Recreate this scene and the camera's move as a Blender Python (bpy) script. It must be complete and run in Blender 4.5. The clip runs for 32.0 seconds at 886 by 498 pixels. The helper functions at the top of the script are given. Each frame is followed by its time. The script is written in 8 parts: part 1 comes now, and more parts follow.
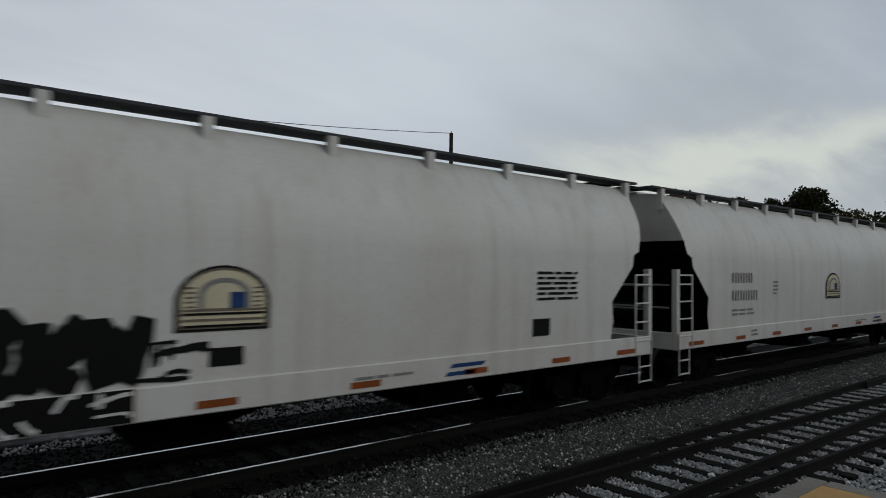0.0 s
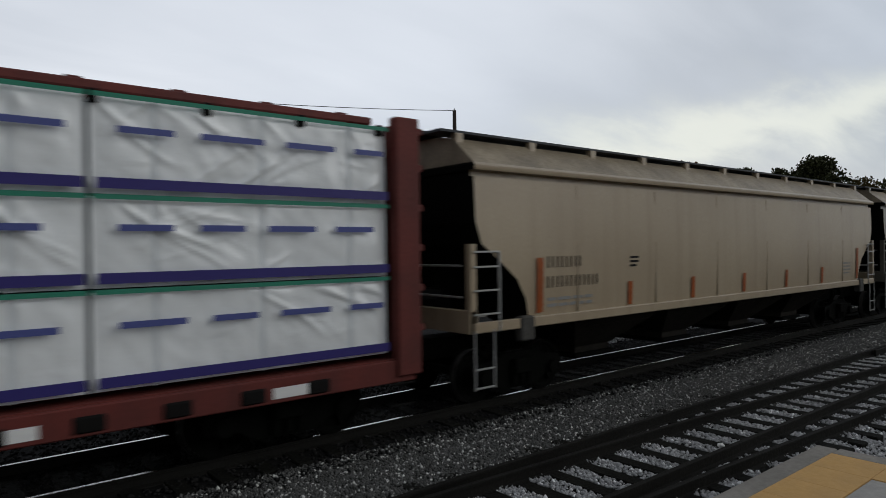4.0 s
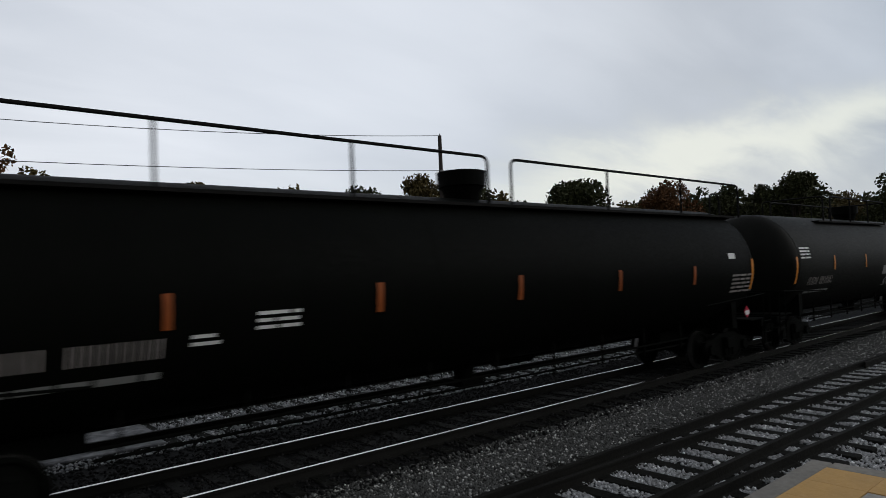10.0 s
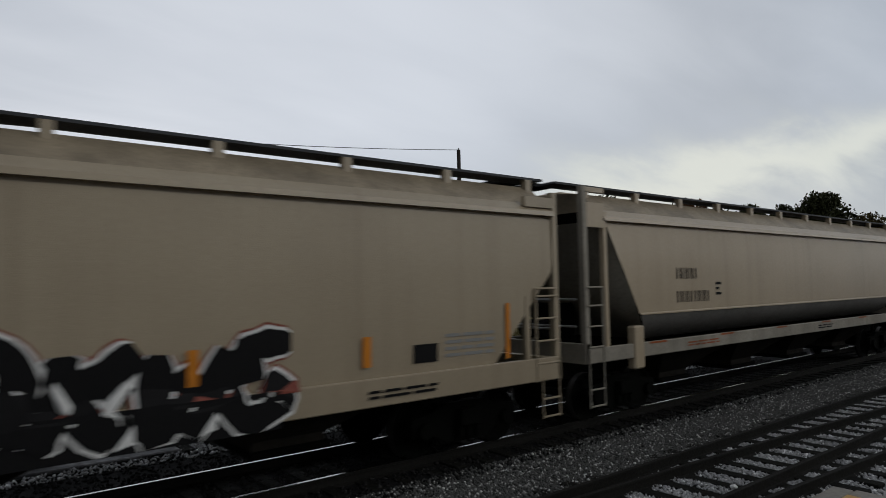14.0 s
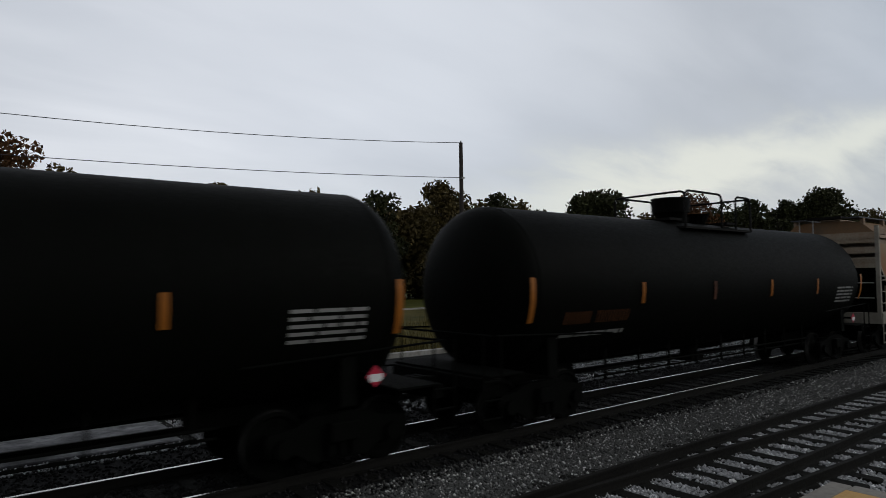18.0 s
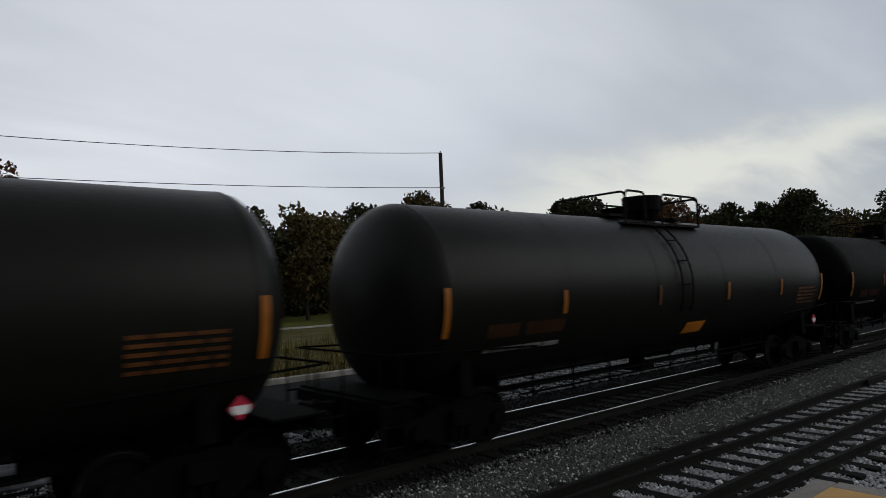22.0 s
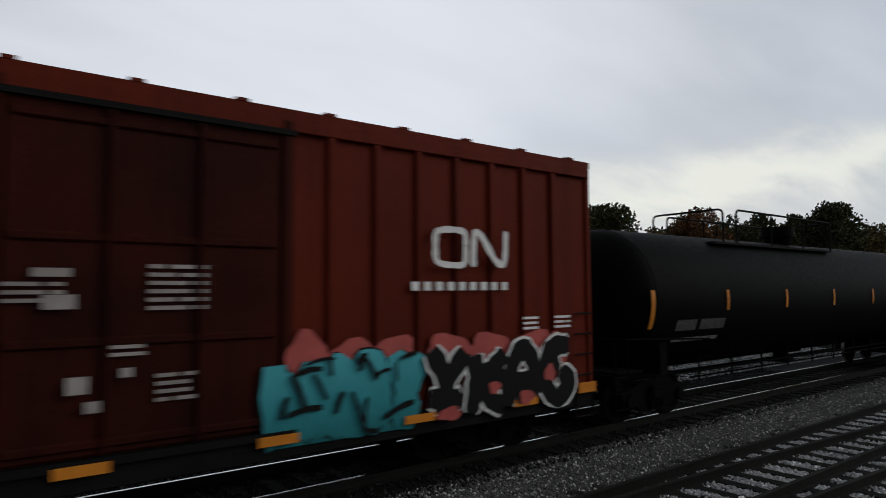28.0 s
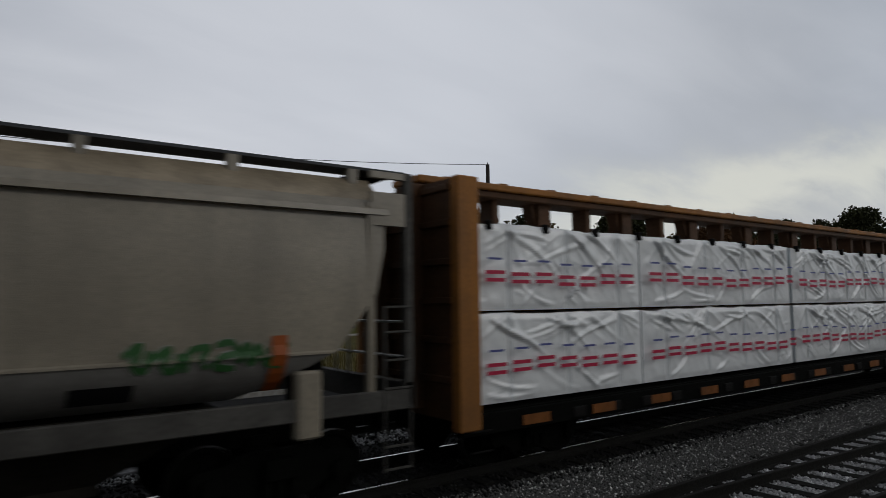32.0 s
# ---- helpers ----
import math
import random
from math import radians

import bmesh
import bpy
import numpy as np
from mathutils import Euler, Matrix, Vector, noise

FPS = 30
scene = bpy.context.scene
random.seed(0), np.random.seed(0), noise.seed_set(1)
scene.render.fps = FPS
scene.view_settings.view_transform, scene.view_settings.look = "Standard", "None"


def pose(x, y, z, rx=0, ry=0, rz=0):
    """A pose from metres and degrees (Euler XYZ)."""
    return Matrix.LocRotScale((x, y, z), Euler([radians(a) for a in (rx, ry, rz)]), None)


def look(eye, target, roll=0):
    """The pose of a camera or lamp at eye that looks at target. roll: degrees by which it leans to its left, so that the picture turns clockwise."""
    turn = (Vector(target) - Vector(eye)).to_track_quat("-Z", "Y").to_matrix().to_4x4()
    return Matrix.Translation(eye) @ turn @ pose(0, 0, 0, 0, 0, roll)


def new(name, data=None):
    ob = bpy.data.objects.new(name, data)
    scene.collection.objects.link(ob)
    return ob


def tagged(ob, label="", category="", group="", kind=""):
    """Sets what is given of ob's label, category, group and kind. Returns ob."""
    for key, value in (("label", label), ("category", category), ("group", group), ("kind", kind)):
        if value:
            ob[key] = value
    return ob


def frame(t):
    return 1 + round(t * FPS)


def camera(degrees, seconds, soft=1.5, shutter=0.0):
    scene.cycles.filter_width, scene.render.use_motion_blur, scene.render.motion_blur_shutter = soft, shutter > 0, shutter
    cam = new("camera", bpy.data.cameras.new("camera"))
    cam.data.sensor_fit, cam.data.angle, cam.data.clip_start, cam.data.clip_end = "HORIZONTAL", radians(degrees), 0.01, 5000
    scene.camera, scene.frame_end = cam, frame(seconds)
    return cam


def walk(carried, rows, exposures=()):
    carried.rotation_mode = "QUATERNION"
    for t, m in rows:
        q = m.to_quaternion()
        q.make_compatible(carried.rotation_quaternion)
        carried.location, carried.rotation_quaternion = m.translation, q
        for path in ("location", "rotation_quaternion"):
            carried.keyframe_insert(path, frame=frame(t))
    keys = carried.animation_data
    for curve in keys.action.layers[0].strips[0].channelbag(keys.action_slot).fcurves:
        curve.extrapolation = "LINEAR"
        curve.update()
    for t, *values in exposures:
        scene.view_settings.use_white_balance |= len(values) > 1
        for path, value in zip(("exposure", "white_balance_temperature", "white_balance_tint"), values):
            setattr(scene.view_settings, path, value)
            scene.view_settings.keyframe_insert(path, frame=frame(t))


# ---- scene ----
cam = camera(68.7, 32.0, soft=0.8, shutter=0.24)
import itertools
from collections import defaultdict

# ---------------------------------------------------------------- camera
PATH = [
    (0.0, pose(0, 0, 2.7, 91.77, -0.63, -39.90)),
    (0.5, pose(0, 0, 2.7, 90.50, 0.53, -41.02)),
    (1.0, pose(0, 0, 2.7, 91.33, 1.49, -42.84)),
    (1.5, pose(0, 0, 2.7, 93.35, 1.04, -42.81)),
    (2.0, pose(0, 0, 2.7, 92.54, 0.91, -42.87)),
    (2.5, pose(0, 0, 2.7, 92.39, 1.15, -42.76)),
    (3.0, pose(0, 0, 2.7, 90.60, 0.50, -40.11)),
    (3.5, pose(0, 0, 2.7, 89.85, 0.79, -39.32)),
    (5.5, pose(0, 0, 2.7, 90.04, 0.43, -39.15)),
    (6.0, pose(0, 0, 2.7, 90.10, 0.13, -38.51)),
    (6.5, pose(0, 0, 2.7, 89.85, 0.47, -38.05)),
    (7.0, pose(0, 0, 2.7, 89.12, 0.88, -37.29)),
    (7.5, pose(0, 0, 2.7, 90.44, 0.41, -37.51)),
    (8.0, pose(0, 0, 2.7, 91.45, 1.28, -38.48)),
    (8.5, pose(0, 0, 2.7, 92.12, 1.48, -38.48)),
    (9.0, pose(0, 0, 2.7, 92.22, 1.69, -40.06)),
    (9.5, pose(0, 0, 2.7, 92.30, 1.56, -39.99)),
    (10.0, pose(0, 0, 2.7, 91.98, 2.36, -40.31)),
    (10.5, pose(0, 0, 2.7, 92.33, 1.65, -40.24)),
    (11.0, pose(0, 0, 2.7, 91.96, 0.87, -39.66)),
    (11.5, pose(0, 0, 2.7, 92.65, 0.75, -39.48)),
    (12.0, pose(0, 0, 2.7, 92.94, 0.98, -39.52)),
    (12.5, pose(0, 0, 2.7, 93.10, 1.41, -39.20)),
    (13.0, pose(0, 0, 2.7, 92.72, 1.16, -39.42)),
    (13.5, pose(0, 0, 2.7, 92.87, 0.80, -38.92)),
    (14.0, pose(0, 0, 2.7, 93.24, 1.09, -38.88)),
    (14.5, pose(0, 0, 2.7, 93.16, 1.02, -38.73)),
    (16.5, pose(0, 0, 2.7, 92.99, -0.24, -39.39)),
    (17.0, pose(0, 0, 2.7, 92.80, 0.72, -39.16)),
    (17.5, pose(0, 0, 2.7, 92.64, 1.06, -39.01)),
    (18.0, pose(0, 0, 2.7, 92.61, 0.64, -38.78)),
    (18.5, pose(0, 0, 2.7, 92.98, 0.32, -38.93)),
    (19.0, pose(0, 0, 2.7, 93.50, 0.28, -38.84)),
    (19.5, pose(0, 0, 2.7, 94.18, 3.54, -40.74)),
    (20.0, pose(0, 0, 2.7, 93.35, 1.70, -40.82)),
    (20.5, pose(0, 0, 2.7, 93.04, 1.98, -40.81)),
    (21.0, pose(0, 0, 2.7, 93.40, 2.63, -40.58)),
    (21.5, pose(0, 0, 2.7, 93.21, 2.29, -40.17)),
    (22.0, pose(0, 0, 2.7, 93.47, 2.28, -40.26)),
    (22.5, pose(0, 0, 2.7, 93.35, 2.46, -40.04)),
    (23.0, pose(0, 0, 2.7, 92.98, 2.63, -40.59)),
    (23.5, pose(0, 0, 2.7, 93.36, 2.25, -40.49)),
    (24.0, pose(0, 0, 2.7, 93.32, 2.17, -40.42)),
    (24.5, pose(0, 0, 2.7, 93.32, 1.84, -40.40)),
    (25.0, pose(0, 0, 2.7, 93.41, 1.87, -40.32)),
    (25.5, pose(0, 0, 2.7, 93.49, 1.19, -38.76)),
    (27.5, pose(0, 0, 2.7, 93.81, 0.97, -38.31)),
    (28.0, pose(0, 0, 2.7, 93.78, 0.41, -38.19)),
    (28.5, pose(0, 0, 2.7, 94.11, 0.45, -37.84)),
    (29.0, pose(0, 0, 2.7, 94.30, 0.29, -37.93)),
    (29.5, pose(0, 0, 2.7, 93.68, 1.45, -37.61)),
    (30.0, pose(0, 0, 2.7, 93.74, 1.57, -36.61)),
    (30.5, pose(0, 0, 2.7, 93.78, 1.57, -36.63)),
    (31.0, pose(0, 0, 2.7, 93.98, 1.04, -36.31)),
    (31.5, pose(0, 0, 2.7, 94.17, 0.72, -36.36)),
    (32.0, pose(0, 0, 2.7, 94.55, 0.67, -36.37)),
]
# the camera's automatic exposure and white balance
EXPOSURES = [(0, -0.4, 6330, 6.5), (1, -0.3, 6350, 7.0), (2, -0.2, 6370, 7.5), (3, -0.07, 6400, 8.2), (6, 0, 6430, 8.8), (7, 0.05, 6430, 8.8), (10, -0.03, 6430, 8.8), (12, -0.07, 6440, 8.9), (14, -0.2, 6450, 9.0), (17, -0.13, 6450, 9.0), (20, -0.17, 6460, 9.2), (23, -0.17, 6475, 9.5), (25, -0.13, 6485, 9.7), (28, -0.03, 6500, 10.0), (30, -0.03, 6500, 10.0), (30.9, -0.36, 6500, 10.0), (32, -0.4, 6500, 10.0)]
walk(cam, PATH, EXPOSURES)

# ---------------------------------------------------------------- world and sun
world = bpy.data.worlds.new("overcast_sky")
scene.world = world
world.use_nodes = True
wt = world.node_tree
wt.nodes.clear()


def wm(op, a, b=None, c=None):
    n = wt.nodes.new("ShaderNodeMath")
    n.operation = op
    for i, v in enumerate((a, b, c)):
        if v is None:
            continue
        if isinstance(v, (int, float)):
            n.inputs[i].default_value = v
        else:
            wt.links.new(v, n.inputs[i])
    return n.outputs[0]


def wmix(f, a, b):
    n = wt.nodes.new("ShaderNodeMix")
    n.data_type = "RGBA"
    for i, v in ((0, f), (6, a), (7, b)):
        if isinstance(v, (int, float)):
            n.inputs[i].default_value = v
        elif isinstance(v, tuple):
            n.inputs[i].default_value = (*v, 1)
        else:
            wt.links.new(v, n.inputs[i])
    return n.outputs[2]


coord = wt.nodes.new("ShaderNodeTexCoord").outputs["Generated"]
sep = wt.nodes.new("ShaderNodeSeparateXYZ")
wt.links.new(coord, sep.inputs[0])
dx, dy, dz = sep.outputs
up = wm("MAXIMUM", dz, 0.0)
# cloud layer: directions laid out on a flat ceiling
px = wm("DIVIDE", dx, wm("ADD", up, 0.22))
py = wm("DIVIDE", dy, wm("ADD", up, 0.22))
comb = wt.nodes.new("ShaderNodeCombineXYZ")
wt.links.new(px, comb.inputs[0])
wt.links.new(py, comb.inputs[1])
mp = wt.nodes.new("ShaderNodeMapping")
mp.inputs["Rotation"].default_value = (0, 0, radians(28))
mp.inputs["Scale"].default_value = (0.55, 1.25, 1)
wt.links.new(comb.outputs[0], mp.inputs[0])


def cloud(scale, detail, rough, dist):
    n = wt.nodes.new("ShaderNodeTexNoise")
    n.inputs["Scale"].default_value = scale
    n.inputs["Detail"].default_value = detail
    n.inputs["Roughness"].default_value = rough
    n.inputs["Distortion"].default_value = dist
    wt.links.new(mp.outputs[0], n.inputs["Vector"])
    return n.outputs["Fac"]


big = cloud(0.9, 3, 0.5, 0.3)
fine = cloud(2.6, 5, 0.55, 0.4)
mixn = wm("ADD", wm("MULTIPLY", big, 0.75), wm("MULTIPLY", fine, 0.3))
ramp = wt.nodes.new("ShaderNodeMapRange")
ramp.inputs["From Min"].default_value = 0.38
ramp.inputs["From Max"].default_value = 0.68
wt.links.new(mixn, ramp.inputs["Value"])
pale_side = wmix(ramp.outputs[0], (0.50, 0.54, 0.615), (0.90, 0.925, 0.985))
blue_side = wmix(ramp.outputs[0], (0.335, 0.395, 0.485), (0.53, 0.59, 0.68))
turn = wt.nodes.new("ShaderNodeMapRange")
turn.interpolation_type = "SMOOTHSTEP"
turn.inputs["From Min"].default_value = 0.60
turn.inputs["From Max"].default_value = 0.97
turn.inputs["To Max"].default_value = 0.85
wt.links.new(wm("ADD", wm("MULTIPLY", dx, 0.91), wm("MULTIPLY", dy, 0.42)), turn.inputs["Value"])
cl0 = wmix(turn.outputs[0], pale_side, blue_side)
lobe = wt.nodes.new("ShaderNodeMapRange")
lobe.interpolation_type = "SMOOTHSTEP"
lobe.inputs["From Min"].default_value = 0.84
lobe.inputs["From Max"].default_value = 1.0
wt.links.new(wm("ADD", wm("ADD", wm("MULTIPLY", dx, 0.42), wm("MULTIPLY", dy, 0.792)), wm("MULTIPLY", dz, 0.44)), lobe.inputs["Value"])
cl = wmix(wm("MULTIPLY", lobe.outputs[0], 0.62), cl0, (0.91, 0.94, 1.01))
# the thin bright break in the cloud low over the line's far end
az = wm("SUBTRACT", wm("MULTIPLY", dx, 0.42), wm("MULTIPLY", dy, 0.91))
along = wm("ADD", wm("MULTIPLY", dx, 0.91), wm("MULTIPLY", dy, 0.42))
v0 = wm("SUBTRACT", dz, wm("ADD", 0.158, wm("MULTIPLY", az, 0.12)))
v1 = wm("ADD", v0, wm("MULTIPLY", wm("SUBTRACT", fine, 0.5), 0.16))
g1 = wm("POWER", 2.718, wm("MULTIPLY", wm("POWER", wm("DIVIDE", wm("ABSOLUTE", v1), 0.042), 2.0), -1.0))
side = wt.nodes.new("ShaderNodeMapRange")
side.interpolation_type = "SMOOTHSTEP"
side.inputs["From Min"].default_value = 0.88
side.inputs["From Max"].default_value = 0.985
wt.links.new(along, side.inputs["Value"])
band = wm("MULTIPLY", g1, side.outputs[0])
cl2 = wmix(wm("MULTIPLY", band, 0.70), cl, (0.92, 0.94, 0.84))
low = wt.nodes.new("ShaderNodeMapRange")
low.interpolation_type = "SMOOTHSTEP"
low.inputs["From Min"].default_value = 0.20
low.inputs["From Max"].default_value = 0.0
wt.links.new(dz, low.inputs["Value"])
cl3 = wmix(wm("MULTIPLY", low.outputs[0], 0.5), cl2, (0.78, 0.81, 0.80))
sky = wt.nodes.new("ShaderNodeTexSky")
sky.sky_type = "NISHITA"
sky.sun_disc = False
sky.sun_elevation = radians(22)
sky.sun_rotation = radians(62)
# the overcast is thickest overhead and away from the bright side
lift = wt.nodes.new("ShaderNodeMapRange")
lift.interpolation_type = "SMOOTHSTEP"
for k_, v_ in zip(("From Min", "From Max", "To Min", "To Max"), (-0.9, 0.9, 0.50, 1.0)):
    lift.inputs[k_].default_value = v_
wt.links.new(wm("ADD", wm("MULTIPLY", dy, 0.55), wm("MULTIPLY", dx, 0.72)), lift.inputs["Value"])
thick = wt.nodes.new("ShaderNodeMapRange")
thick.interpolation_type = "SMOOTHSTEP"
for k_, v_ in zip(("From Min", "From Max", "To Min", "To Max"), (0.40, 0.95, 1.0, 0.60)):
    thick.inputs[k_].default_value = v_
wt.links.new(dz, thick.inputs["Value"])
sky_dim = wt.nodes.new("ShaderNodeVectorMath")
sky_dim.operation = "SCALE"
sky_dim.inputs["Scale"].default_value = 0.05
wt.links.new(sky.outputs[0], sky_dim.inputs[0])
skymix = wmix(0.08, cl3, sky_dim.outputs[0])
skyscale = wt.nodes.new("ShaderNodeVectorMath")
skyscale.operation = "SCALE"
wt.links.new(skymix, skyscale.inputs[0])
wt.links.new(wm("MULTIPLY", lift.outputs[0], thick.outputs[0]), skyscale.inputs["Scale"])
skyscaled = skyscale.outputs[0]
bg = wt.nodes.new("ShaderNodeBackground")
bg.inputs["Strength"].default_value = 1.0
wt.links.new(skyscaled, bg.inputs["Color"])
out = wt.nodes.new("ShaderNodeOutputWorld")
wt.links.new(bg.outputs[0], out.inputs[0])

sun_data = bpy.data.lights.new("veiled_sun", "SUN")
sun_data.energy, sun_data.angle, sun_data.color = 0.74, radians(40), (1.0, 0.98, 0.94)
sun = new("veiled_sun", sun_data)
sun.matrix_world = look((42, -48, 32), (0, 0, 0))

# ---------------------------------------------------------------- materials
def material(name, color, rough=0.6, metal=0.0, vary=0.25, grain=18.0, stain=1.2, streak=0.0, dark=None, bump=0.15, bumpscale=60.0, rust=0.0, spec=0.22, island=0.0, coat=0.0, bright=2.6):
    """A painted or natural surface: base colour with grain, broad stains, downward streaks and a little relief."""
    m = bpy.data.materials.new(name)
    m.use_nodes = True
    t = m.node_tree
    b = t.nodes["Principled BSDF"]
    b.inputs["Roughness"].default_value = rough
    b.inputs["Metallic"].default_value = metal
    b.inputs["Specular IOR Level"].default_value = spec
    b.inputs["Coat Weight"].default_value = coat
    tc = t.nodes.new("ShaderNodeTexCoord").outputs["Object"]

    def noise_tex(scale, detail, stretch=None):
        n = t.nodes.new("ShaderNodeTexNoise")
        n.inputs["Scale"].default_value = scale
        n.inputs["Detail"].default_value = detail
        if stretch:
            q = t.nodes.new("ShaderNodeMapping")
            q.inputs["Scale"].default_value = stretch
            t.links.new(tc, q.inputs[0])
            t.links.new(q.outputs[0], n.inputs["Vector"])
        else:
            t.links.new(tc, n.inputs["Vector"])
        return n.outputs["Fac"]

    def rng(v, a, b_, c=0.0, d=1.0):
        n = t.nodes.new("ShaderNodeMapRange")
        for k, x in zip(("From Min", "From Max", "To Min", "To Max"), (a, b_, c, d)):
            n.inputs[k].default_value = x
        t.links.new(v, n.inputs["Value"])
        return n.outputs[0]

    def mix(f, a, b_, kind="MIX"):
        n = t.nodes.new("ShaderNodeMix")
        n.data_type, n.blend_type = "RGBA", kind
        for i, v in ((0, f), (6, a), (7, b_)):
            if isinstance(v, (int, float)):
                n.inputs[i].default_value = v
            elif isinstance(v, tuple):
                n.inputs[i].default_value = (*v, 1)
            else:
                t.links.new(v, n.inputs[i])
        return n.outputs[2]

    dark = dark or tuple(c * 0.45 for c in color)
    broad = noise_tex(stain, 4)
    fine_n = noise_tex(grain, 5)
    col = mix(rng(broad, 0.35, 0.75, 0, vary * 1.6), color, dark)
    col = mix(rng(fine_n, 0.4, 0.8, 0, vary), col, dark)
    if streak:
        s = noise_tex(2.2, 4, (1.6, 1.6, 0.06))
        col = mix(rng(s, 0.48, 0.75, 0, streak), col, dark)
    if rust:
        r = noise_tex(0.9, 6, (1.0, 1.0, 0.45))
        col = mix(rng(r, 0.5, 0.58, 0, rust), col, (0.16, 0.065, 0.03))
    if island:
        g = t.nodes.new("ShaderNodeNewGeometry").outputs["Random Per Island"]
        col = mix(rng(g, 0, 1, 0, island), col, tuple(c * 0.3 for c in color))
        col = mix(rng(g, 0.86, 1, 0, island), col, tuple(min(1, c * bright) for c in color))
    t.links.new(col, b.inputs["Base Color"])
    t.links.new(rng(fine_n, 0.3, 0.8, rough * 0.85, min(1, rough * 1.2)), b.inputs["Roughness"])
    if bump:
        bp = t.nodes.new("ShaderNodeBump")
        bp.inputs["Strength"].default_value = bump
        bp.inputs["Distance"].default_value = 0.02
        t.links.new(noise_tex(bumpscale, 4), bp.inputs["Height"])
        t.links.new(bp.outputs[0], b.inputs["Normal"])
    return m


M = {}
M["white_paint"] = material("white_hopper_paint", (0.70, 0.695, 0.665), 0.45, vary=0.22, streak=0.35, dark=(0.42, 0.37, 0.31), stain=0.5, spec=0.3)
M["grey_paint"] = material("weathered_grey_paint", (0.190, 0.172, 0.112), 0.34, vary=0.4, streak=0.4, dark=(0.10, 0.088, 0.055), stain=0.4, spec=0.55)
M["tan_paint"] = material("tan_grey_paint", (0.355, 0.288, 0.195), 0.34, vary=0.25, streak=0.35, dark=(0.21, 0.155, 0.10), stain=0.5, spec=0.5)
M["cream_paint"] = material("cream_paint", (0.345, 0.288, 0.20), 0.38, vary=0.25, streak=0.35, dark=(0.21, 0.165, 0.11), stain=0.4, spec=0.4)
M["rust_paint"] = material("rusted_cream_paint", (0.30, 0.265, 0.205), 0.75, vary=0.5, streak=0.5, dark=(0.19, 0.105, 0.055), stain=0.8, rust=0.12)
M["rust_side"] = material("rust_bleeding_through_paint", (0.27, 0.094, 0.026), 0.75, vary=0.6, streak=0.5, dark=(0.27, 0.21, 0.135), stain=0.9, grain=3, spec=0.12)
# near-black coat of running gear, underframes and lower end sheets
M["grime"] = material("near_black", (0.0036, 0.0040, 0.0033), 0.9, vary=0.3, bump=0.3, spec=0.04)
M["steel_dark"] = material("dark_steel", (0.0095, 0.009, 0.0085), 0.75, vary=0.4, bump=0.3, spec=0.06)
M["tank_black"] = material("black_tank_paint", (0.0030, 0.0034, 0.0026), 0.6, vary=0.3, streak=0.5, dark=(0.0014, 0.0015, 0.0012), stain=0.5, bump=0.05, spec=0.03)
M["tank_grey"] = material("faded_black_tank_paint", (0.0092, 0.0098, 0.0076), 0.42, vary=0.3, streak=0.4, dark=(0.0040, 0.0042, 0.0033), stain=0.5, bump=0.02, spec=0.10)
M["tank_blue"] = material("blue_tank_paint", (0.0065, 0.108, 0.315), 0.42, vary=0.22, streak=0.4, dark=(0.008, 0.050, 0.115), stain=0.5, bump=0.05, spec=0.10)
M["patch_blue"] = material("pale_blue_repaint", (0.055, 0.175, 0.245), 0.5, vary=0.3, streak=0.35, dark=(0.03, 0.11, 0.18))
M["red_box"] = material("boxcar_red_paint", (0.108, 0.0140, 0.0058), 0.6, vary=0.3, streak=0.45, dark=(0.036, 0.006, 0.0036), stain=0.5, spec=0.06)
M["green_box"] = material("dark_green_black_paint", (0.0125, 0.0142, 0.0110), 0.55, vary=0.3, streak=0.35, dark=(0.006, 0.0065, 0.0052), spec=0.06)
M["cb_red"] = material("oxide_red_paint", (0.135, 0.028, 0.022), 0.65, vary=0.35, streak=0.3, dark=(0.05, 0.02, 0.018))
M["cb_yellow"] = material("ochre_yellow_paint", (0.30, 0.118, 0.018), 0.6, vary=0.45, streak=0.5, dark=(0.10, 0.05, 0.02))
M["wrap"] = material("white_lumber_wrap", (0.74, 0.76, 0.76), 0.24, vary=0.12, grain=5, bump=0.35, bumpscale=7.0, dark=(0.50, 0.52, 0.52), spec=0.55)
M["wrap_end"] = material("pale_wrap_end", (0.62, 0.66, 0.68), 0.4, vary=0.15, bump=0.6, bumpscale=4)
M["blue_print"] = material("blue_print", (0.035, 0.028, 0.15), 0.45, vary=0.1, bump=0)
M["blue_text"] = material("faded_blue_print", (0.075, 0.09, 0.26), 0.45, vary=0.1, bump=0)
M["red_print"] = material("red_print", (0.42, 0.02, 0.06), 0.45, vary=0.1, bump=0)
M["green_strap"] = material("green_edge_strip", (0.03, 0.20, 0.13), 0.5, vary=0.1, bump=0)
M["orange"] = material("orange_reflector", (0.60, 0.21, 0.018), 0.5, vary=0.35, grain=9, bump=0)
M["red_refl"] = material("red_orange_reflector", (0.30, 0.075, 0.016), 0.5, vary=0.4, grain=9, bump=0)
M["white_mark"] = material("white_stencil", (0.72, 0.72, 0.70), 0.6, vary=0.2, bump=0)
M["grey_mark"] = material("faded_stencil", (0.25, 0.25, 0.24), 0.6, vary=0.2, bump=0)
M["black_mark"] = material("black_stencil", (0.009, 0.009, 0.0095), 0.6, vary=0.15, bump=0, spec=0.08)
M["yellow_mark"] = material("yellow_stencil", (0.72, 0.36, 0.02), 0.55, vary=0.15, bump=0)
M["pink"] = material("pink_spray_paint", (0.42, 0.085, 0.075), 0.5, vary=0.3, stain=2.5, bump=0)
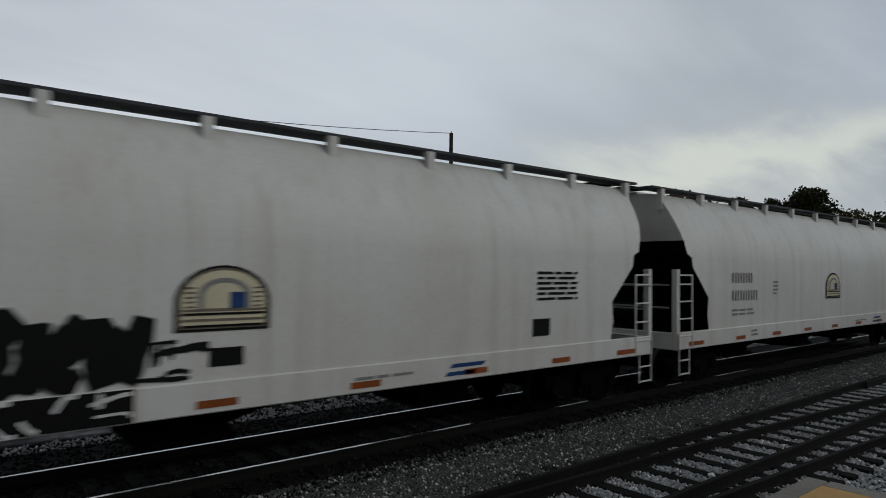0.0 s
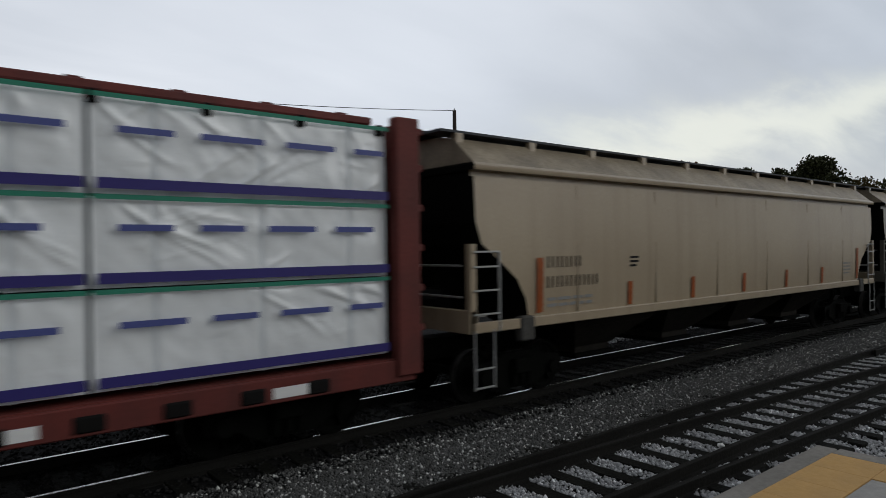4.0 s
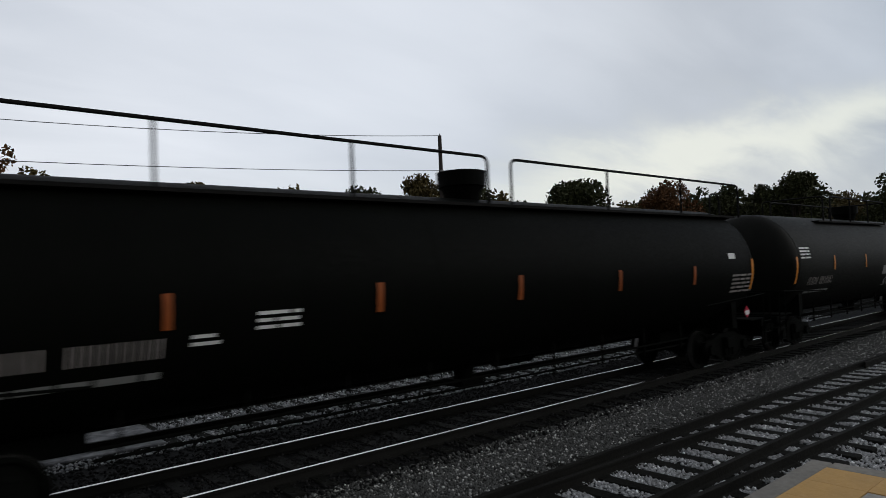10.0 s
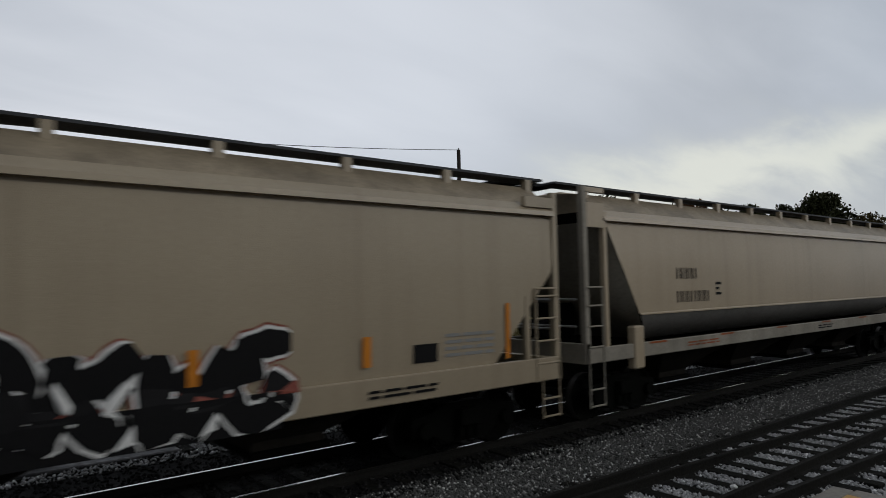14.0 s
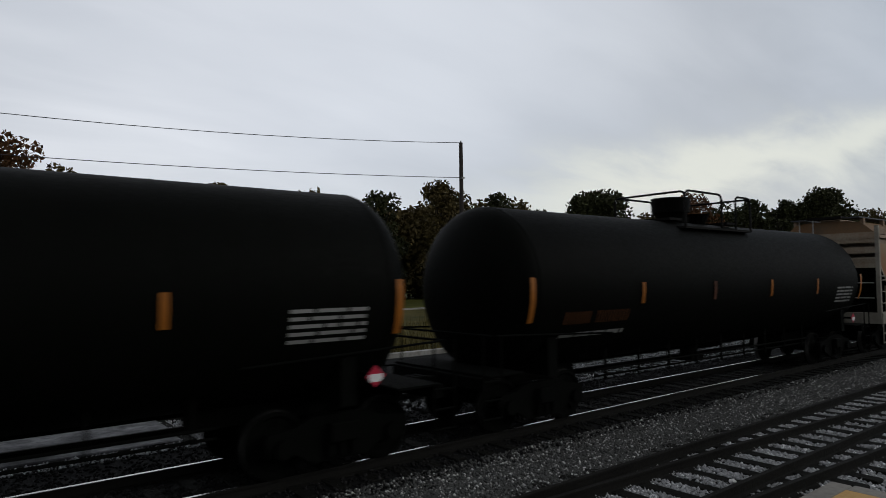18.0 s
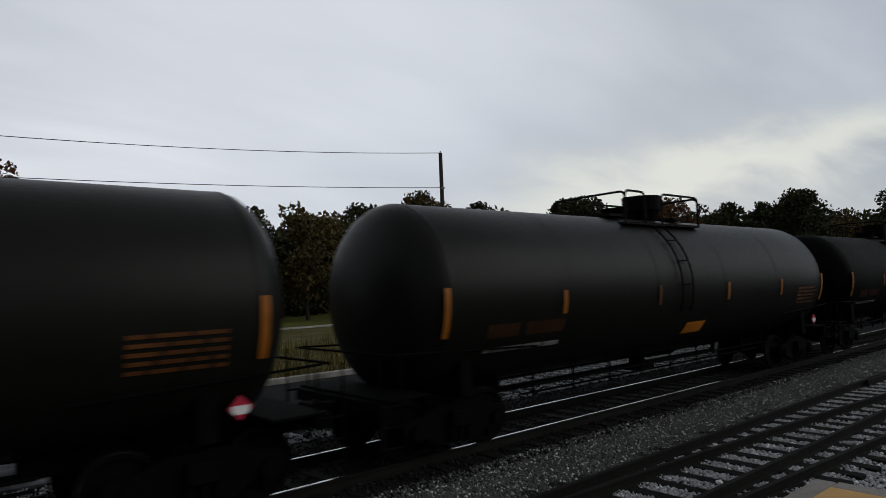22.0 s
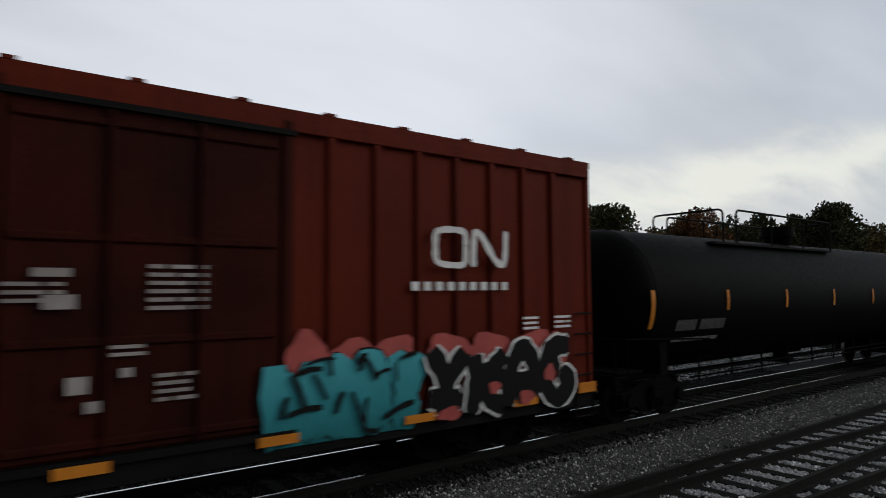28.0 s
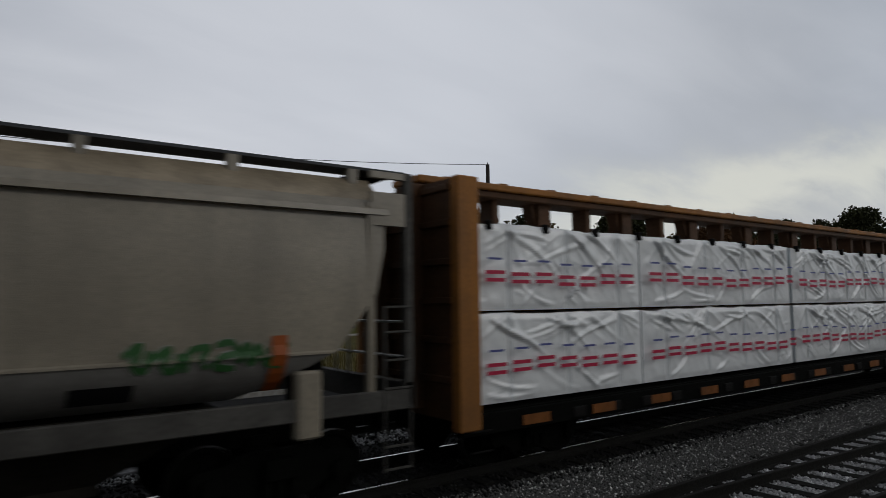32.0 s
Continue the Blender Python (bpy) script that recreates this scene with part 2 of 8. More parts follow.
M["spray_blue"] = material("blue_spray_paint", (0.016, 0.060, 0.20), 0.5, vary=0.4, stain=2.0, bump=0, dark=(0.008, 0.016, 0.06))
M["spray_sky"] = material("sky_blue_spray_paint", (0.15, 0.38, 0.48), 0.5, vary=0.4, stain=2.0, bump=0, dark=(0.04, 0.18, 0.34))
M["spray_green"] = material("pale_green_spray_paint", (0.25, 0.32, 0.17), 0.5, vary=0.35, stain=2.0, bump=0)
M["spray_purple"] = material("purple_spray_paint", (0.085, 0.022, 0.075), 0.5, vary=0.5, stain=2.0, bump=0, dark=(0.05, 0.012, 0.02))
M["red_haze"] = material("red_brown_spray_haze", (0.24, 0.06, 0.04), 0.6, vary=0.4, stain=4.0, bump=0)
M["dim_yellow"] = material("worn_orange_stencil", (0.125, 0.044, 0.010), 0.7, vary=0.8, grain=6, bump=0)
M["cream_spray"] = material("cream_spray_paint", (0.70, 0.64, 0.45), 0.5, vary=0.2, stain=2.0, bump=0)
M["rail_head"] = material("polished_rail_head", (0.62, 0.62, 0.60), 0.22, 1.0, vary=0.1, bump=0.05)
M["rail_rust"] = material("rusty_rail", (0.0135, 0.0128, 0.0112), 0.75, vary=0.4, grain=30, bump=0.3, spec=0.08)
M["wheel_tread"] = material("worn_wheel_steel", (0.10, 0.095, 0.09), 0.45, 0.8, vary=0.3)
M["tie"] = material("weathered_creosote_tie", (0.0105, 0.0105, 0.0088), 0.85, vary=0.4, grain=25, stain=3, bump=0.6, bumpscale=30, spec=0.06)
M["ballast"] = material("ballast_bed", (0.012, 0.012, 0.012), 0.9, vary=0.55, grain=40, stain=0.8, bump=1.0, bumpscale=28, spec=0.06)
M["stones"] = material("crushed_grey_stone", (0.112, 0.112, 0.107), 0.8, vary=0.25, grain=40, bump=0.3, island=0.8, spec=0.1, bright=6.5)
M["pale_stones"] = material("pale_crushed_stone", (0.44, 0.445, 0.45), 0.8, vary=0.3, grain=40, bump=0.3, island=0.85, spec=0.1, bright=2.2)
M["soil"] = material("cindery_soil", (0.045, 0.040, 0.034), 0.95, vary=0.45, grain=8, stain=0.3, bump=0.8, bumpscale=12, spec=0.06)
M["weeds"] = material("dry_weedy_ground", (0.120, 0.098, 0.036), 0.95, vary=0.7, grain=2.5, stain=0.25, bump=1.0, bumpscale=5, dark=(0.040, 0.040, 0.014), spec=0.06)
M["lawn"] = material("dull_lawn", (0.10, 0.105, 0.024), 0.95, vary=0.4, grain=6, stain=0.15, bump=0.6, bumpscale=10, spec=0.06)
M["concrete"] = material("weathered_concrete", (0.36, 0.35, 0.33), 0.85, vary=0.3, grain=14, stain=0.9, bump=0.3)
M["pale_concrete"] = material("pale_concrete_pad", (0.22, 0.22, 0.225), 0.8, vary=0.8, grain=7, stain=1.6, bump=0.4, dark=(0.03, 0.03, 0.032))
M["yellow_tile"] = material("worn_yellow_tactile", (0.52, 0.31, 0.105), 0.7, vary=0.25, grain=20, stain=2.0, bump=0.2, dark=(0.36, 0.23, 0.10))
M["galv"] = material("galvanised_steel", (0.42, 0.42, 0.41), 0.5, 0.6, vary=0.25)
M["pole_wood"] = material("weathered_pole_wood", (0.045, 0.038, 0.034), 0.85, vary=0.3, grain=30, bump=0.4, spec=0.06)
M["wire"] = material("black_cable", (0.03, 0.03, 0.035), 0.6, vary=0.1, bump=0)
M["bark"] = material("dark_bark", (0.035, 0.028, 0.022), 0.9, vary=0.4, bump=0.6, spec=0.06)
M["leaf_dark"] = material("dark_green_leaves", (0.046, 0.050, 0.021), 0.7, vary=0.4, grain=3, bump=0, island=0.5, spec=0.06)
M["leaf_olive"] = material("olive_leaves", (0.095, 0.073, 0.028), 0.7, vary=0.4, grain=3, bump=0, island=0.5, spec=0.06)
M["leaf_rust"] = material("rust_brown_leaves", (0.125, 0.062, 0.027), 0.7, vary=0.4, grain=3, bump=0, island=0.5, spec=0.06)
# stone dark with oil, and with the shade under the train in its colour
M["shaded_oily_stones"] = material("shaded_oily_stone", (0.020, 0.0195, 0.019), 0.85, vary=0.3, grain=40, bump=0.3, island=0.6, spec=0.06)
M["spray_leaf"] = material("leaf_green_spray_paint", (0.025, 0.09, 0.025), 0.5, vary=0.3, bump=0)
M["tag_grey"] = material("worn_grey_tag", (0.024, 0.025, 0.024), 0.7, vary=0.6, grain=6, bump=0)
M["dark_coping"] = material("dark_weathered_coping", (0.25, 0.235, 0.21), 0.85, vary=0.35, grain=14, stain=0.9, bump=0.3)
# ochre with the beam's shade and the bulkheads' grime put into the colour
M["cb_dark"] = material("shaded_grimy_ochre", (0.085, 0.037, 0.014), 0.7, vary=0.5, streak=0.5, dark=(0.03, 0.017, 0.009))
M["dull_grey"] = material("dull_grimy_grey_paint", (0.25, 0.22, 0.165), 0.36, vary=0.5, streak=0.35, dark=(0.10, 0.088, 0.066), stain=0.7, spec=0.5)
M["sill_grime"] = material("grimy_sill_paint", (0.075, 0.072, 0.064), 0.7, vary=0.5, streak=0.4, dark=(0.02, 0.019, 0.017), stain=1.5)
M["sill_ochre"] = material("grimy_ochre_patch", (0.22, 0.075, 0.012), 0.7, vary=0.7, grain=7, bump=0)
M["pale_cream"] = material("pale_cream_paint", (0.415, 0.338, 0.235), 0.36, vary=0.25, streak=0.30, dark=(0.26, 0.205, 0.135), stain=0.4, spec=0.45)
M["sill_cream"] = material("grimy_cream_sill", (0.31, 0.285, 0.235), 0.6, vary=0.4, streak=0.4, dark=(0.13, 0.115, 0.09), stain=1.2)
M["navy_grime"] = material("dark_navy_blue", (0.006, 0.028, 0.080), 0.6, vary=0.5, streak=0.6, dark=(0.003, 0.008, 0.018), stain=1.2)
M["dull_refl"] = material("dulled_reflector", (0.11, 0.036, 0.014), 0.6, vary=0.5, grain=9, bump=0)
M["lane"] = material("pale_worn_concrete", (0.42, 0.41, 0.38), 0.9, vary=0.6, grain=5, stain=0.6, bump=0.3, dark=(0.12, 0.11, 0.09))
M["rust_stain"] = material("brown_rust_stain", (0.145, 0.062, 0.024), 0.7, vary=0.6, grain=5, stain=1.5, streak=0.5, bump=0, dark=(0.07, 0.10, 0.11))
M["grey_seam"] = material("dull_seam_grime", (0.20, 0.165, 0.125), 0.7, vary=0.4, streak=0.6)
M["faint_mark"] = material("worn_faint_stencil", (0.10, 0.085, 0.07), 0.7, vary=0.7, grain=7, bump=0)
M["emblem_yellow"] = material("worn_yellow_emblem", (0.62, 0.27, 0.015), 0.6, vary=0.35, grain=7, bump=0, dark=(0.30, 0.12, 0.01))
M["mauve"] = material("mauve_grey_spray_paint", (0.12, 0.10, 0.13), 0.5, vary=0.3, stain=2.5, bump=0)
M["soft_seam"] = material("rust_brown_seam_stain", (0.22, 0.165, 0.10), 0.5, vary=0.6, streak=0.5, dark=(0.30, 0.25, 0.18))
M["worn_amber"] = material("worn_amber_reflector", (0.34, 0.115, 0.012), 0.5, vary=0.45, grain=9, bump=0)
M["tank_matte"] = material("matte_black_tank_paint", (0.0085, 0.0088, 0.0070), 0.6, vary=0.35, streak=0.6, dark=(0.0034, 0.0036, 0.0028), stain=0.5, bump=0.04, spec=0.08)
M["roof_dust"] = material("dust_stained_roof_paint", (0.335, 0.275, 0.19), 0.5, vary=0.45, streak=0.4, dark=(0.11, 0.088, 0.06), stain=1.6, spec=0.3)
M["rust_roof"] = material("rust_stained_roof_paint", (0.23, 0.125, 0.06), 0.75, vary=0.6, streak=0.4, dark=(0.13, 0.10, 0.07), stain=1.2, spec=0.1)
M["stencil_dust"] = material("dirt_dulled_white_stencil", (0.34, 0.31, 0.29), 0.7, vary=0.6, grain=6, bump=0)
M["walk_grating"] = material("grey_walkway_grating", (0.060, 0.064, 0.070), 0.6, vary=0.4, grain=30, bump=0.4, spec=0.15)
M["dry_stalk"] = material("dry_grass_stalk", (0.15, 0.125, 0.045), 0.9, vary=0.4, grain=3, bump=0, island=0.7, spec=0.05, bright=1.8)
# cream paint darkened to stand for shade on the trailing end sheet
M["end_dust"] = material("shade_darkened_end_paint", (0.16, 0.148, 0.12), 0.75, vary=0.5, streak=0.5, stain=0.8, spec=0.1)
# belly paint with the shade of its downward curve put into the colour
M["belly_shade"] = material("shade_darkened_belly_paint", (0.135, 0.130, 0.120), 0.55, vary=0.4, streak=0.4, dark=(0.06, 0.057, 0.05), stain=0.6, spec=0.2)
M["sill_dust"] = material("dusty_grey_sill_paint", (0.115, 0.105, 0.085), 0.6, vary=0.4, streak=0.4, dark=(0.045, 0.04, 0.033), stain=1.2, spec=0.15)
# discharge bays, darker than the car's sides
M["bay_grime"] = material("dark_brown_bay", (0.030, 0.027, 0.022), 0.75, vary=0.5, streak=0.5, dark=(0.010, 0.009, 0.008), stain=1.2, spec=0.05)
# door red, darker than the body's
M["door_red"] = material("darker_red_door_paint", (0.040, 0.0068, 0.0038), 0.65, vary=0.5, streak=0.6, dark=(0.012, 0.0035, 0.0025), stain=0.8, spec=0.05)
M["lime"] = material("lime_spray_paint", (0.20, 0.30, 0.035), 0.5, vary=0.3, stain=2.0, bump=0)
M["blush"] = material("pale_pink_spray_paint", (0.58, 0.45, 0.38), 0.5, vary=0.3, stain=2.0, bump=0)
M["olive_haze"] = material("dark_olive_spray_haze", (0.014, 0.030, 0.020), 0.6, vary=0.5, stain=2.0, bump=0)
M["placard_red"] = material("red_placard", (0.42, 0.022, 0.05), 0.4, vary=0.1, bump=0)

def faded_spray(name, stops, z0, z1):
    """Spray paint blown from one colour into the next between two heights, with uneven edges."""
    m = bpy.data.materials.new(name)
    m.use_nodes = True
    t = m.node_tree
    b = t.nodes["Principled BSDF"]
    b.inputs["Roughness"].default_value = 0.5
    b.inputs["Specular IOR Level"].default_value = 0.15
    tc = t.nodes.new("ShaderNodeTexCoord").outputs["Object"]
    sp = t.nodes.new("ShaderNodeSeparateXYZ")
    t.links.new(tc, sp.inputs[0])
    ns = t.nodes.new("ShaderNodeTexNoise")
    ns.inputs["Scale"].default_value, ns.inputs["Detail"].default_value = 3.0, 4
    t.links.new(tc, ns.inputs["Vector"])
    ad = t.nodes.new("ShaderNodeMath")
    ad.operation = "MULTIPLY_ADD"
    ad.inputs[1].default_value = 0.5
    t.links.new(ns.outputs["Fac"], ad.inputs[0])
    t.links.new(sp.outputs[2], ad.inputs[2])
    mr = t.nodes.new("ShaderNodeMapRange")
    mr.inputs["From Min"].default_value, mr.inputs["From Max"].default_value = z0 + 0.25, z1 + 0.25
    t.links.new(ad.outputs[0], mr.inputs["Value"])
    cr = t.nodes.new("ShaderNodeValToRGB")
    while len(cr.color_ramp.elements) < len(stops):
        cr.color_ramp.elements.new(0.5)
    for e, (p, c) in zip(cr.color_ramp.elements, stops):
        e.position, e.color = p, (*c, 1)
    t.links.new(mr.outputs[0], cr.inputs[0])
    t.links.new(cr.outputs[0], b.inputs["Base Color"])
    return m


M["blue_fade"] = faded_spray("white_to_blue_spray_fade", [(0.0, (0.006, 0.022, 0.10)), (0.50, (0.012, 0.060, 0.20)), (0.76, (0.045, 0.22, 0.31)), (0.98, (0.46, 0.50, 0.50))], 0.8, 2.0)
M["teal_fade"] = faded_spray("teal_spray_fade", [(0.0, (0.010, 0.11, 0.12)), (0.45, (0.03, 0.24, 0.27)), (1.0, (0.07, 0.38, 0.43))], 0.7, 2.0)

# ---------------------------------------------------------------- mesh helpers
def part(name, bm, mat, parent=None, label="", smooth=False):
    """Links a bmesh as one mesh object under a thing or a part."""
    me = bpy.data.meshes.new(name)
    bm.to_mesh(me)
    bm.free()
    return put(name, me, mat, parent, label, smooth)


def put(name, me, mat, parent=None, label="", smooth=False):
    for q in (mat if isinstance(mat, (list, tuple)) else [mat]):
        if len(me.materials) < (len(mat) if isinstance(mat, (list, tuple)) else 1):
            me.materials.append(M[q])
    if smooth:
        me.polygons.foreach_set("use_smooth", [True] * len(me.polygons))
    ob = new(name, me)
    ob.parent = parent
    if label:
        ob["label"] = label
    return ob


def raw(name, verts, faces, mat, parent=None, label="", smooth=False):
    me = bpy.data.meshes.new(name)
    me.from_pydata(verts, [], faces)
    me.update()
    return put(name, me, mat, parent, label, smooth)


def thing(name, label, category, group="", kind="", m=None):
    ob = new(name)
    ob.empty_display_size = 0.2
    if m is not None:
        ob.matrix_basis = m
    return tagged(ob, label, category, group, kind)


def box(bm, x0, x1, y0, y1, z0, z1, bevel=0.0):
    r = bmesh.ops.create_cube(bm, size=1.0)
    vs = r["verts"]
    for v in vs:
        v.co = Vector((x0 + (v.co.x + 0.5) * (x1 - x0), y0 + (v.co.y + 0.5) * (y1 - y0), z0 + (v.co.z + 0.5) * (z1 - z0)))
    if bevel:
        es = list({e for v in vs for e in v.link_edges})
        bmesh.ops.bevel(bm, geom=es, offset=bevel, segments=1, affect="EDGES")
    return bm


def boxes(*dims, bevel=0.0):
    bm = bmesh.new()
    for d in dims:
        box(bm, *d, bevel=bevel)
    return bm


def rod(bm, a, b, r, n=8):
    a, b = Vector(a), Vector(b)
    d = b - a
    q = d.to_track_quat("Z", "Y").to_matrix().to_4x4()
    bmesh.ops.create_cone(bm, cap_ends=True, segments=n, radius1=r, radius2=r, depth=d.length, matrix=Matrix.Translation((a + b) / 2) @ q)
    return bm


def pipe(bm, pts, r, n=6):
    """A continuous round tube through a line of points."""
    pts = [Vector(p) for p in pts]
    rings = []
    ref = None
    for i, p in enumerate(pts):
        d = (pts[min(i + 1, len(pts) - 1)] - pts[max(i - 1, 0)]).normalized()
        if ref is None:
            ref = d.orthogonal().normalized()
        ref = (ref - d * ref.dot(d)).normalized()
        other = d.cross(ref)
        rings.append([bm.verts.new(p + r * (math.cos(2 * math.pi * k / n) * ref + math.sin(2 * math.pi * k / n) * other)) for k in range(n)])
    for a, b in zip(rings, rings[1:]):
        for k in range(n):
            bm.faces.new((a[k], a[(k + 1) % n], b[(k + 1) % n], b[k]))
    bm.faces.new(rings[0][::-1])
    bm.faces.new(rings[-1])
    bm.normal_update()
    for e in bm.edges:
        if len(e.link_faces) == 2 and (e.link_faces[0].material_index != e.link_faces[1].material_index or e.calc_face_angle(0.0) > 0.5):
            e.smooth = False
    return bm


def rounded(pts, rad, steps=4):
    """A polyline with its inner corners rounded."""
    out_pts = [Vector(pts[0])]
    for a, b, c in zip(pts, pts[1:], pts[2:]):
        a, b, c = Vector(a), Vector(b), Vector(c)
        p, q = b + (a - b).normalized() * rad, b + (c - b).normalized() * rad
        for i in range(steps + 1):
            u = i / steps
            out_pts.append(p * (1 - u) ** 2 + b * 2 * u * (1 - u) + q * u * u)
    return out_pts + [Vector(pts[-1])]


def extrude_x(bm, prof, x0, x1):
    """A closed (y, z) outline drawn out along x."""
    a = [bm.verts.new((x0, y, z)) for y, z in prof]
    b = [bm.verts.new((x1, y, z)) for y, z in prof]
    n = len(prof)
    for i in range(n):
        bm.faces.new((a[i], a[(i + 1) % n], b[(i + 1) % n], b[i]))
    bm.faces.new(a[::-1])
    bm.faces.new(b)
    return bm


def loft(bm, levels):
    """Rectangles (z, half length, half width) stacked; faces of the ends get material 1."""
    rings = []
    for z, xe, ye in levels:
        rings.append([bm.verts.new(p) for p in ((-xe, -ye, z), (xe, -ye, z), (xe, ye, z), (-xe, ye, z))])
    for a, b in zip(rings, rings[1:]):
        for i in range(4):
            f = bm.faces.new((a[i], a[(i + 1) % 4], b[(i + 1) % 4], b[i]))
            f.material_index = i % 2
            f.smooth = i % 2 == 0
    bm.faces.new(rings[0][::-1])
    bm.faces.new(rings[-1])
    # a crisp edge between the sides and the ends, and at each lip
    bm.normal_update()
    for e in bm.edges:
        f = e.link_faces
        if len(f) == 2 and (f[0].smooth != f[1].smooth or e.calc_face_angle(0.0) > 0.6):
            e.smooth = False
    return bm


cache = {}


def shared(key, build, mat, smooth=False):
    """The mesh under this key, built the first time it is asked for."""
    if key not in cache:
        me = bpy.data.meshes.new(key)
        bm = build()
        bm.to_mesh(me)
        bm.free()
        for q in (mat if isinstance(mat, (list, tuple)) else [mat]):
            me.materials.append(M[q])
        if smooth:
            me.polygons.foreach_set("use_smooth", [True] * len(me.polygons))
        cache[key] = me
    return cache[key]


def child(name, me, parent, m=None, label=""):
    ob = new(name, me)
    ob.parent = parent
    if m is not None:
        ob.matrix_basis = m
    if label:
        ob["label"] = label
    return ob


# ---------------------------------------------------------------- ground, platform, far bank
TRAIN_Y, NEAR_Y, FAR_Y = 9.19, 5.03, 13.35


def sheet(name, x0, x1, y0, y1, z, mat, label, category, cell=None, lump=0.0):
    nx, ny = (1, 1) if not cell else (max(1, int((x1 - x0) / cell)), max(1, int((y1 - y0) / cell)))
    verts, faces = [], []
    for j in range(ny + 1):
        for i in range(nx + 1):
            x, y = x0 + (x1 - x0) * i / nx, y0 + (y1 - y0) * j / ny
            e = min(1.0, min(x - x0, x1 - x, y - y0, y1 - y) * 2)
            verts.append((x, y, z + (lump * e * noise.noise(Vector((x * 1.3, y * 1.3, 0))) if lump else 0)))
    for j in range(ny):
        for i in range(nx):
            a = j * (nx + 1) + i
            faces.append((a, a + 1, a + nx + 2, a + nx + 1))
    return tagged(raw(name, verts, faces, mat, smooth=True), label, category, kind="structure")


sheet("ground", -2500, 2500, -2500, 2500, -0.62, "soil", "dark cindery soil spreading out round the railway", "ground")


def bed_profile():
    """Ballast shoulders and the levels between the three tracks."""
    return [(2.0, -0.60), (3.1, -0.26), (3.6, -0.17), (6.9, -0.17), (7.3, -0.26), (7.7, -0.2), (8.0, -0.17), (10.4, -0.17), (11.2, -0.24), (12.0, -0.19), (14.9, -0.17), (15.9, -0.24), (19.9, -0.22), (20.04, -0.60)]


bm = bmesh.new()
prof = bed_profile()
extrude_x(bm, prof + [(20.04, -0.75), (2.0, -0.75)], -480, 480)
tagged(part("ballast_bed", bm, "ballast"), "dark crushed-stone ballast bed under three tracks", "ballast", kind="structure")

sheet("weedy_verge", -300, 300, 20.3, 48.4, -0.12, "weeds", "dry brown and green weeds on the far verge", "verge", 3.0, 0.10)
sheet("lawn", -400, 500, 49.5, 420, -0.10, "lawn", "dull green mown grass beyond the verge", "grass", 12.0, 0.2)
tagged(part("lane", boxes((-200, 300, 48.3, 49.6, -0.4, -0.03)), "lane"), "pale concrete lane across the grass", "lane", kind="structure")
tagged(part("far_kerb", boxes((-120, 160, 20.05, 20.34, -0.7, -0.06), bevel=0.02), "lane"), "low pale concrete kerb along the far verge", "kerb", kind="structure")

def weed_stalks(count, x0, x1, y0, y1, z, seed):
    """Upright blades and stalks on the verge, thicker in clumps."""
    r = np.random.RandomState(seed)
    cx, cy = x0 + (x1 - x0) * r.rand(count // 12), y0 + (y1 - y0) * r.rand(count // 12) ** 1.6
    k = r.randint(0, len(cx), count)
    x, y = cx[k] + r.normal(size=count) * 0.3, cy[k] + r.normal(size=count) * 0.25
    y = np.maximum(y, y0)
    h, a = 0.18 + 0.75 * r.rand(count) ** 2, r.rand(count) * 3.14
    lean = r.normal(size=(count, 2)) * 0.12
    w = 0.012 + 0.02 * r.rand(count)
    v = np.stack([np.stack([x - w * np.cos(a), y - w * np.sin(a), np.full(count, z)], -1), np.stack([x + w * np.cos(a), y + w * np.sin(a), np.full(count, z)], -1), np.stack([x + lean[:, 0], y + lean[:, 1], z + h], -1)], 1).reshape(-1, 3)
    tagged(raw("verge_weeds", v.tolist(), np.arange(3 * count).reshape(-1, 3).tolist(), "dry_stalk"), "tall dry weeds and grass stalks on the far verge", "weeds", kind="stuff")


weed_stalks(15000, -16, 30, 20.5, 34, -0.16, 12)

# platform with a concrete coping, a yellow warning band that turns the corner, and grey paving inside it
plat = thing("platform", "low concrete station platform with a worn yellow edge", "platform", kind="structure")
part("slab", boxes((-60, 8.62, -8, 3.26, -0.7, 0.17)), "concrete", plat)
part("coping", boxes((-60, 8.62, 3.05, 3.28, 0.10, 0.203), (8.40, 8.66, -8, 3.045, 0.10, 0.201), bevel=0.012), "dark_coping", plat, "grey concrete coping")
tile = shared("warning_tile", lambda: boxes((-0.2985, 0.2985, -0.2985, 0.2985, 0.0, 0.034), bevel=0.003), "yellow_tile")
for i in range(26):
    child("warning_tile", tile, plat, pose(8.09 - 0.6 * i, 2.74, 0.171))
for i in range(12):
    child("warning_tile", tile, plat, pose(8.09, 2.14 - 0.6 * i, 0.171))
part("paving", boxes((-60, 7.79, -8, 2.44, 0.16, 0.196), bevel=0.01), "concrete", plat, "grey concrete paving")

# pale crossing panels on both sides of the far track's nearer rail
for y0_, y1_, lab_ in ((12.12, 12.50, "pale worn concrete crossing panel beside the far track"), (12.72, 13.98, "pale worn concrete crossing panel between the far rails")):
    tagged(part("crossing_panel", boxes((-40, 3.7, y0_, y1_, -0.4, -0.12 if y0_ < 12.6 else -0.05), bevel=0.02), "pale_concrete"), lab_, "crossing panel", kind="structure")

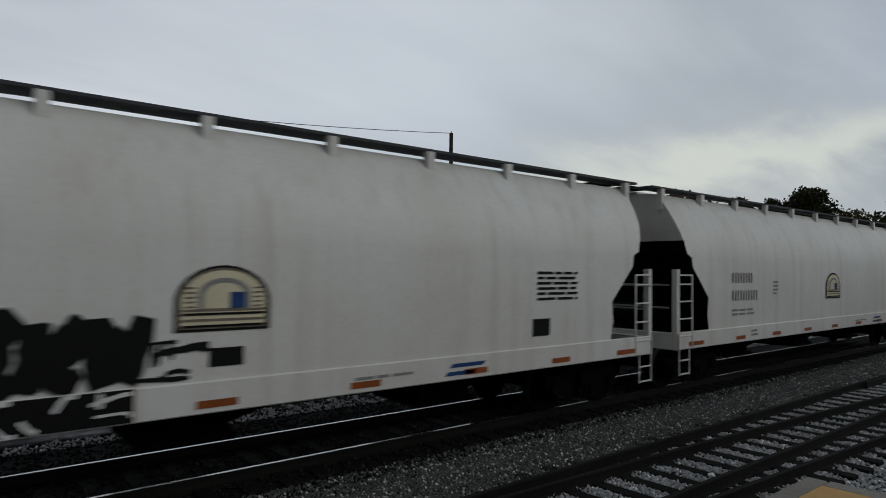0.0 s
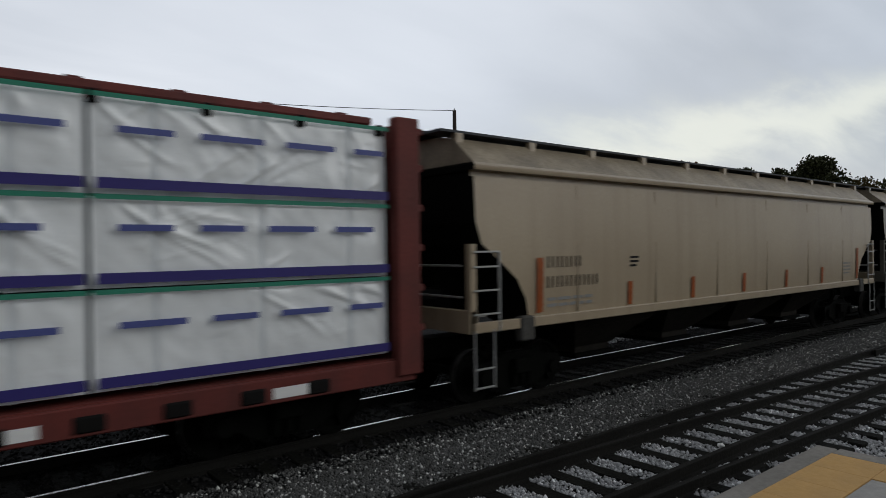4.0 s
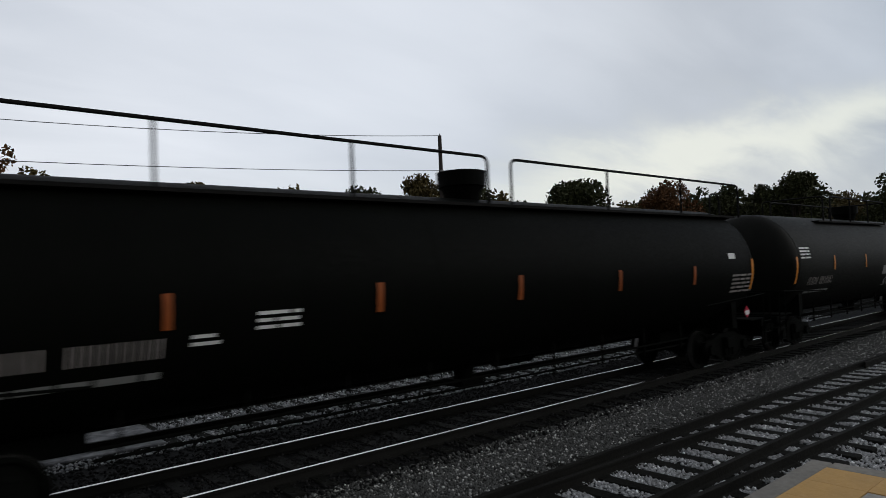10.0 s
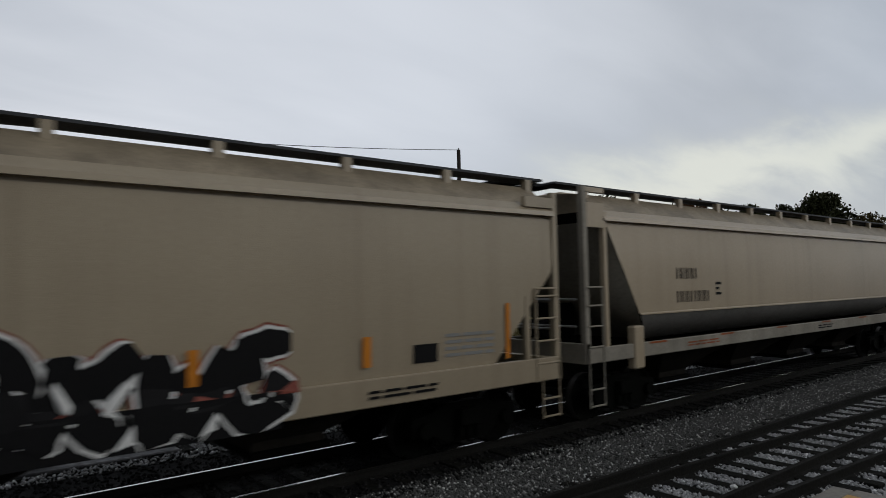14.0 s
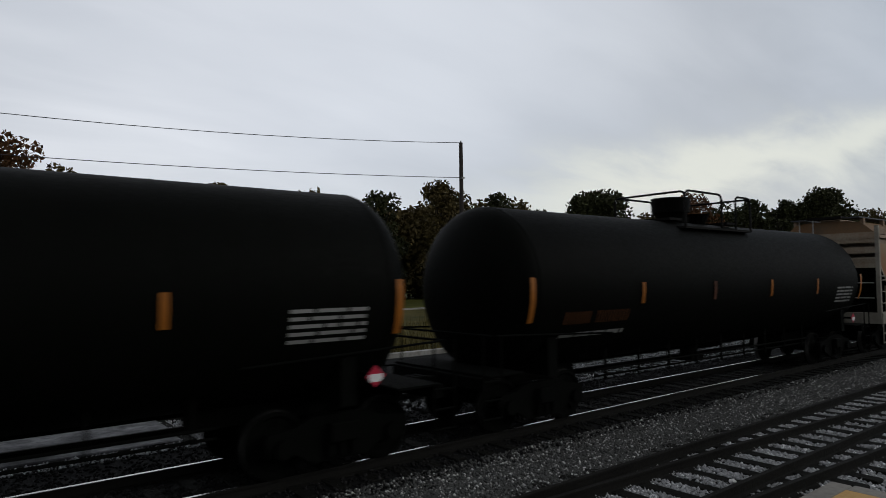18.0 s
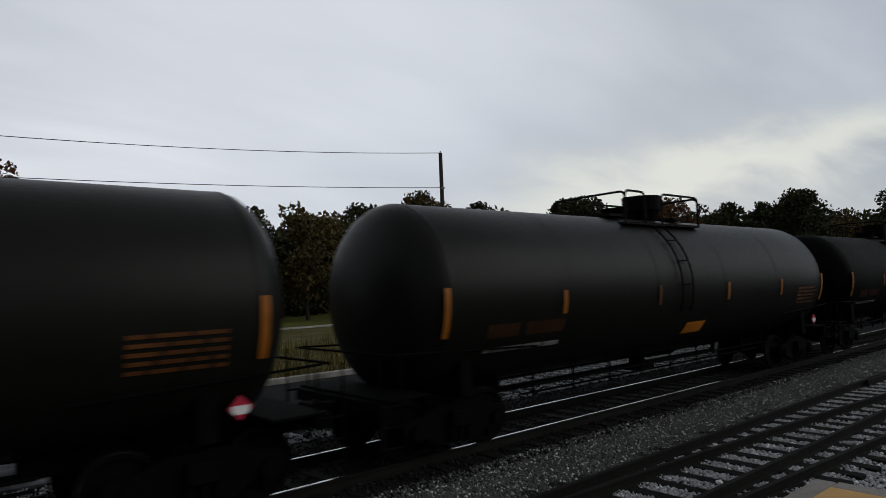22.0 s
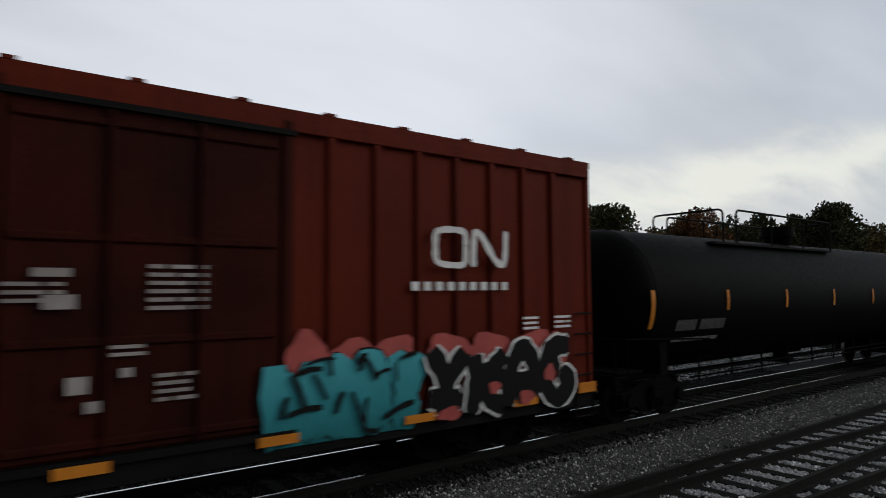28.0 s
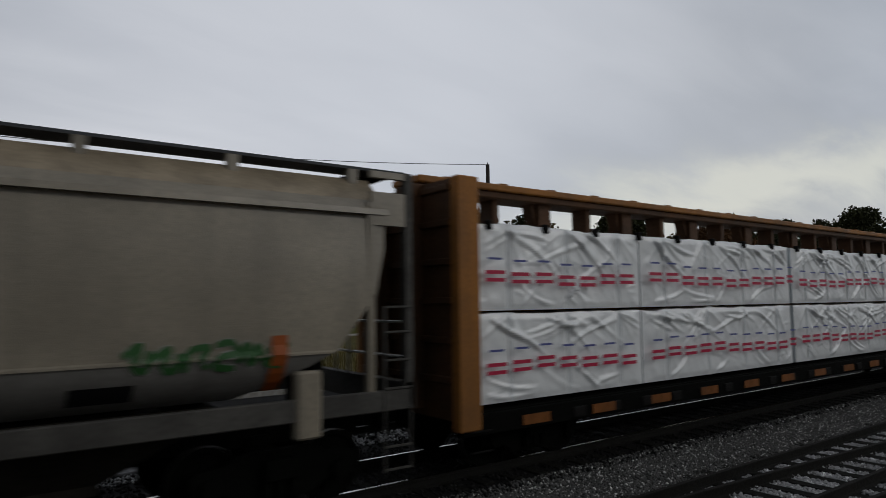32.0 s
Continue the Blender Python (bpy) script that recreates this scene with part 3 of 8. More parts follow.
# ---------------------------------------------------------------- tracks
RAIL = [(-0.07, -0.17), (0.07, -0.17), (0.07, -0.155), (0.012, -0.135), (0.009, -0.045), (0.036, -0.035), (0.036, -0.004), (0.028, 0.0), (-0.028, 0.0), (-0.036, -0.004), (-0.036, -0.035), (-0.009, -0.045), (-0.012, -0.135), (-0.07, -0.155)]


def rail(parent, line, head, label):
    """A rail along a list of (x, y) points; head is the material of the running top."""
    verts, faces, mats = [], [], []
    n = len(RAIL)
    for x, y in line:
        verts += [(x, y + a, b) for a, b in RAIL]
    for k in range(len(line) - 1):
        for i in range(n):
            a, b = k * n + i, k * n + (i + 1) % n
            faces.append((a, b, b + n, a + n))
            mats.append(1 if i in (6, 7, 8) else 0)
    me = bpy.data.meshes.new("rail")
    me.from_pydata(verts, [], faces)
    me.update()
    for q in ("rail_rust", head):
        me.materials.append(M[q])
    me.polygons.foreach_set("material_index", mats)
    child("rail", me, parent, label=label)


def tie_mesh(half):
    return shared(f"tie_{half}", lambda: boxes((-0.115, 0.115, -half, half, -0.30, -0.145), bevel=0.015), "tie")


def far_ties(parent, y, x0, x1, half=1.3):
    """The ties too far off to tell apart, joined."""
    verts, faces = [], []
    x = x0
    while x < x1:
        b = len(verts)
        verts += [(x + i * 0.115, y + j * half, k) for k in (-0.30, -0.148) for i, j in ((-1, -1), (1, -1), (1, 1), (-1, 1))]
        faces += [tuple(b + q for q in f) for f in ((4, 5, 6, 7), (0, 1, 5, 4), (1, 2, 6, 5), (2, 3, 7, 6), (3, 0, 4, 7))]
        x += 0.53
    tagged(raw("far_ties", verts, faces, "tie", parent), kind="stuff")


rng = random.Random(5)
for nm, y, head, lab, a, b in (("main_track", TRAIN_Y, "rail_head", "railway track with bright worn rails on wooden ties", -6, 34), ("far_track", FAR_Y, "rail_rust", "rusty railway track on wooden ties in pale gravel", -2, 20)):
    tk = thing(nm, lab, "railway track", kind="structure")
    for s in (-0.7525, 0.7525):
        rail(tk, [(-470, y + s), (470, y + s)], head, "bright worn rail" if head == "rail_head" else "rusty rail")
    x = a
    while x < b:
        child("tie", tie_mesh(1.3), tk, pose(x, y + rng.uniform(-0.05, 0.05), rng.uniform(-0.01, 0.004), 0, 0, rng.uniform(-1.2, 1.2)))
        x += 0.53
    far_ties(tk, y, -120, a - 0.3)
    far_ties(tk, y, b + 0.3, 200)


def lead(x):
    """How far the branch has swung away from the through line."""
    return 0.0 if x < -6 else (0.00185 * (x + 6) ** 2 if x < 22 else 0.00185 * 28 ** 2 + (x - 22) * 0.1036)


tk = thing("near_track", "railway turnout with rusty rails on wooden ties", "railway track", kind="structure")
rail(tk, [(-470, NEAR_Y + 0.7525), (470, NEAR_Y + 0.7525)], "rail_rust", "rusty rail")
rail(tk, [(-4.0, NEAR_Y - 0.735), (20.4, NEAR_Y - 0.7525)], "rail_rust", "rusty closure rail")
rail(tk, [(21.6, NEAR_Y - 0.7525), (470, NEAR_Y - 0.7525)], "rail_rust", "rusty rail")
xs = [-6 + i for i in range(27)]
rail(tk, [(x, NEAR_Y + 0.735 - lead(x)) for x in xs], "rail_rust", "rusty curved closure rail")
rail(tk, [(x, NEAR_Y + 0.7525 - lead(x)) for x in (22, 30, 60, 120)], "rail_rust", "rusty rail")
rail(tk, [(-470, NEAR_Y - 0.7525), (-6, NEAR_Y - 0.7525)] + [(x, NEAR_Y - 0.7525 - lead(x)) for x in xs[1:]] + [(60, NEAR_Y - 0.7525 - lead(60))], "rail_rust", "rusty curved stock rail")
part("frog", boxes((20.3, 21.7, NEAR_Y - 0.80, NEAR_Y - 0.70, -0.16, -0.002), bevel=0.01), "rail_rust", tk, "cast steel crossing frog")
part("guard_rail", boxes((18.5, 23.0, NEAR_Y + 0.62, NEAR_Y + 0.67, -0.16, 0.0), bevel=0.01), "rail_rust", tk)
x = -6.0
while x < 40:
    half = 1.3 + max(0.0, lead(x)) / 2 if x < 26 else 2.8
    half = round(half * 4) / 4
    child("tie", tie_mesh(half), tk, pose(x, NEAR_Y + 1.3 - half + rng.uniform(-0.05, 0.05), rng.uniform(-0.01, 0.006), 0, 0, rng.uniform(-1.5, 1.5)))
    x += 0.53
far_ties(tk, NEAR_Y, -100, -6.3)
far_ties(tk, NEAR_Y, 40.3, 160)


# loose stones
def stones(name, label, count, x0, x1, y0, y1, size, seed, power=1.6, skip=(), ties=False, mat="stones"):
    r = np.random.RandomState(seed)
    x = x0 + (x1 - x0) * r.rand(count) ** power
    y = y0 + (y1 - y0) * r.rand(count)
    keep = np.ones(count, bool)
    for c in skip:
        keep &= np.abs(y - c) > 0.07
    if ties:
        keep &= np.abs((x + 6.0 + 0.265) % 0.53 - 0.265) > 0.125
    x, y = x[keep], y[keep]
    n = len(x)
    base = np.interp(y, [p[0] for p in prof], [p[1] for p in prof])
    # an angular eight-sided chip
    ico = np.array([(1, 0, 0), (-1, 0, 0), (0, 1, 0), (0, -1, 0), (0, 0, 1), (0, 0, -1)]) * 1.15
    tri = np.array([(0, 2, 4), (2, 1, 4), (1, 3, 4), (3, 0, 4), (2, 0, 5), (1, 2, 5), (3, 1, 5), (0, 3, 5)])
    s = size * (0.45 + 0.8 * r.rand(n, 1, 1)) * (0.6 + 0.6 * r.rand(n, 1, 3))
    v = ico[None] * (0.75 + 0.5 * r.rand(n, 6, 1)) * s
    a = r.rand(n) * 6.283
    ca, sa = np.cos(a)[:, None], np.sin(a)[:, None]
    vx, vy = v[..., 0] * ca - v[..., 1] * sa, v[..., 0] * sa + v[..., 1] * ca
    v = np.stack([vx + x[:, None], vy + y[:, None], v[..., 2] * 0.8 + (base + size * 0.25 + size * 0.5 * r.rand(n) ** 2)[:, None]], -1).reshape(-1, 3)
    f = (tri[None] + (np.arange(n) * 6)[:, None, None]).reshape(-1)
    me = bpy.data.meshes.new(name)
    me.vertices.add(len(v))
    me.vertices.foreach_set("co", v.ravel())
    me.loops.add(len(f))
    me.loops.foreach_set("vertex_index", f.astype(np.int32))
    me.polygons.add(len(f) // 3)
    me.polygons.foreach_set("loop_start", np.arange(0, len(f), 3, dtype=np.int32))
    me.update(calc_edges=True)
    me.materials.append(M[mat])
    tagged(new(name, me), label, "ballast stones", kind="stuff")


NR = (NEAR_Y - 0.7525, NEAR_Y + 0.7525, TRAIN_Y - 0.7525, TRAIN_Y + 0.7525)
stones("ballast_stones", "crushed grey ballast stones between two tracks", 66000, -1, 34, 6.1, 7.55, 0.026, 1, 1.5)
stones("ballast_stones", "scattered grey ballast stones at the ends of the ties", 8000, -1, 34, 7.5, 7.85, 0.026, 9, 1.5)
stones("ballast_stones", "crushed grey stones lying between the ties", 90000, 1, 32, 3.25, 6.0, 0.026, 2, skip=NR, ties=True, mat="pale_stones")
stones("ballast_stones", "crushed grey stones past the end of the platform", 22000, 8.7, 30, 1.2, 3.4, 0.026, 3, mat="pale_stones")
# a shaded, oily copy of the ballast stones beneath the train
stones("ballast_stones", "crushed stones in the shade of the main track", 16000, -3, 24, 7.6, 12.2, 0.034, 4, 1.2, skip=NR, mat="shaded_oily_stones")
stones("ballast_stones", "pale crushed stones round the far track", 42000, -3, 34, 11.7, 15.7, 0.034, 6, 1.3, skip=(FAR_Y - 0.7525, FAR_Y + 0.7525), mat="pale_stones")
bm = bmesh.new()
bmesh.ops.create_icosphere(bm, subdivisions=2, radius=0.045)
for v in bm.verts:
    v.co *= 1 + 0.35 * noise.noise(v.co * 30)
bmesh.ops.scale(bm, vec=(1.3, 1, 0.7), verts=bm.verts)
st = part("white_stone", bm, "white_mark")
st.matrix_basis = pose(8.71, 4.56, -0.115)
tagged(st, "single white stone lying between the rails", "stone")

# utility poles and cables
def utility_pole(x, y, h):
    p = thing("utility_pole", "dark weathered wooden utility pole carrying cables", "utility pole", "poles of the line", m=pose(x, y, -0.2))
    bm = bmesh.new()
    bmesh.ops.create_cone(bm, cap_ends=True, segments=14, radius1=0.19, radius2=0.13, depth=h, matrix=pose(0, 0, h / 2))
    part("shaft", bm, "pole_wood", p, smooth=True)
    part("bracket", boxes((-0.12, 0.12, -0.25, 0.0, h - 2.6, h - 2.5)), "galv", p)
    bm = bmesh.new()
    bmesh.ops.create_cone(bm, cap_ends=True, segments=8, radius1=0.06, radius2=0.04, depth=0.16, matrix=pose(0, 0, h + 0.06))
    part("insulator", bm, "galv", p)


PY = 35.0
PX = PY * math.tan(radians(40.5))
PH = 2.7 + math.hypot(PX, PY) * math.tan(radians(11.9)) + 0.2
LX, LY = -43.6, 9.0
for i in (0, 1, 2):
    utility_pole(PX + LX * i, PY + LY * i, PH)
for drop, nm in ((0.0, "overhead cable strung between wooden poles"), (2.55, "lower telephone cable strung between wooden poles")):
    for i in (0, 1):
        pts = []
        for k in range(17):
            u = k / 16
            pts.append((PX + LX * (i + u), PY + LY * (i + u) - (0.25 if drop else 0), PH - 0.2 - drop - 4 * (0.85 if drop == 0 else 0.5) * u * (1 - u)))
        tagged(part("overhead_cable", pipe(bmesh.new(), pts, 0.022, 5), "wire"), nm, "cable", "cables of the line")

# radio mast
md, ma = 105.0, radians(75.43)
mx, my, mh = md * math.sin(ma), md * math.cos(ma), 2.7 + md * math.tan(radians(8.84))
mast = thing("radio_mast", "slender grey radio mast above the trees", "mast", m=pose(mx, my, -0.1))
part("lower_tube", rod(bmesh.new(), (0, 0, 0), (0, 0, mh - 4.0), 0.22, 12), "galv", mast)
part("whip", rod(bmesh.new(), (0, 0, mh - 4.0), (0, 0, mh), 0.07, 8), "galv", mast)
part("antenna_panels", boxes((-0.35, 0.35, -0.35, 0.35, mh - 4.6, mh - 4.0), bevel=0.05), "galv", mast)


# ---------------------------------------------------------------- trees
def leaf_cards(r, centres, radii, per, size):
    """Small leaf-shaped quads strewn through the outer part of lumpy clumps."""
    v, f = [], []
    for (cx, cy, cz), rad in zip(centres, radii):
        n = int(per * rad * rad)
        d = r.normal(size=(n, 3))
        d /= np.linalg.norm(d, axis=1)[:, None]
        q = d * (rad * (0.45 + 0.65 * r.rand(n, 1) ** 0.6)) * np.array([1.0, 1.0, 0.8]) + np.array([cx, cy, cz])
        a, b = r.normal(size=(n, 3)), r.normal(size=(n, 3))
        a /= np.linalg.norm(a, axis=1)[:, None]
        b -= a * (a * b).sum(1)[:, None]
        b /= np.linalg.norm(b, axis=1)[:, None]
        s = size * (0.5 + r.rand(n, 1))
        v.append(np.stack([q - a * s, q + b * s * 0.6, q + a * s, q - b * s * 0.6], 1).reshape(-1, 3))
    v = np.concatenate(v)
    return v, np.arange(len(v)).reshape(-1, 4)


def tree(x, y, h, w, leaf, label, seed, bare=0.0):
    r = np.random.RandomState(seed)
    t = thing("tree", label, "tree", m=pose(x, y, -0.2))
    bm = bmesh.new()
    top = h * 0.55
    pts = [Vector((0, 0, 0))]
    for k in range(1, 5):
        pts.append(Vector((r.normal() * 0.12 * k, r.normal() * 0.12 * k, top * k / 4)))
    for k in range(4):
        d = pts[k + 1] - pts[k]
        bmesh.ops.create_cone(bm, cap_ends=False, segments=8, radius1=h * 0.022 * (1 - k * 0.18), radius2=h * 0.022 * (1 - (k + 1) * 0.18), depth=d.length, matrix=Matrix.Translation((pts[k] + pts[k + 1]) / 2) @ d.to_track_quat("Z", "Y").to_matrix().to_4x4())
    part("trunk", bm, "bark", t, smooth=True)
    cs, rs = [], []
    for k in range(int(14 + w * 1.6)):
        a, u = r.rand() * 6.283, r.rand()
        zz = h * (0.24 + 0.68 * u)
        spread = w * 0.5 * math.sin(math.pi * (0.18 + 0.72 * u)) ** 0.8
        rr = spread * (0.35 + 0.6 * r.rand())
        c = np.array([rr * math.cos(a), rr * math.sin(a), zz])
        cs.append(c)
        rs.append(w * (0.12 + 0.10 * r.rand()))
        s = pts[2] + (pts[4] - pts[2]) * r.rand()
        d = Vector(c) - s
        bm = bmesh.new()
        bmesh.ops.create_cone(bm, cap_ends=False, segments=5, radius1=h * 0.008, radius2=h * 0.002, depth=d.length, matrix=Matrix.Translation((s + Vector(c)) / 2) @ d.to_track_quat("Z", "Y").to_matrix().to_4x4())
        part("limb", bm, "bark", t)
    cs.append(np.array([0, 0, h * 0.93]))
    rs.append(w * 0.12)
    v, f = leaf_cards(r, cs, rs, 150 * (1 - bare), 0.19)
    raw("crown", v.tolist(), f.tolist(), leaf, t, "leafy crown with an uneven outline")


TREES = [(1.5, 62, 11.6, 6, "leaf_rust"), (4.6, 62, 11.4, 7, "leaf_rust"), (7.8, 62, 9.5, 5, "leaf_olive"), (11.6, 66, 8.0, 7, "leaf_dark"), (15.5, 66, 7.2, 7, "leaf_rust"), (19.8, 66, 8.6, 4.5, "leaf_olive"), (24, 68, 7.2, 8, "leaf_dark"), (28.5, 68, 7.0, 8, "leaf_olive"),
         (33.4, 70, 7.8, 7, "leaf_dark"), (38.8, 70, 9.0, 6.5, "leaf_olive"), (43.6, 72, 7.6, 6.5, "leaf_dark"), (47.5, 74, 6.0, 7, "leaf_dark"), (52.2, 74, 7.3, 10, "leaf_dark"), (56.2, 84, 5.4, 7, "leaf_olive"), (59.6, 88, 6.9, 8, "leaf_rust"), (62.4, 92, 6.2, 6.5, "leaf_dark"), (64.3, 92, 6.3, 5.5, "leaf_dark"), (66.6, 92, 6.2, 4.5, "leaf_dark"), (68.9, 92, 6.75, 8, "leaf_dark"), (72.2, 110, 4.8, 9, "leaf_olive"), (75.6, 95, 5.9, 8, "leaf_dark"), (79.5, 100, 5.0, 9, "leaf_dark"), (-4, 62, 11, 8, "leaf_olive"), (-9, 64, 10, 8, "leaf_dark")]
NAMES = {"leaf_rust": "broad tree with thinning rust-brown autumn leaves", "leaf_olive": "broad tree with dull olive-green leaves", "leaf_dark": "dense dark green tree at the edge of a wood"}
for i, (a, d, e, w, leaf) in enumerate(TREES):
    tree(d * math.sin(radians(a)), d * math.cos(radians(a)), 2.9 + d * math.tan(radians(e)), w, leaf, NAMES[leaf], 40 + i)


def wood(name, label, a0, a1, d, e, n, leaf, seed):
    """A continuous belt of undergrowth and far trees."""
    r = np.random.RandomState(seed)
    cs, rs = [], []
    for k in range(n):
        a = radians(a0 + (a1 - a0) * r.rand())
        dd = d * (1 + 0.25 * r.rand())
        hmax = 2.7 + dd * math.tan(radians(e)) * (0.75 + 0.3 * noise.noise(Vector((math.degrees(a) * 0.35, seed, 0))))
        cs.append((dd * math.sin(a), dd * math.cos(a), r.rand() ** 0.8 * (hmax - 1.6)))
        rs.append(1.5 + 1.0 * r.rand())
    v, f = leaf_cards(r, cs, rs, 26, 0.34)
    tagged(raw(name, v.tolist(), f.tolist(), leaf), label, "wood", kind="stuff")


wood("far_wood", "dark belt of trees and undergrowth behind the lawn", -25, 30, 78, 8.0, 700, "leaf_dark", 71)
wood("far_wood", "rust-brown autumn undergrowth in front of the trees", -25, 12, 58, 7.5, 420, "leaf_rust", 77)
wood("far_wood", "dark belt of trees and undergrowth beyond the railway", 27, 47, 86, 9.0, 520, "leaf_olive", 72)
wood("far_wood", "low belt of trees and undergrowth beyond the railway", 46, 58, 92, 6.6, 300, "leaf_dark", 75)
wood("far_wood", "dark belt of far trees along the line", 57, 71.5, 112, 7.2, 420, "leaf_dark", 73)
wood("far_wood", "low belt of far trees along the line", 70, 84, 115, 6.0, 300, "leaf_dark", 76)
# unseen belt behind the camera, added to cut low light and darken reflections
wood("far_wood", "unseen dark belt of trees added behind the platform", 98, 262, 34, 9.0, 700, "leaf_dark", 74)

# ---------------------------------------------------------------- train: running gear
WHEEL_R = 0.46
SPIN = []


def wheelset_bm():
    bm = bmesh.new()
    prof_w = [(0.06, -0.07), (0.20, -0.07), (0.25, -0.02), (0.36, -0.02), (0.40, -0.065), (0.46, -0.065), (0.465, 0.045), (0.49, 0.05), (0.485, 0.075), (0.40, 0.075), (0.36, 0.02), (0.20, 0.02), (0.06, 0.06)]
    n = 24
    for s in (-1, 1):
        rings = []
        for k in range(n):
            a = 2 * math.pi * k / n
            rings.append([bm.verts.new((r * math.cos(a), s * 0.7525 - s * w, r * math.sin(a))) for r, w in prof_w])
        for k in range(n):
            p, q = rings[k], rings[(k + 1) % n]
            for i in range(len(prof_w) - 1):
                f = bm.faces.new((p[i], q[i], q[i + 1], p[i + 1]))
                f.material_index = 1 if i == 5 else 0
        # three raised ribs that show the turning
        for k in range(3):
            a = 2 * math.pi * k / 3
            rod(bm, (0.14 * math.cos(a), s * 0.80, 0.14 * math.sin(a)), (0.36 * math.cos(a), s * 0.79, 0.36 * math.sin(a)), 0.035, 6)
    rod(bm, (0, -1.03, 0), (0, 1.03, 0), 0.08, 12)
    bmesh.ops.recalc_face_normals(bm, faces=bm.faces)
    return bm


def sideframe_bm():
    bm = bmesh.new()
    out_line = [(-1.12, 0.58), (-1.08, 0.66), (-0.72, 0.70), (-0.40, 0.82), (0.40, 0.82), (0.72, 0.70), (1.08, 0.66), (1.12, 0.58), (1.08, 0.36), (0.70, 0.36), (0.42, 0.20), (-0.42, 0.20), (-0.70, 0.36), (-1.08, 0.36)]
    a = [bm.verts.new((x, -0.06, z)) for x, z in out_line]
    b = [bm.verts.new((x, 0.06, z)) for x, z in out_line]
    bm.faces.new(a)
    bm.faces.new(b[::-1])
    for i in range(len(a)):
        j = (i + 1) % len(a)
        bm.faces.new((a[j], a[i], b[i], b[j]))
    for sx in (-0.87, 0.87):
        rod(bm, (sx, -0.14, 0.46), (sx, 0.0, 0.46), 0.13, 12)
    for sx in (-0.18, 0.0, 0.18):
        rod(bm, (sx, -0.09, 0.26), (sx, -0.09, 0.58), 0.07, 8)
    return bm


def add_truck(car, x):
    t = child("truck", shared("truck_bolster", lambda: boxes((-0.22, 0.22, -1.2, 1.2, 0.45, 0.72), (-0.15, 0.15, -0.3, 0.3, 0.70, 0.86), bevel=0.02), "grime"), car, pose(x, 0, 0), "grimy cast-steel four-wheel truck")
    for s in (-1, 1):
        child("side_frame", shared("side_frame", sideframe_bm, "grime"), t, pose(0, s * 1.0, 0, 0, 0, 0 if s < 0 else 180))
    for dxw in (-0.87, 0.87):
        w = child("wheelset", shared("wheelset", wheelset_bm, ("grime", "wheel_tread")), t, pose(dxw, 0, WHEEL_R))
        SPIN.append((w, car))


def coupler_bm():
    bm = boxes((-0.75, 0.0, -0.11, 0.11, 0.76, 0.98), (-0.12, 0.0, -0.20, 0.20, 0.70, 1.02), bevel=0.02)
    pipe(bm, rounded([(-0.35, -0.35, 0.85), (-0.15, -0.38, 0.45), (0.0, -0.30, 0.42)], 0.12), 0.025)
    return bm


def running_gear(car, L, inset=2.1):
    for s in (-1, 1):
        add_truck(car, s * (L / 2 - inset))
        child("coupler", shared("coupler", coupler_bm, "grime"), car, pose(s * (L / 2 - 0.02), 0, 0, 0, 0, 0 if s > 0 else 180))


# ---------------------------------------------------------------- train: marks and spray paint
def decal_verts(surf, x0, x1, z0, z1, off, shear=0.0):
    n = max(2, int(abs(z1 - z0) / 0.12) + 1)
    v = []
    for i in range(n + 1):
        z = z0 + (z1 - z0) * i / n
        s = shear * (z - z0)
        v += [(x0 + s, surf(z) - off, z), (x1 + s, surf(z) - off, z)]
    f = [(2 * i, 2 * i + 1, 2 * i + 3, 2 * i + 2) for i in range(n)]
    return v, f


def decals(name, car, surf, rects, mat, off=0.006, label=""):
    """Rectangles (x0, x1, z0, z1[, shear]) of paint that follow the side of a car."""
    V, F = [], []
    for k, q in enumerate(rects):
        v, f = decal_verts(surf, q[0], q[1], q[2], q[3], off + 0.0004 * k, q[4] if len(q) > 4 else 0.0)
        F += [tuple(i + len(V) for i in g) for g in f]
        V += v
    return raw(name, V, F, mat, car, label)


def each(name, car, surf, rects, mat, off):
    """The same rectangles, each an object of its own."""
    for q in rects:
        decals(name, car, surf, [q], mat, off)


def bars_line(x0, z0, n, w, h, gap):
    return [(x0 + i * (w + gap), x0 + i * (w + gap) + w, z0, z0 + h) for i in range(n)]


def small_print(x0, x1, z0, z1, rows, rnd):
    out_r, dz_ = [], (z1 - z0) / rows
    for k in range(rows):
        a = x0
        while a < x1 - 0.05:
            b = min(x1, a + rnd.uniform(0.15, 0.5))
            out_r.append((a, b, z0 + dz_ * (k + 0.25), z0 + dz_ * (k + 0.75)))
            a = b + 0.05
    return out_r


def smooth_line(pts, steps=5):
    """Catmull-Rom through (x, z) points."""
    p = [pts[0]] + list(pts) + [pts[-1]]
    res = []
    for k in range(1, len(p) - 2):
        a, b, c_, d = (np.array(q, float) for q in p[k - 1:k + 3])
        for i in range(steps):
            u = i / steps
            res.append(tuple(0.5 * ((2 * b) + (c_ - a) * u + (2 * a - 5 * b + 4 * c_ - d) * u * u + (3 * b - a - 3 * c_ + d) * u ** 3)))
    return res + [tuple(map(float, pts[-1]))]


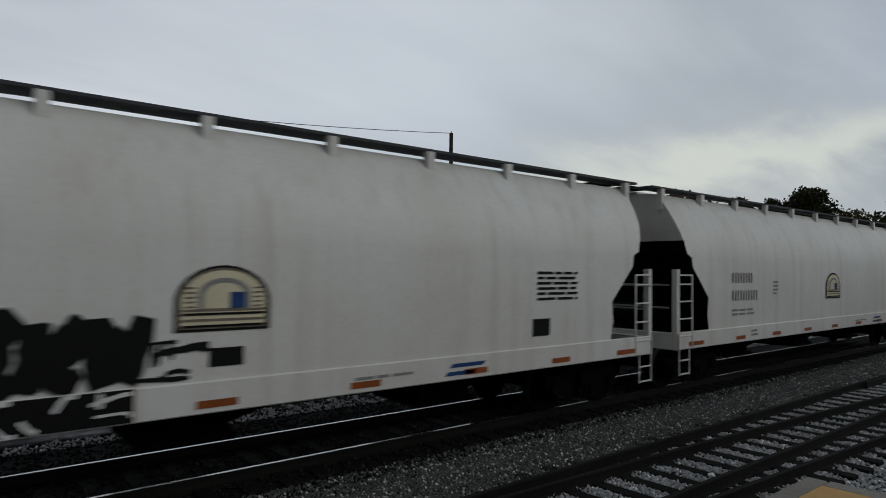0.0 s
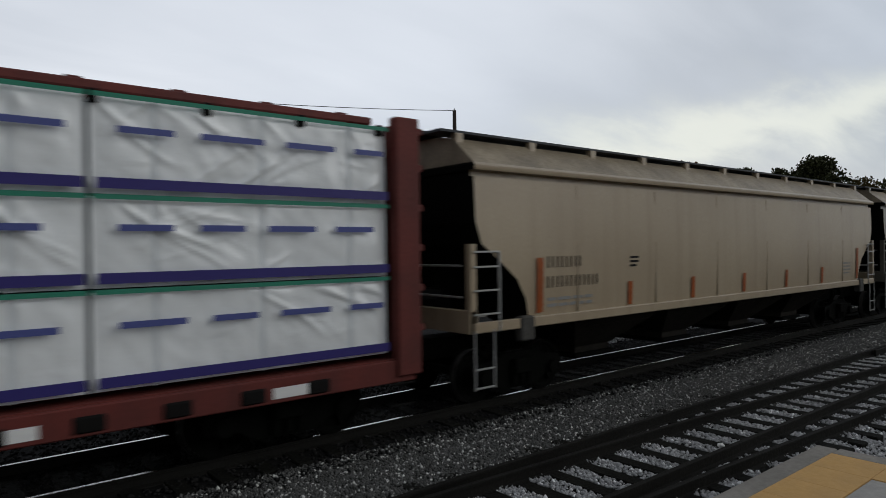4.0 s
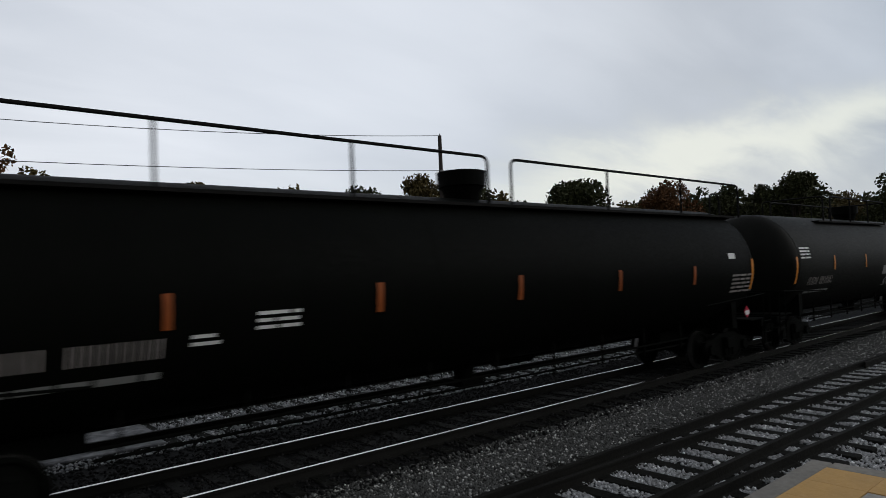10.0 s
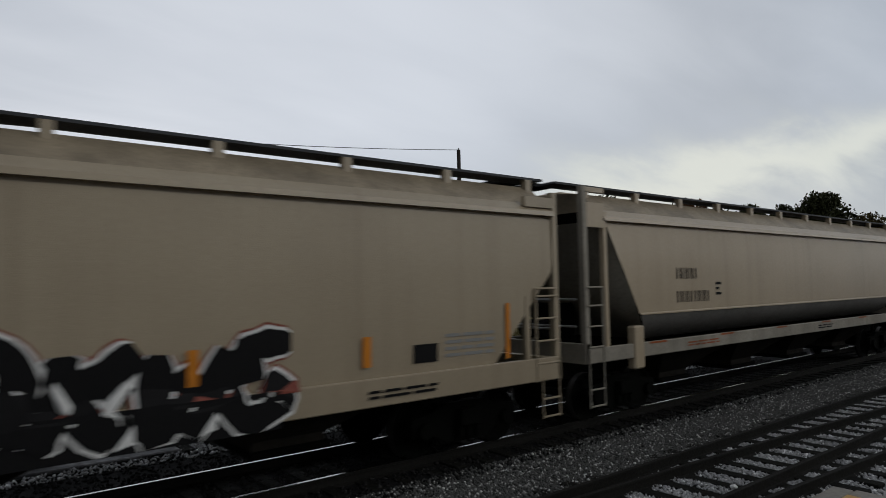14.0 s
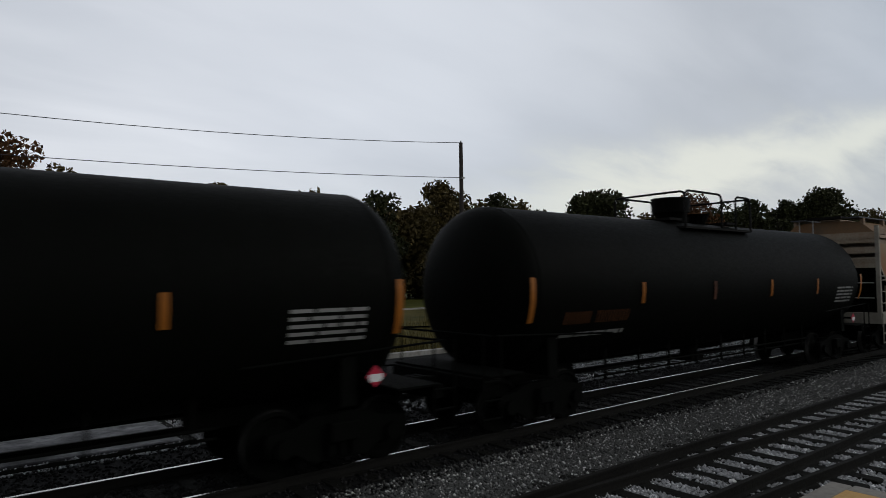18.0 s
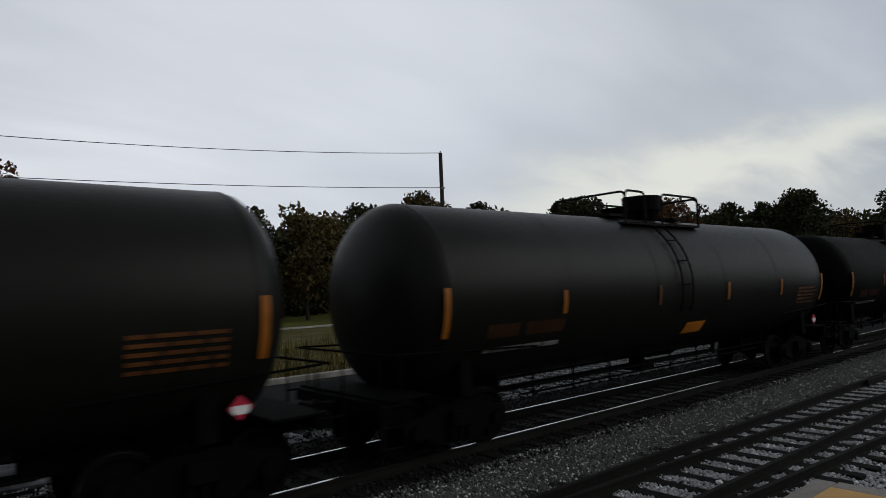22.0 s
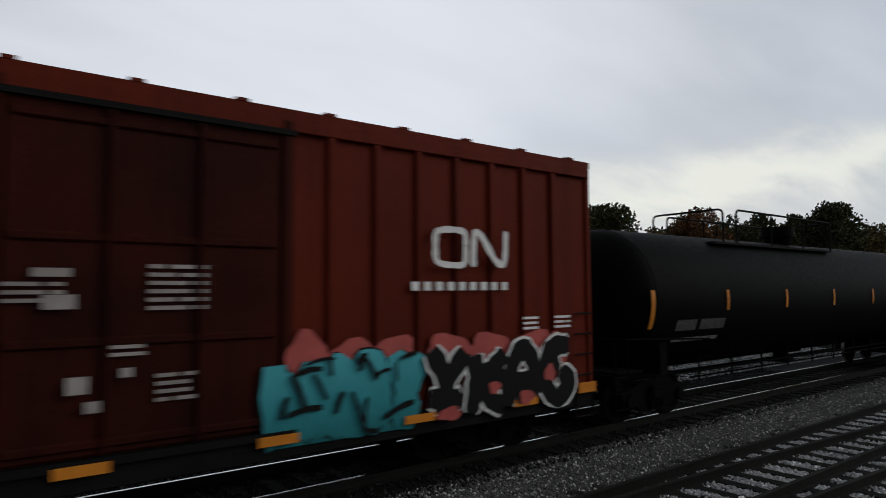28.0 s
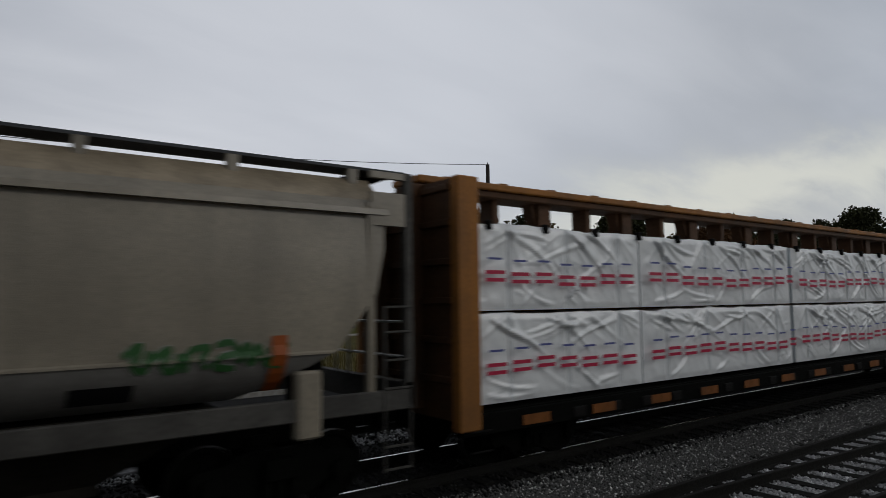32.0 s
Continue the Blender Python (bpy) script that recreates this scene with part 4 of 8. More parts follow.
def stroke_strip(pts, w, r):
    """A brush stroke of uneven width: points of its two edges."""
    line = smooth_line(pts)
    m = len(line)
    left, right = [], []
    for i, (x, z) in enumerate(line):
        xa, za = line[max(0, i - 1)]
        xb, zb = line[min(m - 1, i + 1)]
        d = math.hypot(xb - xa, zb - za) or 1e-6
        nx_, nz_ = -(zb - za) / d, (xb - xa) / d
        ww = w * 0.5 * (0.85 + 0.3 * r.random()) * (0.7 if i in (0, m - 1) else 1.0)
        left.append((x + nx_ * ww, z + nz_ * ww))
        right.append((x - nx_ * ww, z - nz_ * ww))
    return left, right


GLYPHS = [[(0, 0.2), (0.25, 1), (0.5, 0.1), (0.75, 0.9), (1.0, 0.25)], [(0.1, 0.9), (0.7, 1.0), (0.9, 0.6), (0.3, 0.45), (0.2, 0.1), (1.0, 0.0)], [(0.0, 0.0), (0.3, 0.9), (0.6, 1.0), (0.55, 0.4), (0.2, 0.3), (0.9, 0.05)], [(0.9, 0.9), (0.2, 0.7), (0.7, 0.45), (0.1, 0.2), (0.8, 0.0)], [(0.0, 1.0), (0.2, 0.2), (0.5, 0.0), (0.6, 0.7), (0.9, 1.0), (1.1, 0.3)], [(0.1, 0.0), (0.2, 0.8), (0.9, 0.95), (0.7, 0.5), (1.05, 0.1)], [(0.0, 0.6), (0.5, 1.0), (0.4, 0.3), (0.8, 0.1), (1.0, 0.8)]]


def graffiti(car, surf, x0, x1, z0, z1, letters, layers, seed, label, lean=0.15, floor=0.72):
    """Overlapping abstract brush-stroke letters; layers: (material, stroke width, offset)."""
    r = random.Random(seed)
    step = (x1 - x0) / letters
    shapes = []
    for k in range(letters):
        g = GLYPHS[r.randrange(len(GLYPHS))]
        hh = (z1 - z0) * r.uniform(0.85, 1.0)
        zb = z0 + (z1 - z0) * r.uniform(0, 0.08)
        shapes.append([(x0 + step * k + (p[0] * 0.92 + lean * p[1] + r.uniform(-0.06, 0.06)) * step, zb + p[1] * hh) for p in g])
    for n, s in enumerate(shapes):
        letter = None
        for mat, w, off in layers:
            left, right = stroke_strip(s, w * step, r)
            V = []
            for i, ((xl, zl), (xr, zr)) in enumerate(zip(left, right)):
                o = off + 0.0005 * (n % 7) + 0.00004 * i
                zl, zr = min(max(zl, floor), 4.6), min(max(zr, floor), 4.6)
                V += [(xl, surf(zl) - o, zl), (xr, surf(zr) - o, zr)]
            F = [(2 * i, 2 * i + 1, 2 * i + 3, 2 * i + 2) for i in range(len(left) - 1)]
            ob = raw("graffiti_letter" if letter is None else "fill", V, F, mat, letter or car, label if letter is None else "")
            letter = letter or ob


def wild(car, surf, x0, x1, z0, z1, n, colours, seed, label, off=0.014, slant=0.25, wide=(0.08, 0.26)):
    """A dense spray-painted piece: slanted tapering strokes of several colours laid over one another; colours: (material, share, lowest, highest) by height."""
    r = random.Random(seed)
    for k in range(n):
        mat, _, lo, hi = r.choices(colours, [c[1] for c in colours])[0]
        x = x0 + (x1 - x0) * ((k + r.random()) / n)
        h = (z1 - z0) * r.uniform(0.25, 0.6) * (hi - lo)
        zb = z0 + (z1 - z0) * lo + ((z1 - z0) * (hi - lo) - h) * r.random()
        w = r.uniform(*wide)
        pts = [(x, zb), (x + slant * r.uniform(-0.8, 1.0), zb + h * 0.5), (x + slant * r.uniform(-0.4, 1.4), zb + h)]
        if r.random() < 0.3:
            pts = [(x - 0.2, zb + r.uniform(0, 0.1)), (x + 0.15, zb + 0.06), (x + r.uniform(0.25, 0.5), zb + r.uniform(0.02, 0.2))]
        left, right = stroke_strip(pts, w, r)
        m = len(left)
        V = []
        for i, ((xl, zl), (xr, zr)) in enumerate(zip(left, right)):
            u = abs(2 * i / (m - 1) - 1) ** 2 * r.choice((0.2, 0.9))
            cx_, cz_ = (xl + xr) / 2, (zl + zr) / 2
            for a, b in ((xl, zl), (xr, zr)):
                a, b = a + (cx_ - a) * u, max(0.74, b + (cz_ - b) * u)
                V.append((a, surf(b) - off - 0.0006 * k, b))
        raw("graffiti_stroke", V, [(2 * i, 2 * i + 1, 2 * i + 3, 2 * i + 2) for i in range(m - 1)], mat, car, label)


def letter_strokes(ch):
    """Strokes of a fat spray-painted letter in a unit box."""
    if ch == "R":
        return [[(0.12, 0.0), (0.15, 0.5), (0.14, 1.0)], [(0.14, 0.93), (0.65, 0.98), (0.82, 0.74), (0.62, 0.50), (0.2, 0.5)], [(0.42, 0.5), (0.66, 0.25), (0.92, 0.0)]]
    if ch == "O":
        return [[(0.5, 0.98), (0.12, 0.78), (0.08, 0.3), (0.45, 0.02), (0.85, 0.25), (0.9, 0.72), (0.5, 0.98)]]
    if ch == "M":
        return [[(0.08, 0.0), (0.12, 1.0)], [(0.12, 0.98), (0.48, 0.4)], [(0.48, 0.4), (0.85, 0.98)], [(0.85, 1.0), (0.92, 0.0)]]
    if ch == "E":
        return [[(0.15, 0.0), (0.15, 1.0)], [(0.12, 0.95), (0.9, 0.98)], [(0.15, 0.52), (0.72, 0.55)], [(0.12, 0.05), (0.88, 0.02)]]
    if ch == "X":
        return [[(0.05, 1.0), (0.45, 0.5), (0.9, 0.0)], [(0.95, 1.02), (0.5, 0.5), (0.08, 0.0)]]
    # shapes without a reading, for paint that cannot be read
    if ch == "a":
        return [[(0.10, 0.0), (0.20, 0.6), (0.10, 1.0)], [(0.15, 0.55), (0.6, 0.72), (0.95, 1.0)], [(0.3, 0.6), (0.6, 0.2), (0.95, 0.05)], [(0.55, 0.75), (0.95, 0.45)]]
    if ch == "b":
        return [[(0.05, 0.0), (0.15, 0.7), (0.5, 1.0), (0.8, 0.7), (0.85, 0.1)], [(0.2, 0.4), (0.95, 0.45)], [(0.5, 0.0), (0.55, 0.5)]]
    if ch == "c":
        return [[(0.0, 1.0), (0.9, 0.9), (0.15, 0.5), (0.95, 0.1), (0.2, 0.0)], [(0.6, 1.1), (0.75, 0.3)]]
    if ch == "d":
        return [[(0.1, 1.0), (0.3, 0.05), (0.55, 0.7), (0.75, 0.1), (0.98, 1.0)], [(0.0, 0.2), (0.5, 0.3)]]
    if ch == "e":
        return [[(0.9, 0.95), (0.3, 0.9), (0.1, 0.4), (0.5, 0.05), (0.95, 0.3), (0.6, 0.5)], [(0.2, 1.05), (0.45, 0.5)]]
    return [[(0.45, 0.0), (0.5, 0.5), (0.1, 1.0)], [(0.5, 0.5), (0.95, 0.95)], [(0.1, 0.3), (0.9, 0.2)]]


def piece(car, surf, word, x0, x1, z0, z1, thick, layers, seed, label, lean=0.0, wave=0.0, lowest=0.72, drop=0.0):
    """Fat hand-drawn letters side by side. layers: (material, how far the coat reaches past the letter, offset, lowest, highest); drop: fall of the base line per metre."""
    r = random.Random(seed)
    step = (x1 - x0) / len(word)
    for k, ch in enumerate(word):
        w = step * r.uniform(0.86, 0.98)
        h = (z1 - z0) * (1 + wave * r.uniform(-1, 0.4))
        zb = z0 + r.uniform(-0.04, 0.05) * (z1 - z0) - drop * (x0 + step * k)
        letter = None
        for mat, grow, off, lo, hi in layers:
            V, F = [], []
            for n, pts in enumerate(letter_strokes(ch)):
                p = [(x0 + step * k + (a + lean * b) * w, zb + b * h) for a, b in pts]
                left, right = stroke_strip(p, thick + 2 * grow, random.Random(seed + 31 * k + n))
                base = len(V)
                for i, ((xl, zl), (xr, zr)) in enumerate(zip(left, right)):
                    o = off + 0.0006 * n + 0.0003 * (k % 5) + 0.00003 * i
                    for a, b in ((xl, zl), (xr, zr)):
                        b = min(max(b, lowest, z0 + lo * (z1 - z0)), z0 + hi * (z1 - z0) + grow)
                        V.append((a, surf(b) - o, b))
                F += [(base + 2 * i, base + 2 * i + 1, base + 2 * i + 3, base + 2 * i + 2) for i in range(len(left) - 1)]
            ob = raw("graffiti_letter" if letter is None else "fill", V, F, mat, letter or car, label if letter is None else "")
            letter = letter or ob


def blobs(car, surf, spots, mat, off, seed, label, name="spray_cloud"):
    """Rounded spray-painted shapes (x, z, half width, half height) with uneven rims."""
    r = random.Random(seed)
    for k, (x, z, w, h) in enumerate(spots):
        ph = r.uniform(0, 6)
        pts = []
        for i in range(18):
            a = 2 * math.pi * i / 18
            q = 1 + 0.13 * math.sin(3 * a + ph) + 0.08 * math.sin(5 * a + 2 * ph)
            pts.append((x + w * q * math.cos(a), max(0.72, z + h * q * math.sin(a))))
        o = off + 0.0004 * k
        V = [(x, surf(z) - o, z)] + [(a, surf(b) - o, b) for a, b in pts]
        raw(name, V, [(0, i, i % 18 + 1) for i in range(1, 19)], mat, car, label)


def fine_lines(car, surf, x0, x1, z0, z1, n, w, mat, off, seed, label):
    """Thin loose strokes drawn over a spray-painted piece."""
    r = random.Random(seed)
    for k in range(n):
        x, z = r.uniform(x0, x1 - 0.3), r.uniform(z0, z1)
        a = r.choice((0.0, 0.2, 1.2, 1.5, -1.1)) + r.uniform(-0.2, 0.2)
        ln = r.uniform(0.25, 0.7)
        pts = [(x, z), (x + ln * 0.5 * math.cos(a), z + ln * 0.5 * math.sin(a) + 0.03), (x + ln * math.cos(a), z + ln * math.sin(a))]
        pts = [(max(x0, min(x1, p)), max(z0, min(z1, q))) for p, q in pts]
        left, right = stroke_strip(pts, w * r.uniform(0.6, 1.4), r)
        V = []
        for (xl, zl), (xr, zr) in zip(left, right):
            for a_, b_ in ((xl, zl), (xr, zr)):
                b_ = max(0.72, b_)
                V.append((a_, surf(b_) - off - 0.0004 * k, b_))
        raw("graffiti_line", V, [(2 * i, 2 * i + 1, 2 * i + 3, 2 * i + 2) for i in range(len(left) - 1)], mat, car, label)


def rungs(parent, name, mat, p, q, places, radius=0.018):
    """Rungs of one length, from p to q, set at each place."""
    me = shared(f"rung_{radius}_{mat}_{(Vector(q) - Vector(p)).length:.3f}_{p[1] == q[1]}", lambda: rod(bmesh.new(), p, q, radius, 6), mat)
    for m in places:
        child(name, me, parent, pose(*m))


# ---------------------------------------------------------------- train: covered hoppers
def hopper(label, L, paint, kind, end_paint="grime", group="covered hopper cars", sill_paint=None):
    """kind: 'round' (bulging sides), 'flat' (straight sides with a lip), 'belly' (lower curve), 'post' (straight sides, framed ends)."""
    car = thing("covered_hopper_car", label, "hopper car", group)
    B = L / 2 - (0.42 if kind in ("post", "belly") else 0.55)
    if kind == "round":
        lv = [(1.35, B - 1.35, 1.565), (1.7, B - 1.28, 1.572), (2.1, B - 1.32, 1.578), (2.5, B - 0.92, 1.582), (2.8, B - 0.62, 1.580), (3.02, B - 0.58, 1.572), (3.1, B - 0.40, 1.568), (3.4, B - 0.30, 1.535), (3.65, B - 0.22, 1.46), (3.85, B - 0.18, 1.37), (4.05, B - 0.15, 1.26), (4.28, B - 0.12, 1.12), (4.47, B - 0.1, 0.95), (4.53, B - 0.1, 0.1)]
        sill = (0.98, 1.36)
    elif kind == "flat":
        lv = [(1.45, B - 1.30, 1.53), (1.8, B - 1.22, 1.55), (2.15, B - 1.0, 1.56), (2.45, B - 0.62, 1.565), (2.75, B - 0.2, 1.565), (3.1, B - 0.08, 1.56), (3.82, B - 0.06, 1.542), (3.83, B - 0.06, 1.542), (3.831, B - 0.06, 1.46), (3.93, B - 0.06, 1.46), (3.931, B - 0.02, 1.605), (3.95, B - 0.02, 1.615), (4.01, B - 0.02, 1.615), (4.03, B - 0.02, 1.60), (4.06, B - 0.06, 1.54), (4.50, B - 0.06, 1.04), (4.56, B - 0.06, 0.6), (4.57, B - 0.06, 0.1)]
        sill = (1.32, 1.49)
    elif kind == "belly":
        lv = [(1.50, B - 1.80, 1.02), (1.62, B - 1.74, 1.24), (1.76, B - 1.67, 1.40), (1.90, B - 1.60, 1.51), (2.02, B - 1.54, 1.555), (2.04, B - 1.53, 1.558), (2.041, B - 1.53, 1.585), (2.065, B - 1.52, 1.585), (2.085, B - 1.51, 1.56), (2.8, B - 1.16, 1.57), (3.4, B - 0.86, 1.56), (3.815, B - 0.64, 1.531), (3.825, B - 0.63, 1.531), (3.826, B - 0.63, 1.48), (3.88, B - 0.62, 1.48), (3.881, B - 0.06, 1.60), (3.96, B - 0.06, 1.58), (4.10, B - 0.06, 1.42), (4.45, B - 0.06, 1.03), (4.51, B - 0.06, 0.6), (4.52, B - 0.06, 0.1)]
        sill = (1.22, 1.50)
    else:
        lv = [(1.42, B - 1.48, 1.54), (1.9, B - 1.05, 1.555), (2.35, B - 0.62, 1.56), (2.9, B - 0.1, 1.56), (3.2, B - 0.04, 1.56), (3.815, B - 0.04, 1.541), (3.825, B - 0.04, 1.541), (3.826, B - 0.04, 1.48), (3.88, B - 0.04, 1.48), (3.881, B - 0.02, 1.61), (3.96, B - 0.02, 1.59), (4.10, B - 0.04, 1.42), (4.45, B - 0.04, 1.03), (4.51, B - 0.04, 0.6), (4.52, B - 0.04, 0.1)]
        sill = (1.05, 1.44)
    if kind == "belly":
        # the ends of the body sweep inwards towards the floor, fuller on the grey car
        sweep = (2.30, 1.85, 1.45, 1.05, 0.70, 0.48, 0.40, 0.38, 0.36) if paint == "dull_grey" else (2.30, 2.02, 1.80, 1.62, 1.42, 1.17, 0.88, 0.66, 0.56)
        lv = [(z, B - float(np.interp(z, (1.50, 1.72, 1.90, 2.10, 2.45, 2.90, 3.40, 3.88, 3.881), sweep)), y) for z, x, y in lv]
    sill_paint = sill_paint or paint
    zs, ys = [q[0] for q in lv], [q[2] for q in lv]

    def surf(z):
        return -float(np.interp(z, zs, ys))

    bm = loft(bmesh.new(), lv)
    # end sheets: body paint high up, near-black lower down
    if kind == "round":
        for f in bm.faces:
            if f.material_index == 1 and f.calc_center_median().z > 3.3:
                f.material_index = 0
    else:
        for f in bm.faces:
            if f.calc_center_median().z > 4.07:
                f.material_index = 2
            elif paint == "rust_paint" and f.material_index == 1 and f.calc_center_median().z > 2.95:
                f.material_index = 0
            # below the crease the curve's shade is a darker paint
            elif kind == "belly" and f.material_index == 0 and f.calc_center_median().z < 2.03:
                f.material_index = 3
    body = part("body", bm, (paint, end_paint, paint if kind == "round" else "rust_roof" if paint == "rust_paint" else "roof_dust", "belly_shade"), car)
    if kind == "belly" and paint != "dull_grey":
        # each end sheet bulges outwards in plan and runs down to the floor in a round curve
        heights = [1.52 + 2.355 * j / 16 for j in range(17)]
        for s in (-1, 1):
            V = []
            for z in heights:
                edge = float(np.interp(z, (1.50, 1.72, 1.90, 2.10, 2.45, 2.90, 3.40, 3.88), sweep[:8]))
                crown = float(np.interp(z, (1.50, 1.72, 1.90, 2.10, 2.45, 2.90, 3.40, 3.88), (2.26, 1.82, 1.42, 1.05, 0.66, 0.46, 0.40, 0.40)))
                half = -surf(z) - 0.012
                V += [(s * (B - edge - 0.004 + (edge - crown) * math.sqrt(1 - (k / 8 - 1) ** 2)), half * (k / 8 - 1), z) for k in range(17)]
            F = [(17 * j + k, 17 * j + k + 1, 17 * j + k + 18, 17 * j + k + 17)[::s] for j in range(16) for k in range(16)]
            # the trailing end gets a darker copy of the paint, its shade coloured in
            raw("end_sheet", V, F, paint if s > 0 else "end_dust", car, "rounded end sheet" if s > 0 else "rounded end sheet with its shade in the colour", True)
    for y in (-1.55, 1.55):
        part("side_sill", boxes((-B, B, y - 0.05, y + 0.05, *sill), bevel=0.015), sill_paint, car)
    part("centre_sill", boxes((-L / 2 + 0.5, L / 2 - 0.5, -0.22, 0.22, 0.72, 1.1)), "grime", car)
    # discharge hoppers under the floor
    nb = 4 if kind in ("flat", "belly") else 3
    span = (2 * B - 5.2) / nb
    for k in range(nb):
        cx = -B + 2.6 + span * (k + 0.5)
        bm = bmesh.new()
        rings = []
        for z, a, b in ((1.5, span * 0.5 - 0.02, 1.42), (1.15, span * 0.40, 1.22), (0.62, 0.55, 0.62), (0.5, 0.55, 0.62)):
            rings.append([bm.verts.new((cx + i * a, j * b, z)) for i, j in ((-1, -1), (1, -1), (1, 1), (-1, 1))])
        for p, q in zip(rings, rings[1:]):
            for i in range(4):
                bm.faces.new((p[i], p[(i + 1) % 4], q[(i + 1) % 4], q[i]))
        bm.faces.new(rings[-1])
        bmesh.ops.recalc_face_normals(bm, faces=bm.faces)
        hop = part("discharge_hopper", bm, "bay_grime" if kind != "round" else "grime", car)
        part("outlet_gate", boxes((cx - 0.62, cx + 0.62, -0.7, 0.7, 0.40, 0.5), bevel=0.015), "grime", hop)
    # roof walk on brackets, hatches
    inset = 0.64 if kind == "belly" else 0.15
    for s in (-1, 1):
        wk = part("running_board", boxes((-B - 0.25, B + 0.25, min(s * 0.62, s * 1.10), max(s * 0.62, s * 1.10), 4.585, 4.625)), "walk_grating", car, "grey steel grating walkway")
        nbk = int(2 * B / 1.75)
        for k in range(nbk + 1):
            x = -B + inset + (2 * B - 2 * inset) * k / nbk
            part("bracket", boxes((x - 0.07, x + 0.07, min(s * 1.0, s * 1.12), max(s * 1.0, s * 1.12), 4.22 if kind == "flat" else 4.10, 4.582)), paint, wk)
    for x in (-B + 0.025, B - 0.025):
        part("end_walk", boxes((x - 0.275, x + 0.275, -0.55, 0.55, 4.60, 4.67)), "steel_dark", car)
    hatch = shared("roof_hatch_" + paint, lambda: boxes((-0.75, 0.75, -0.33, 0.33, 4.50, 4.60), bevel=0.02), paint)
    for k in range(10):
        child("roof_hatch", hatch, car, pose((B - 0.9 - inset) * (2 * k / 9 - 1), 0, 0))
    # end frames, ladders, handrails, steps
    for s in (-1, 1):
        e = s * B
        lo = sill[0]
        for y in (-1.52, 1.52):
            part("corner_post", boxes((e - 0.06, e + 0.06, y - 0.06, y + 0.06, lo, 2.75 if kind in ("round", "flat") else 4.30 if kind == "post" else 4.50)), sill_paint, car)
        part("end_sill", boxes((e - 0.08, e + 0.08, -1.58, 1.58, lo + 0.002, lo + 0.36)), sill_paint, car)
        if kind in ("post", "belly"):
            xa = e - s * (0.72 if kind == "post" else 0.60)
            part("top_gusset", boxes((min(e, xa), max(e, xa), -1.575, -1.485, 4.02 if kind == "post" else 3.74, 4.20)), paint, car)
            if kind == "belly":
                part("top_beam", boxes((min(e, xa), max(e, xa), -1.572, -1.49, 4.40, 4.49)), paint, car)
            part("inner_post", boxes((xa - 0.05, xa + 0.05, -1.57, -1.47, lo, 4.05 if kind == "belly" else 2.5)), paint, car)
        x1 = e - s * (0.42 if kind == "belly" else 0.55)
        lmat = sill_paint if kind != "flat" else "galv"
        for y in (-1.60, 1.60):
            ld = part("ladder", rod(bmesh.new(), (x1, y, lo), (x1, y, 2.62), 0.022, 6), lmat, car, "side ladder of steel rungs")
            zs_ = [lo + 0.30]
            while zs_[-1] + 0.38 < 2.55:
                zs_.append(zs_[-1] + 0.38)
            rungs(ld, "rung", lmat, (-abs(e - x1) / 2, 0, 0), (abs(e - x1) / 2, 0, 0), [((e + x1) / 2, y, z) for z in zs_ + [2.62]])
            st_ = part("step_hanger", rod(bmesh.new(), (e, y, 0.42), (e, y, lo + 0.05), 0.016, 6), lmat, car)
            part("step_hanger", rod(bmesh.new(), (e - s * 0.42, y, 0.42), (e - s * 0.42, y, lo + 0.05), 0.016, 6), lmat, car)
            rungs(st_, "step", lmat, (-0.21, 0, 0), (0.21, 0, 0), [(e - s * 0.21, y, z) for z in (0.45, 0.75)])
        for z in (1.9, 2.4):
            part("end_rail", rod(bmesh.new(), (e + s * 0.1, -1.4, z), (e + s * 0.1, 1.4, z), 0.02, 6), "galv", car)
        for y in (0.4, 0.85):
            part("end_rail", rod(bmesh.new(), (e + s * 0.1, y, 1.4), (e + s * 0.1, y, 4.6), 0.02, 6), "galv", car)
        if kind == "post":
            for z in (2.9, 3.25, 3.6):
                part("end_stiffener", boxes((min(e - s * 0.1, e - s * 0.04), max(e - s * 0.1, e - s * 0.04), -1.46, 1.46, z, z + 0.14)), paint, car)
        else:
            part("end_stiffener", boxes((e - s * 0.9 - 0.05, e - s * 0.9 + 0.05, -0.5, 0.5, 1.2, 2.6)), "grime", car)
        bm = bmesh.new()
        rod(bm, (e - s * 0.75, 0.0, 1.75), (e - s * 0.75, 0.75, 1.75), 0.2, 12)
        part("brake_reservoir", bm, "steel_dark", car)
        if kind in ("belly", "flat"):
            xb = e - s * (1.52 if kind == "belly" else 1.2)
            part("jacking_pad", boxes((xb - 0.17, xb + 0.17, -1.63, -1.45, sill[0] - 0.22, sill[0] + (0.62 if kind == "belly" else 0.2)), bevel=0.03), paint if kind == "belly" else "sill_grime", car)
    running_gear(car, L)
    return car, surf, B, sill


def reflectors(car, surf, xs_, z0, z1, w, mat="orange", off=0.026):
    for x in xs_:
        decals("reflector", car, surf, [(x - w / 2, x + w / 2, z0, z1)], mat, off)


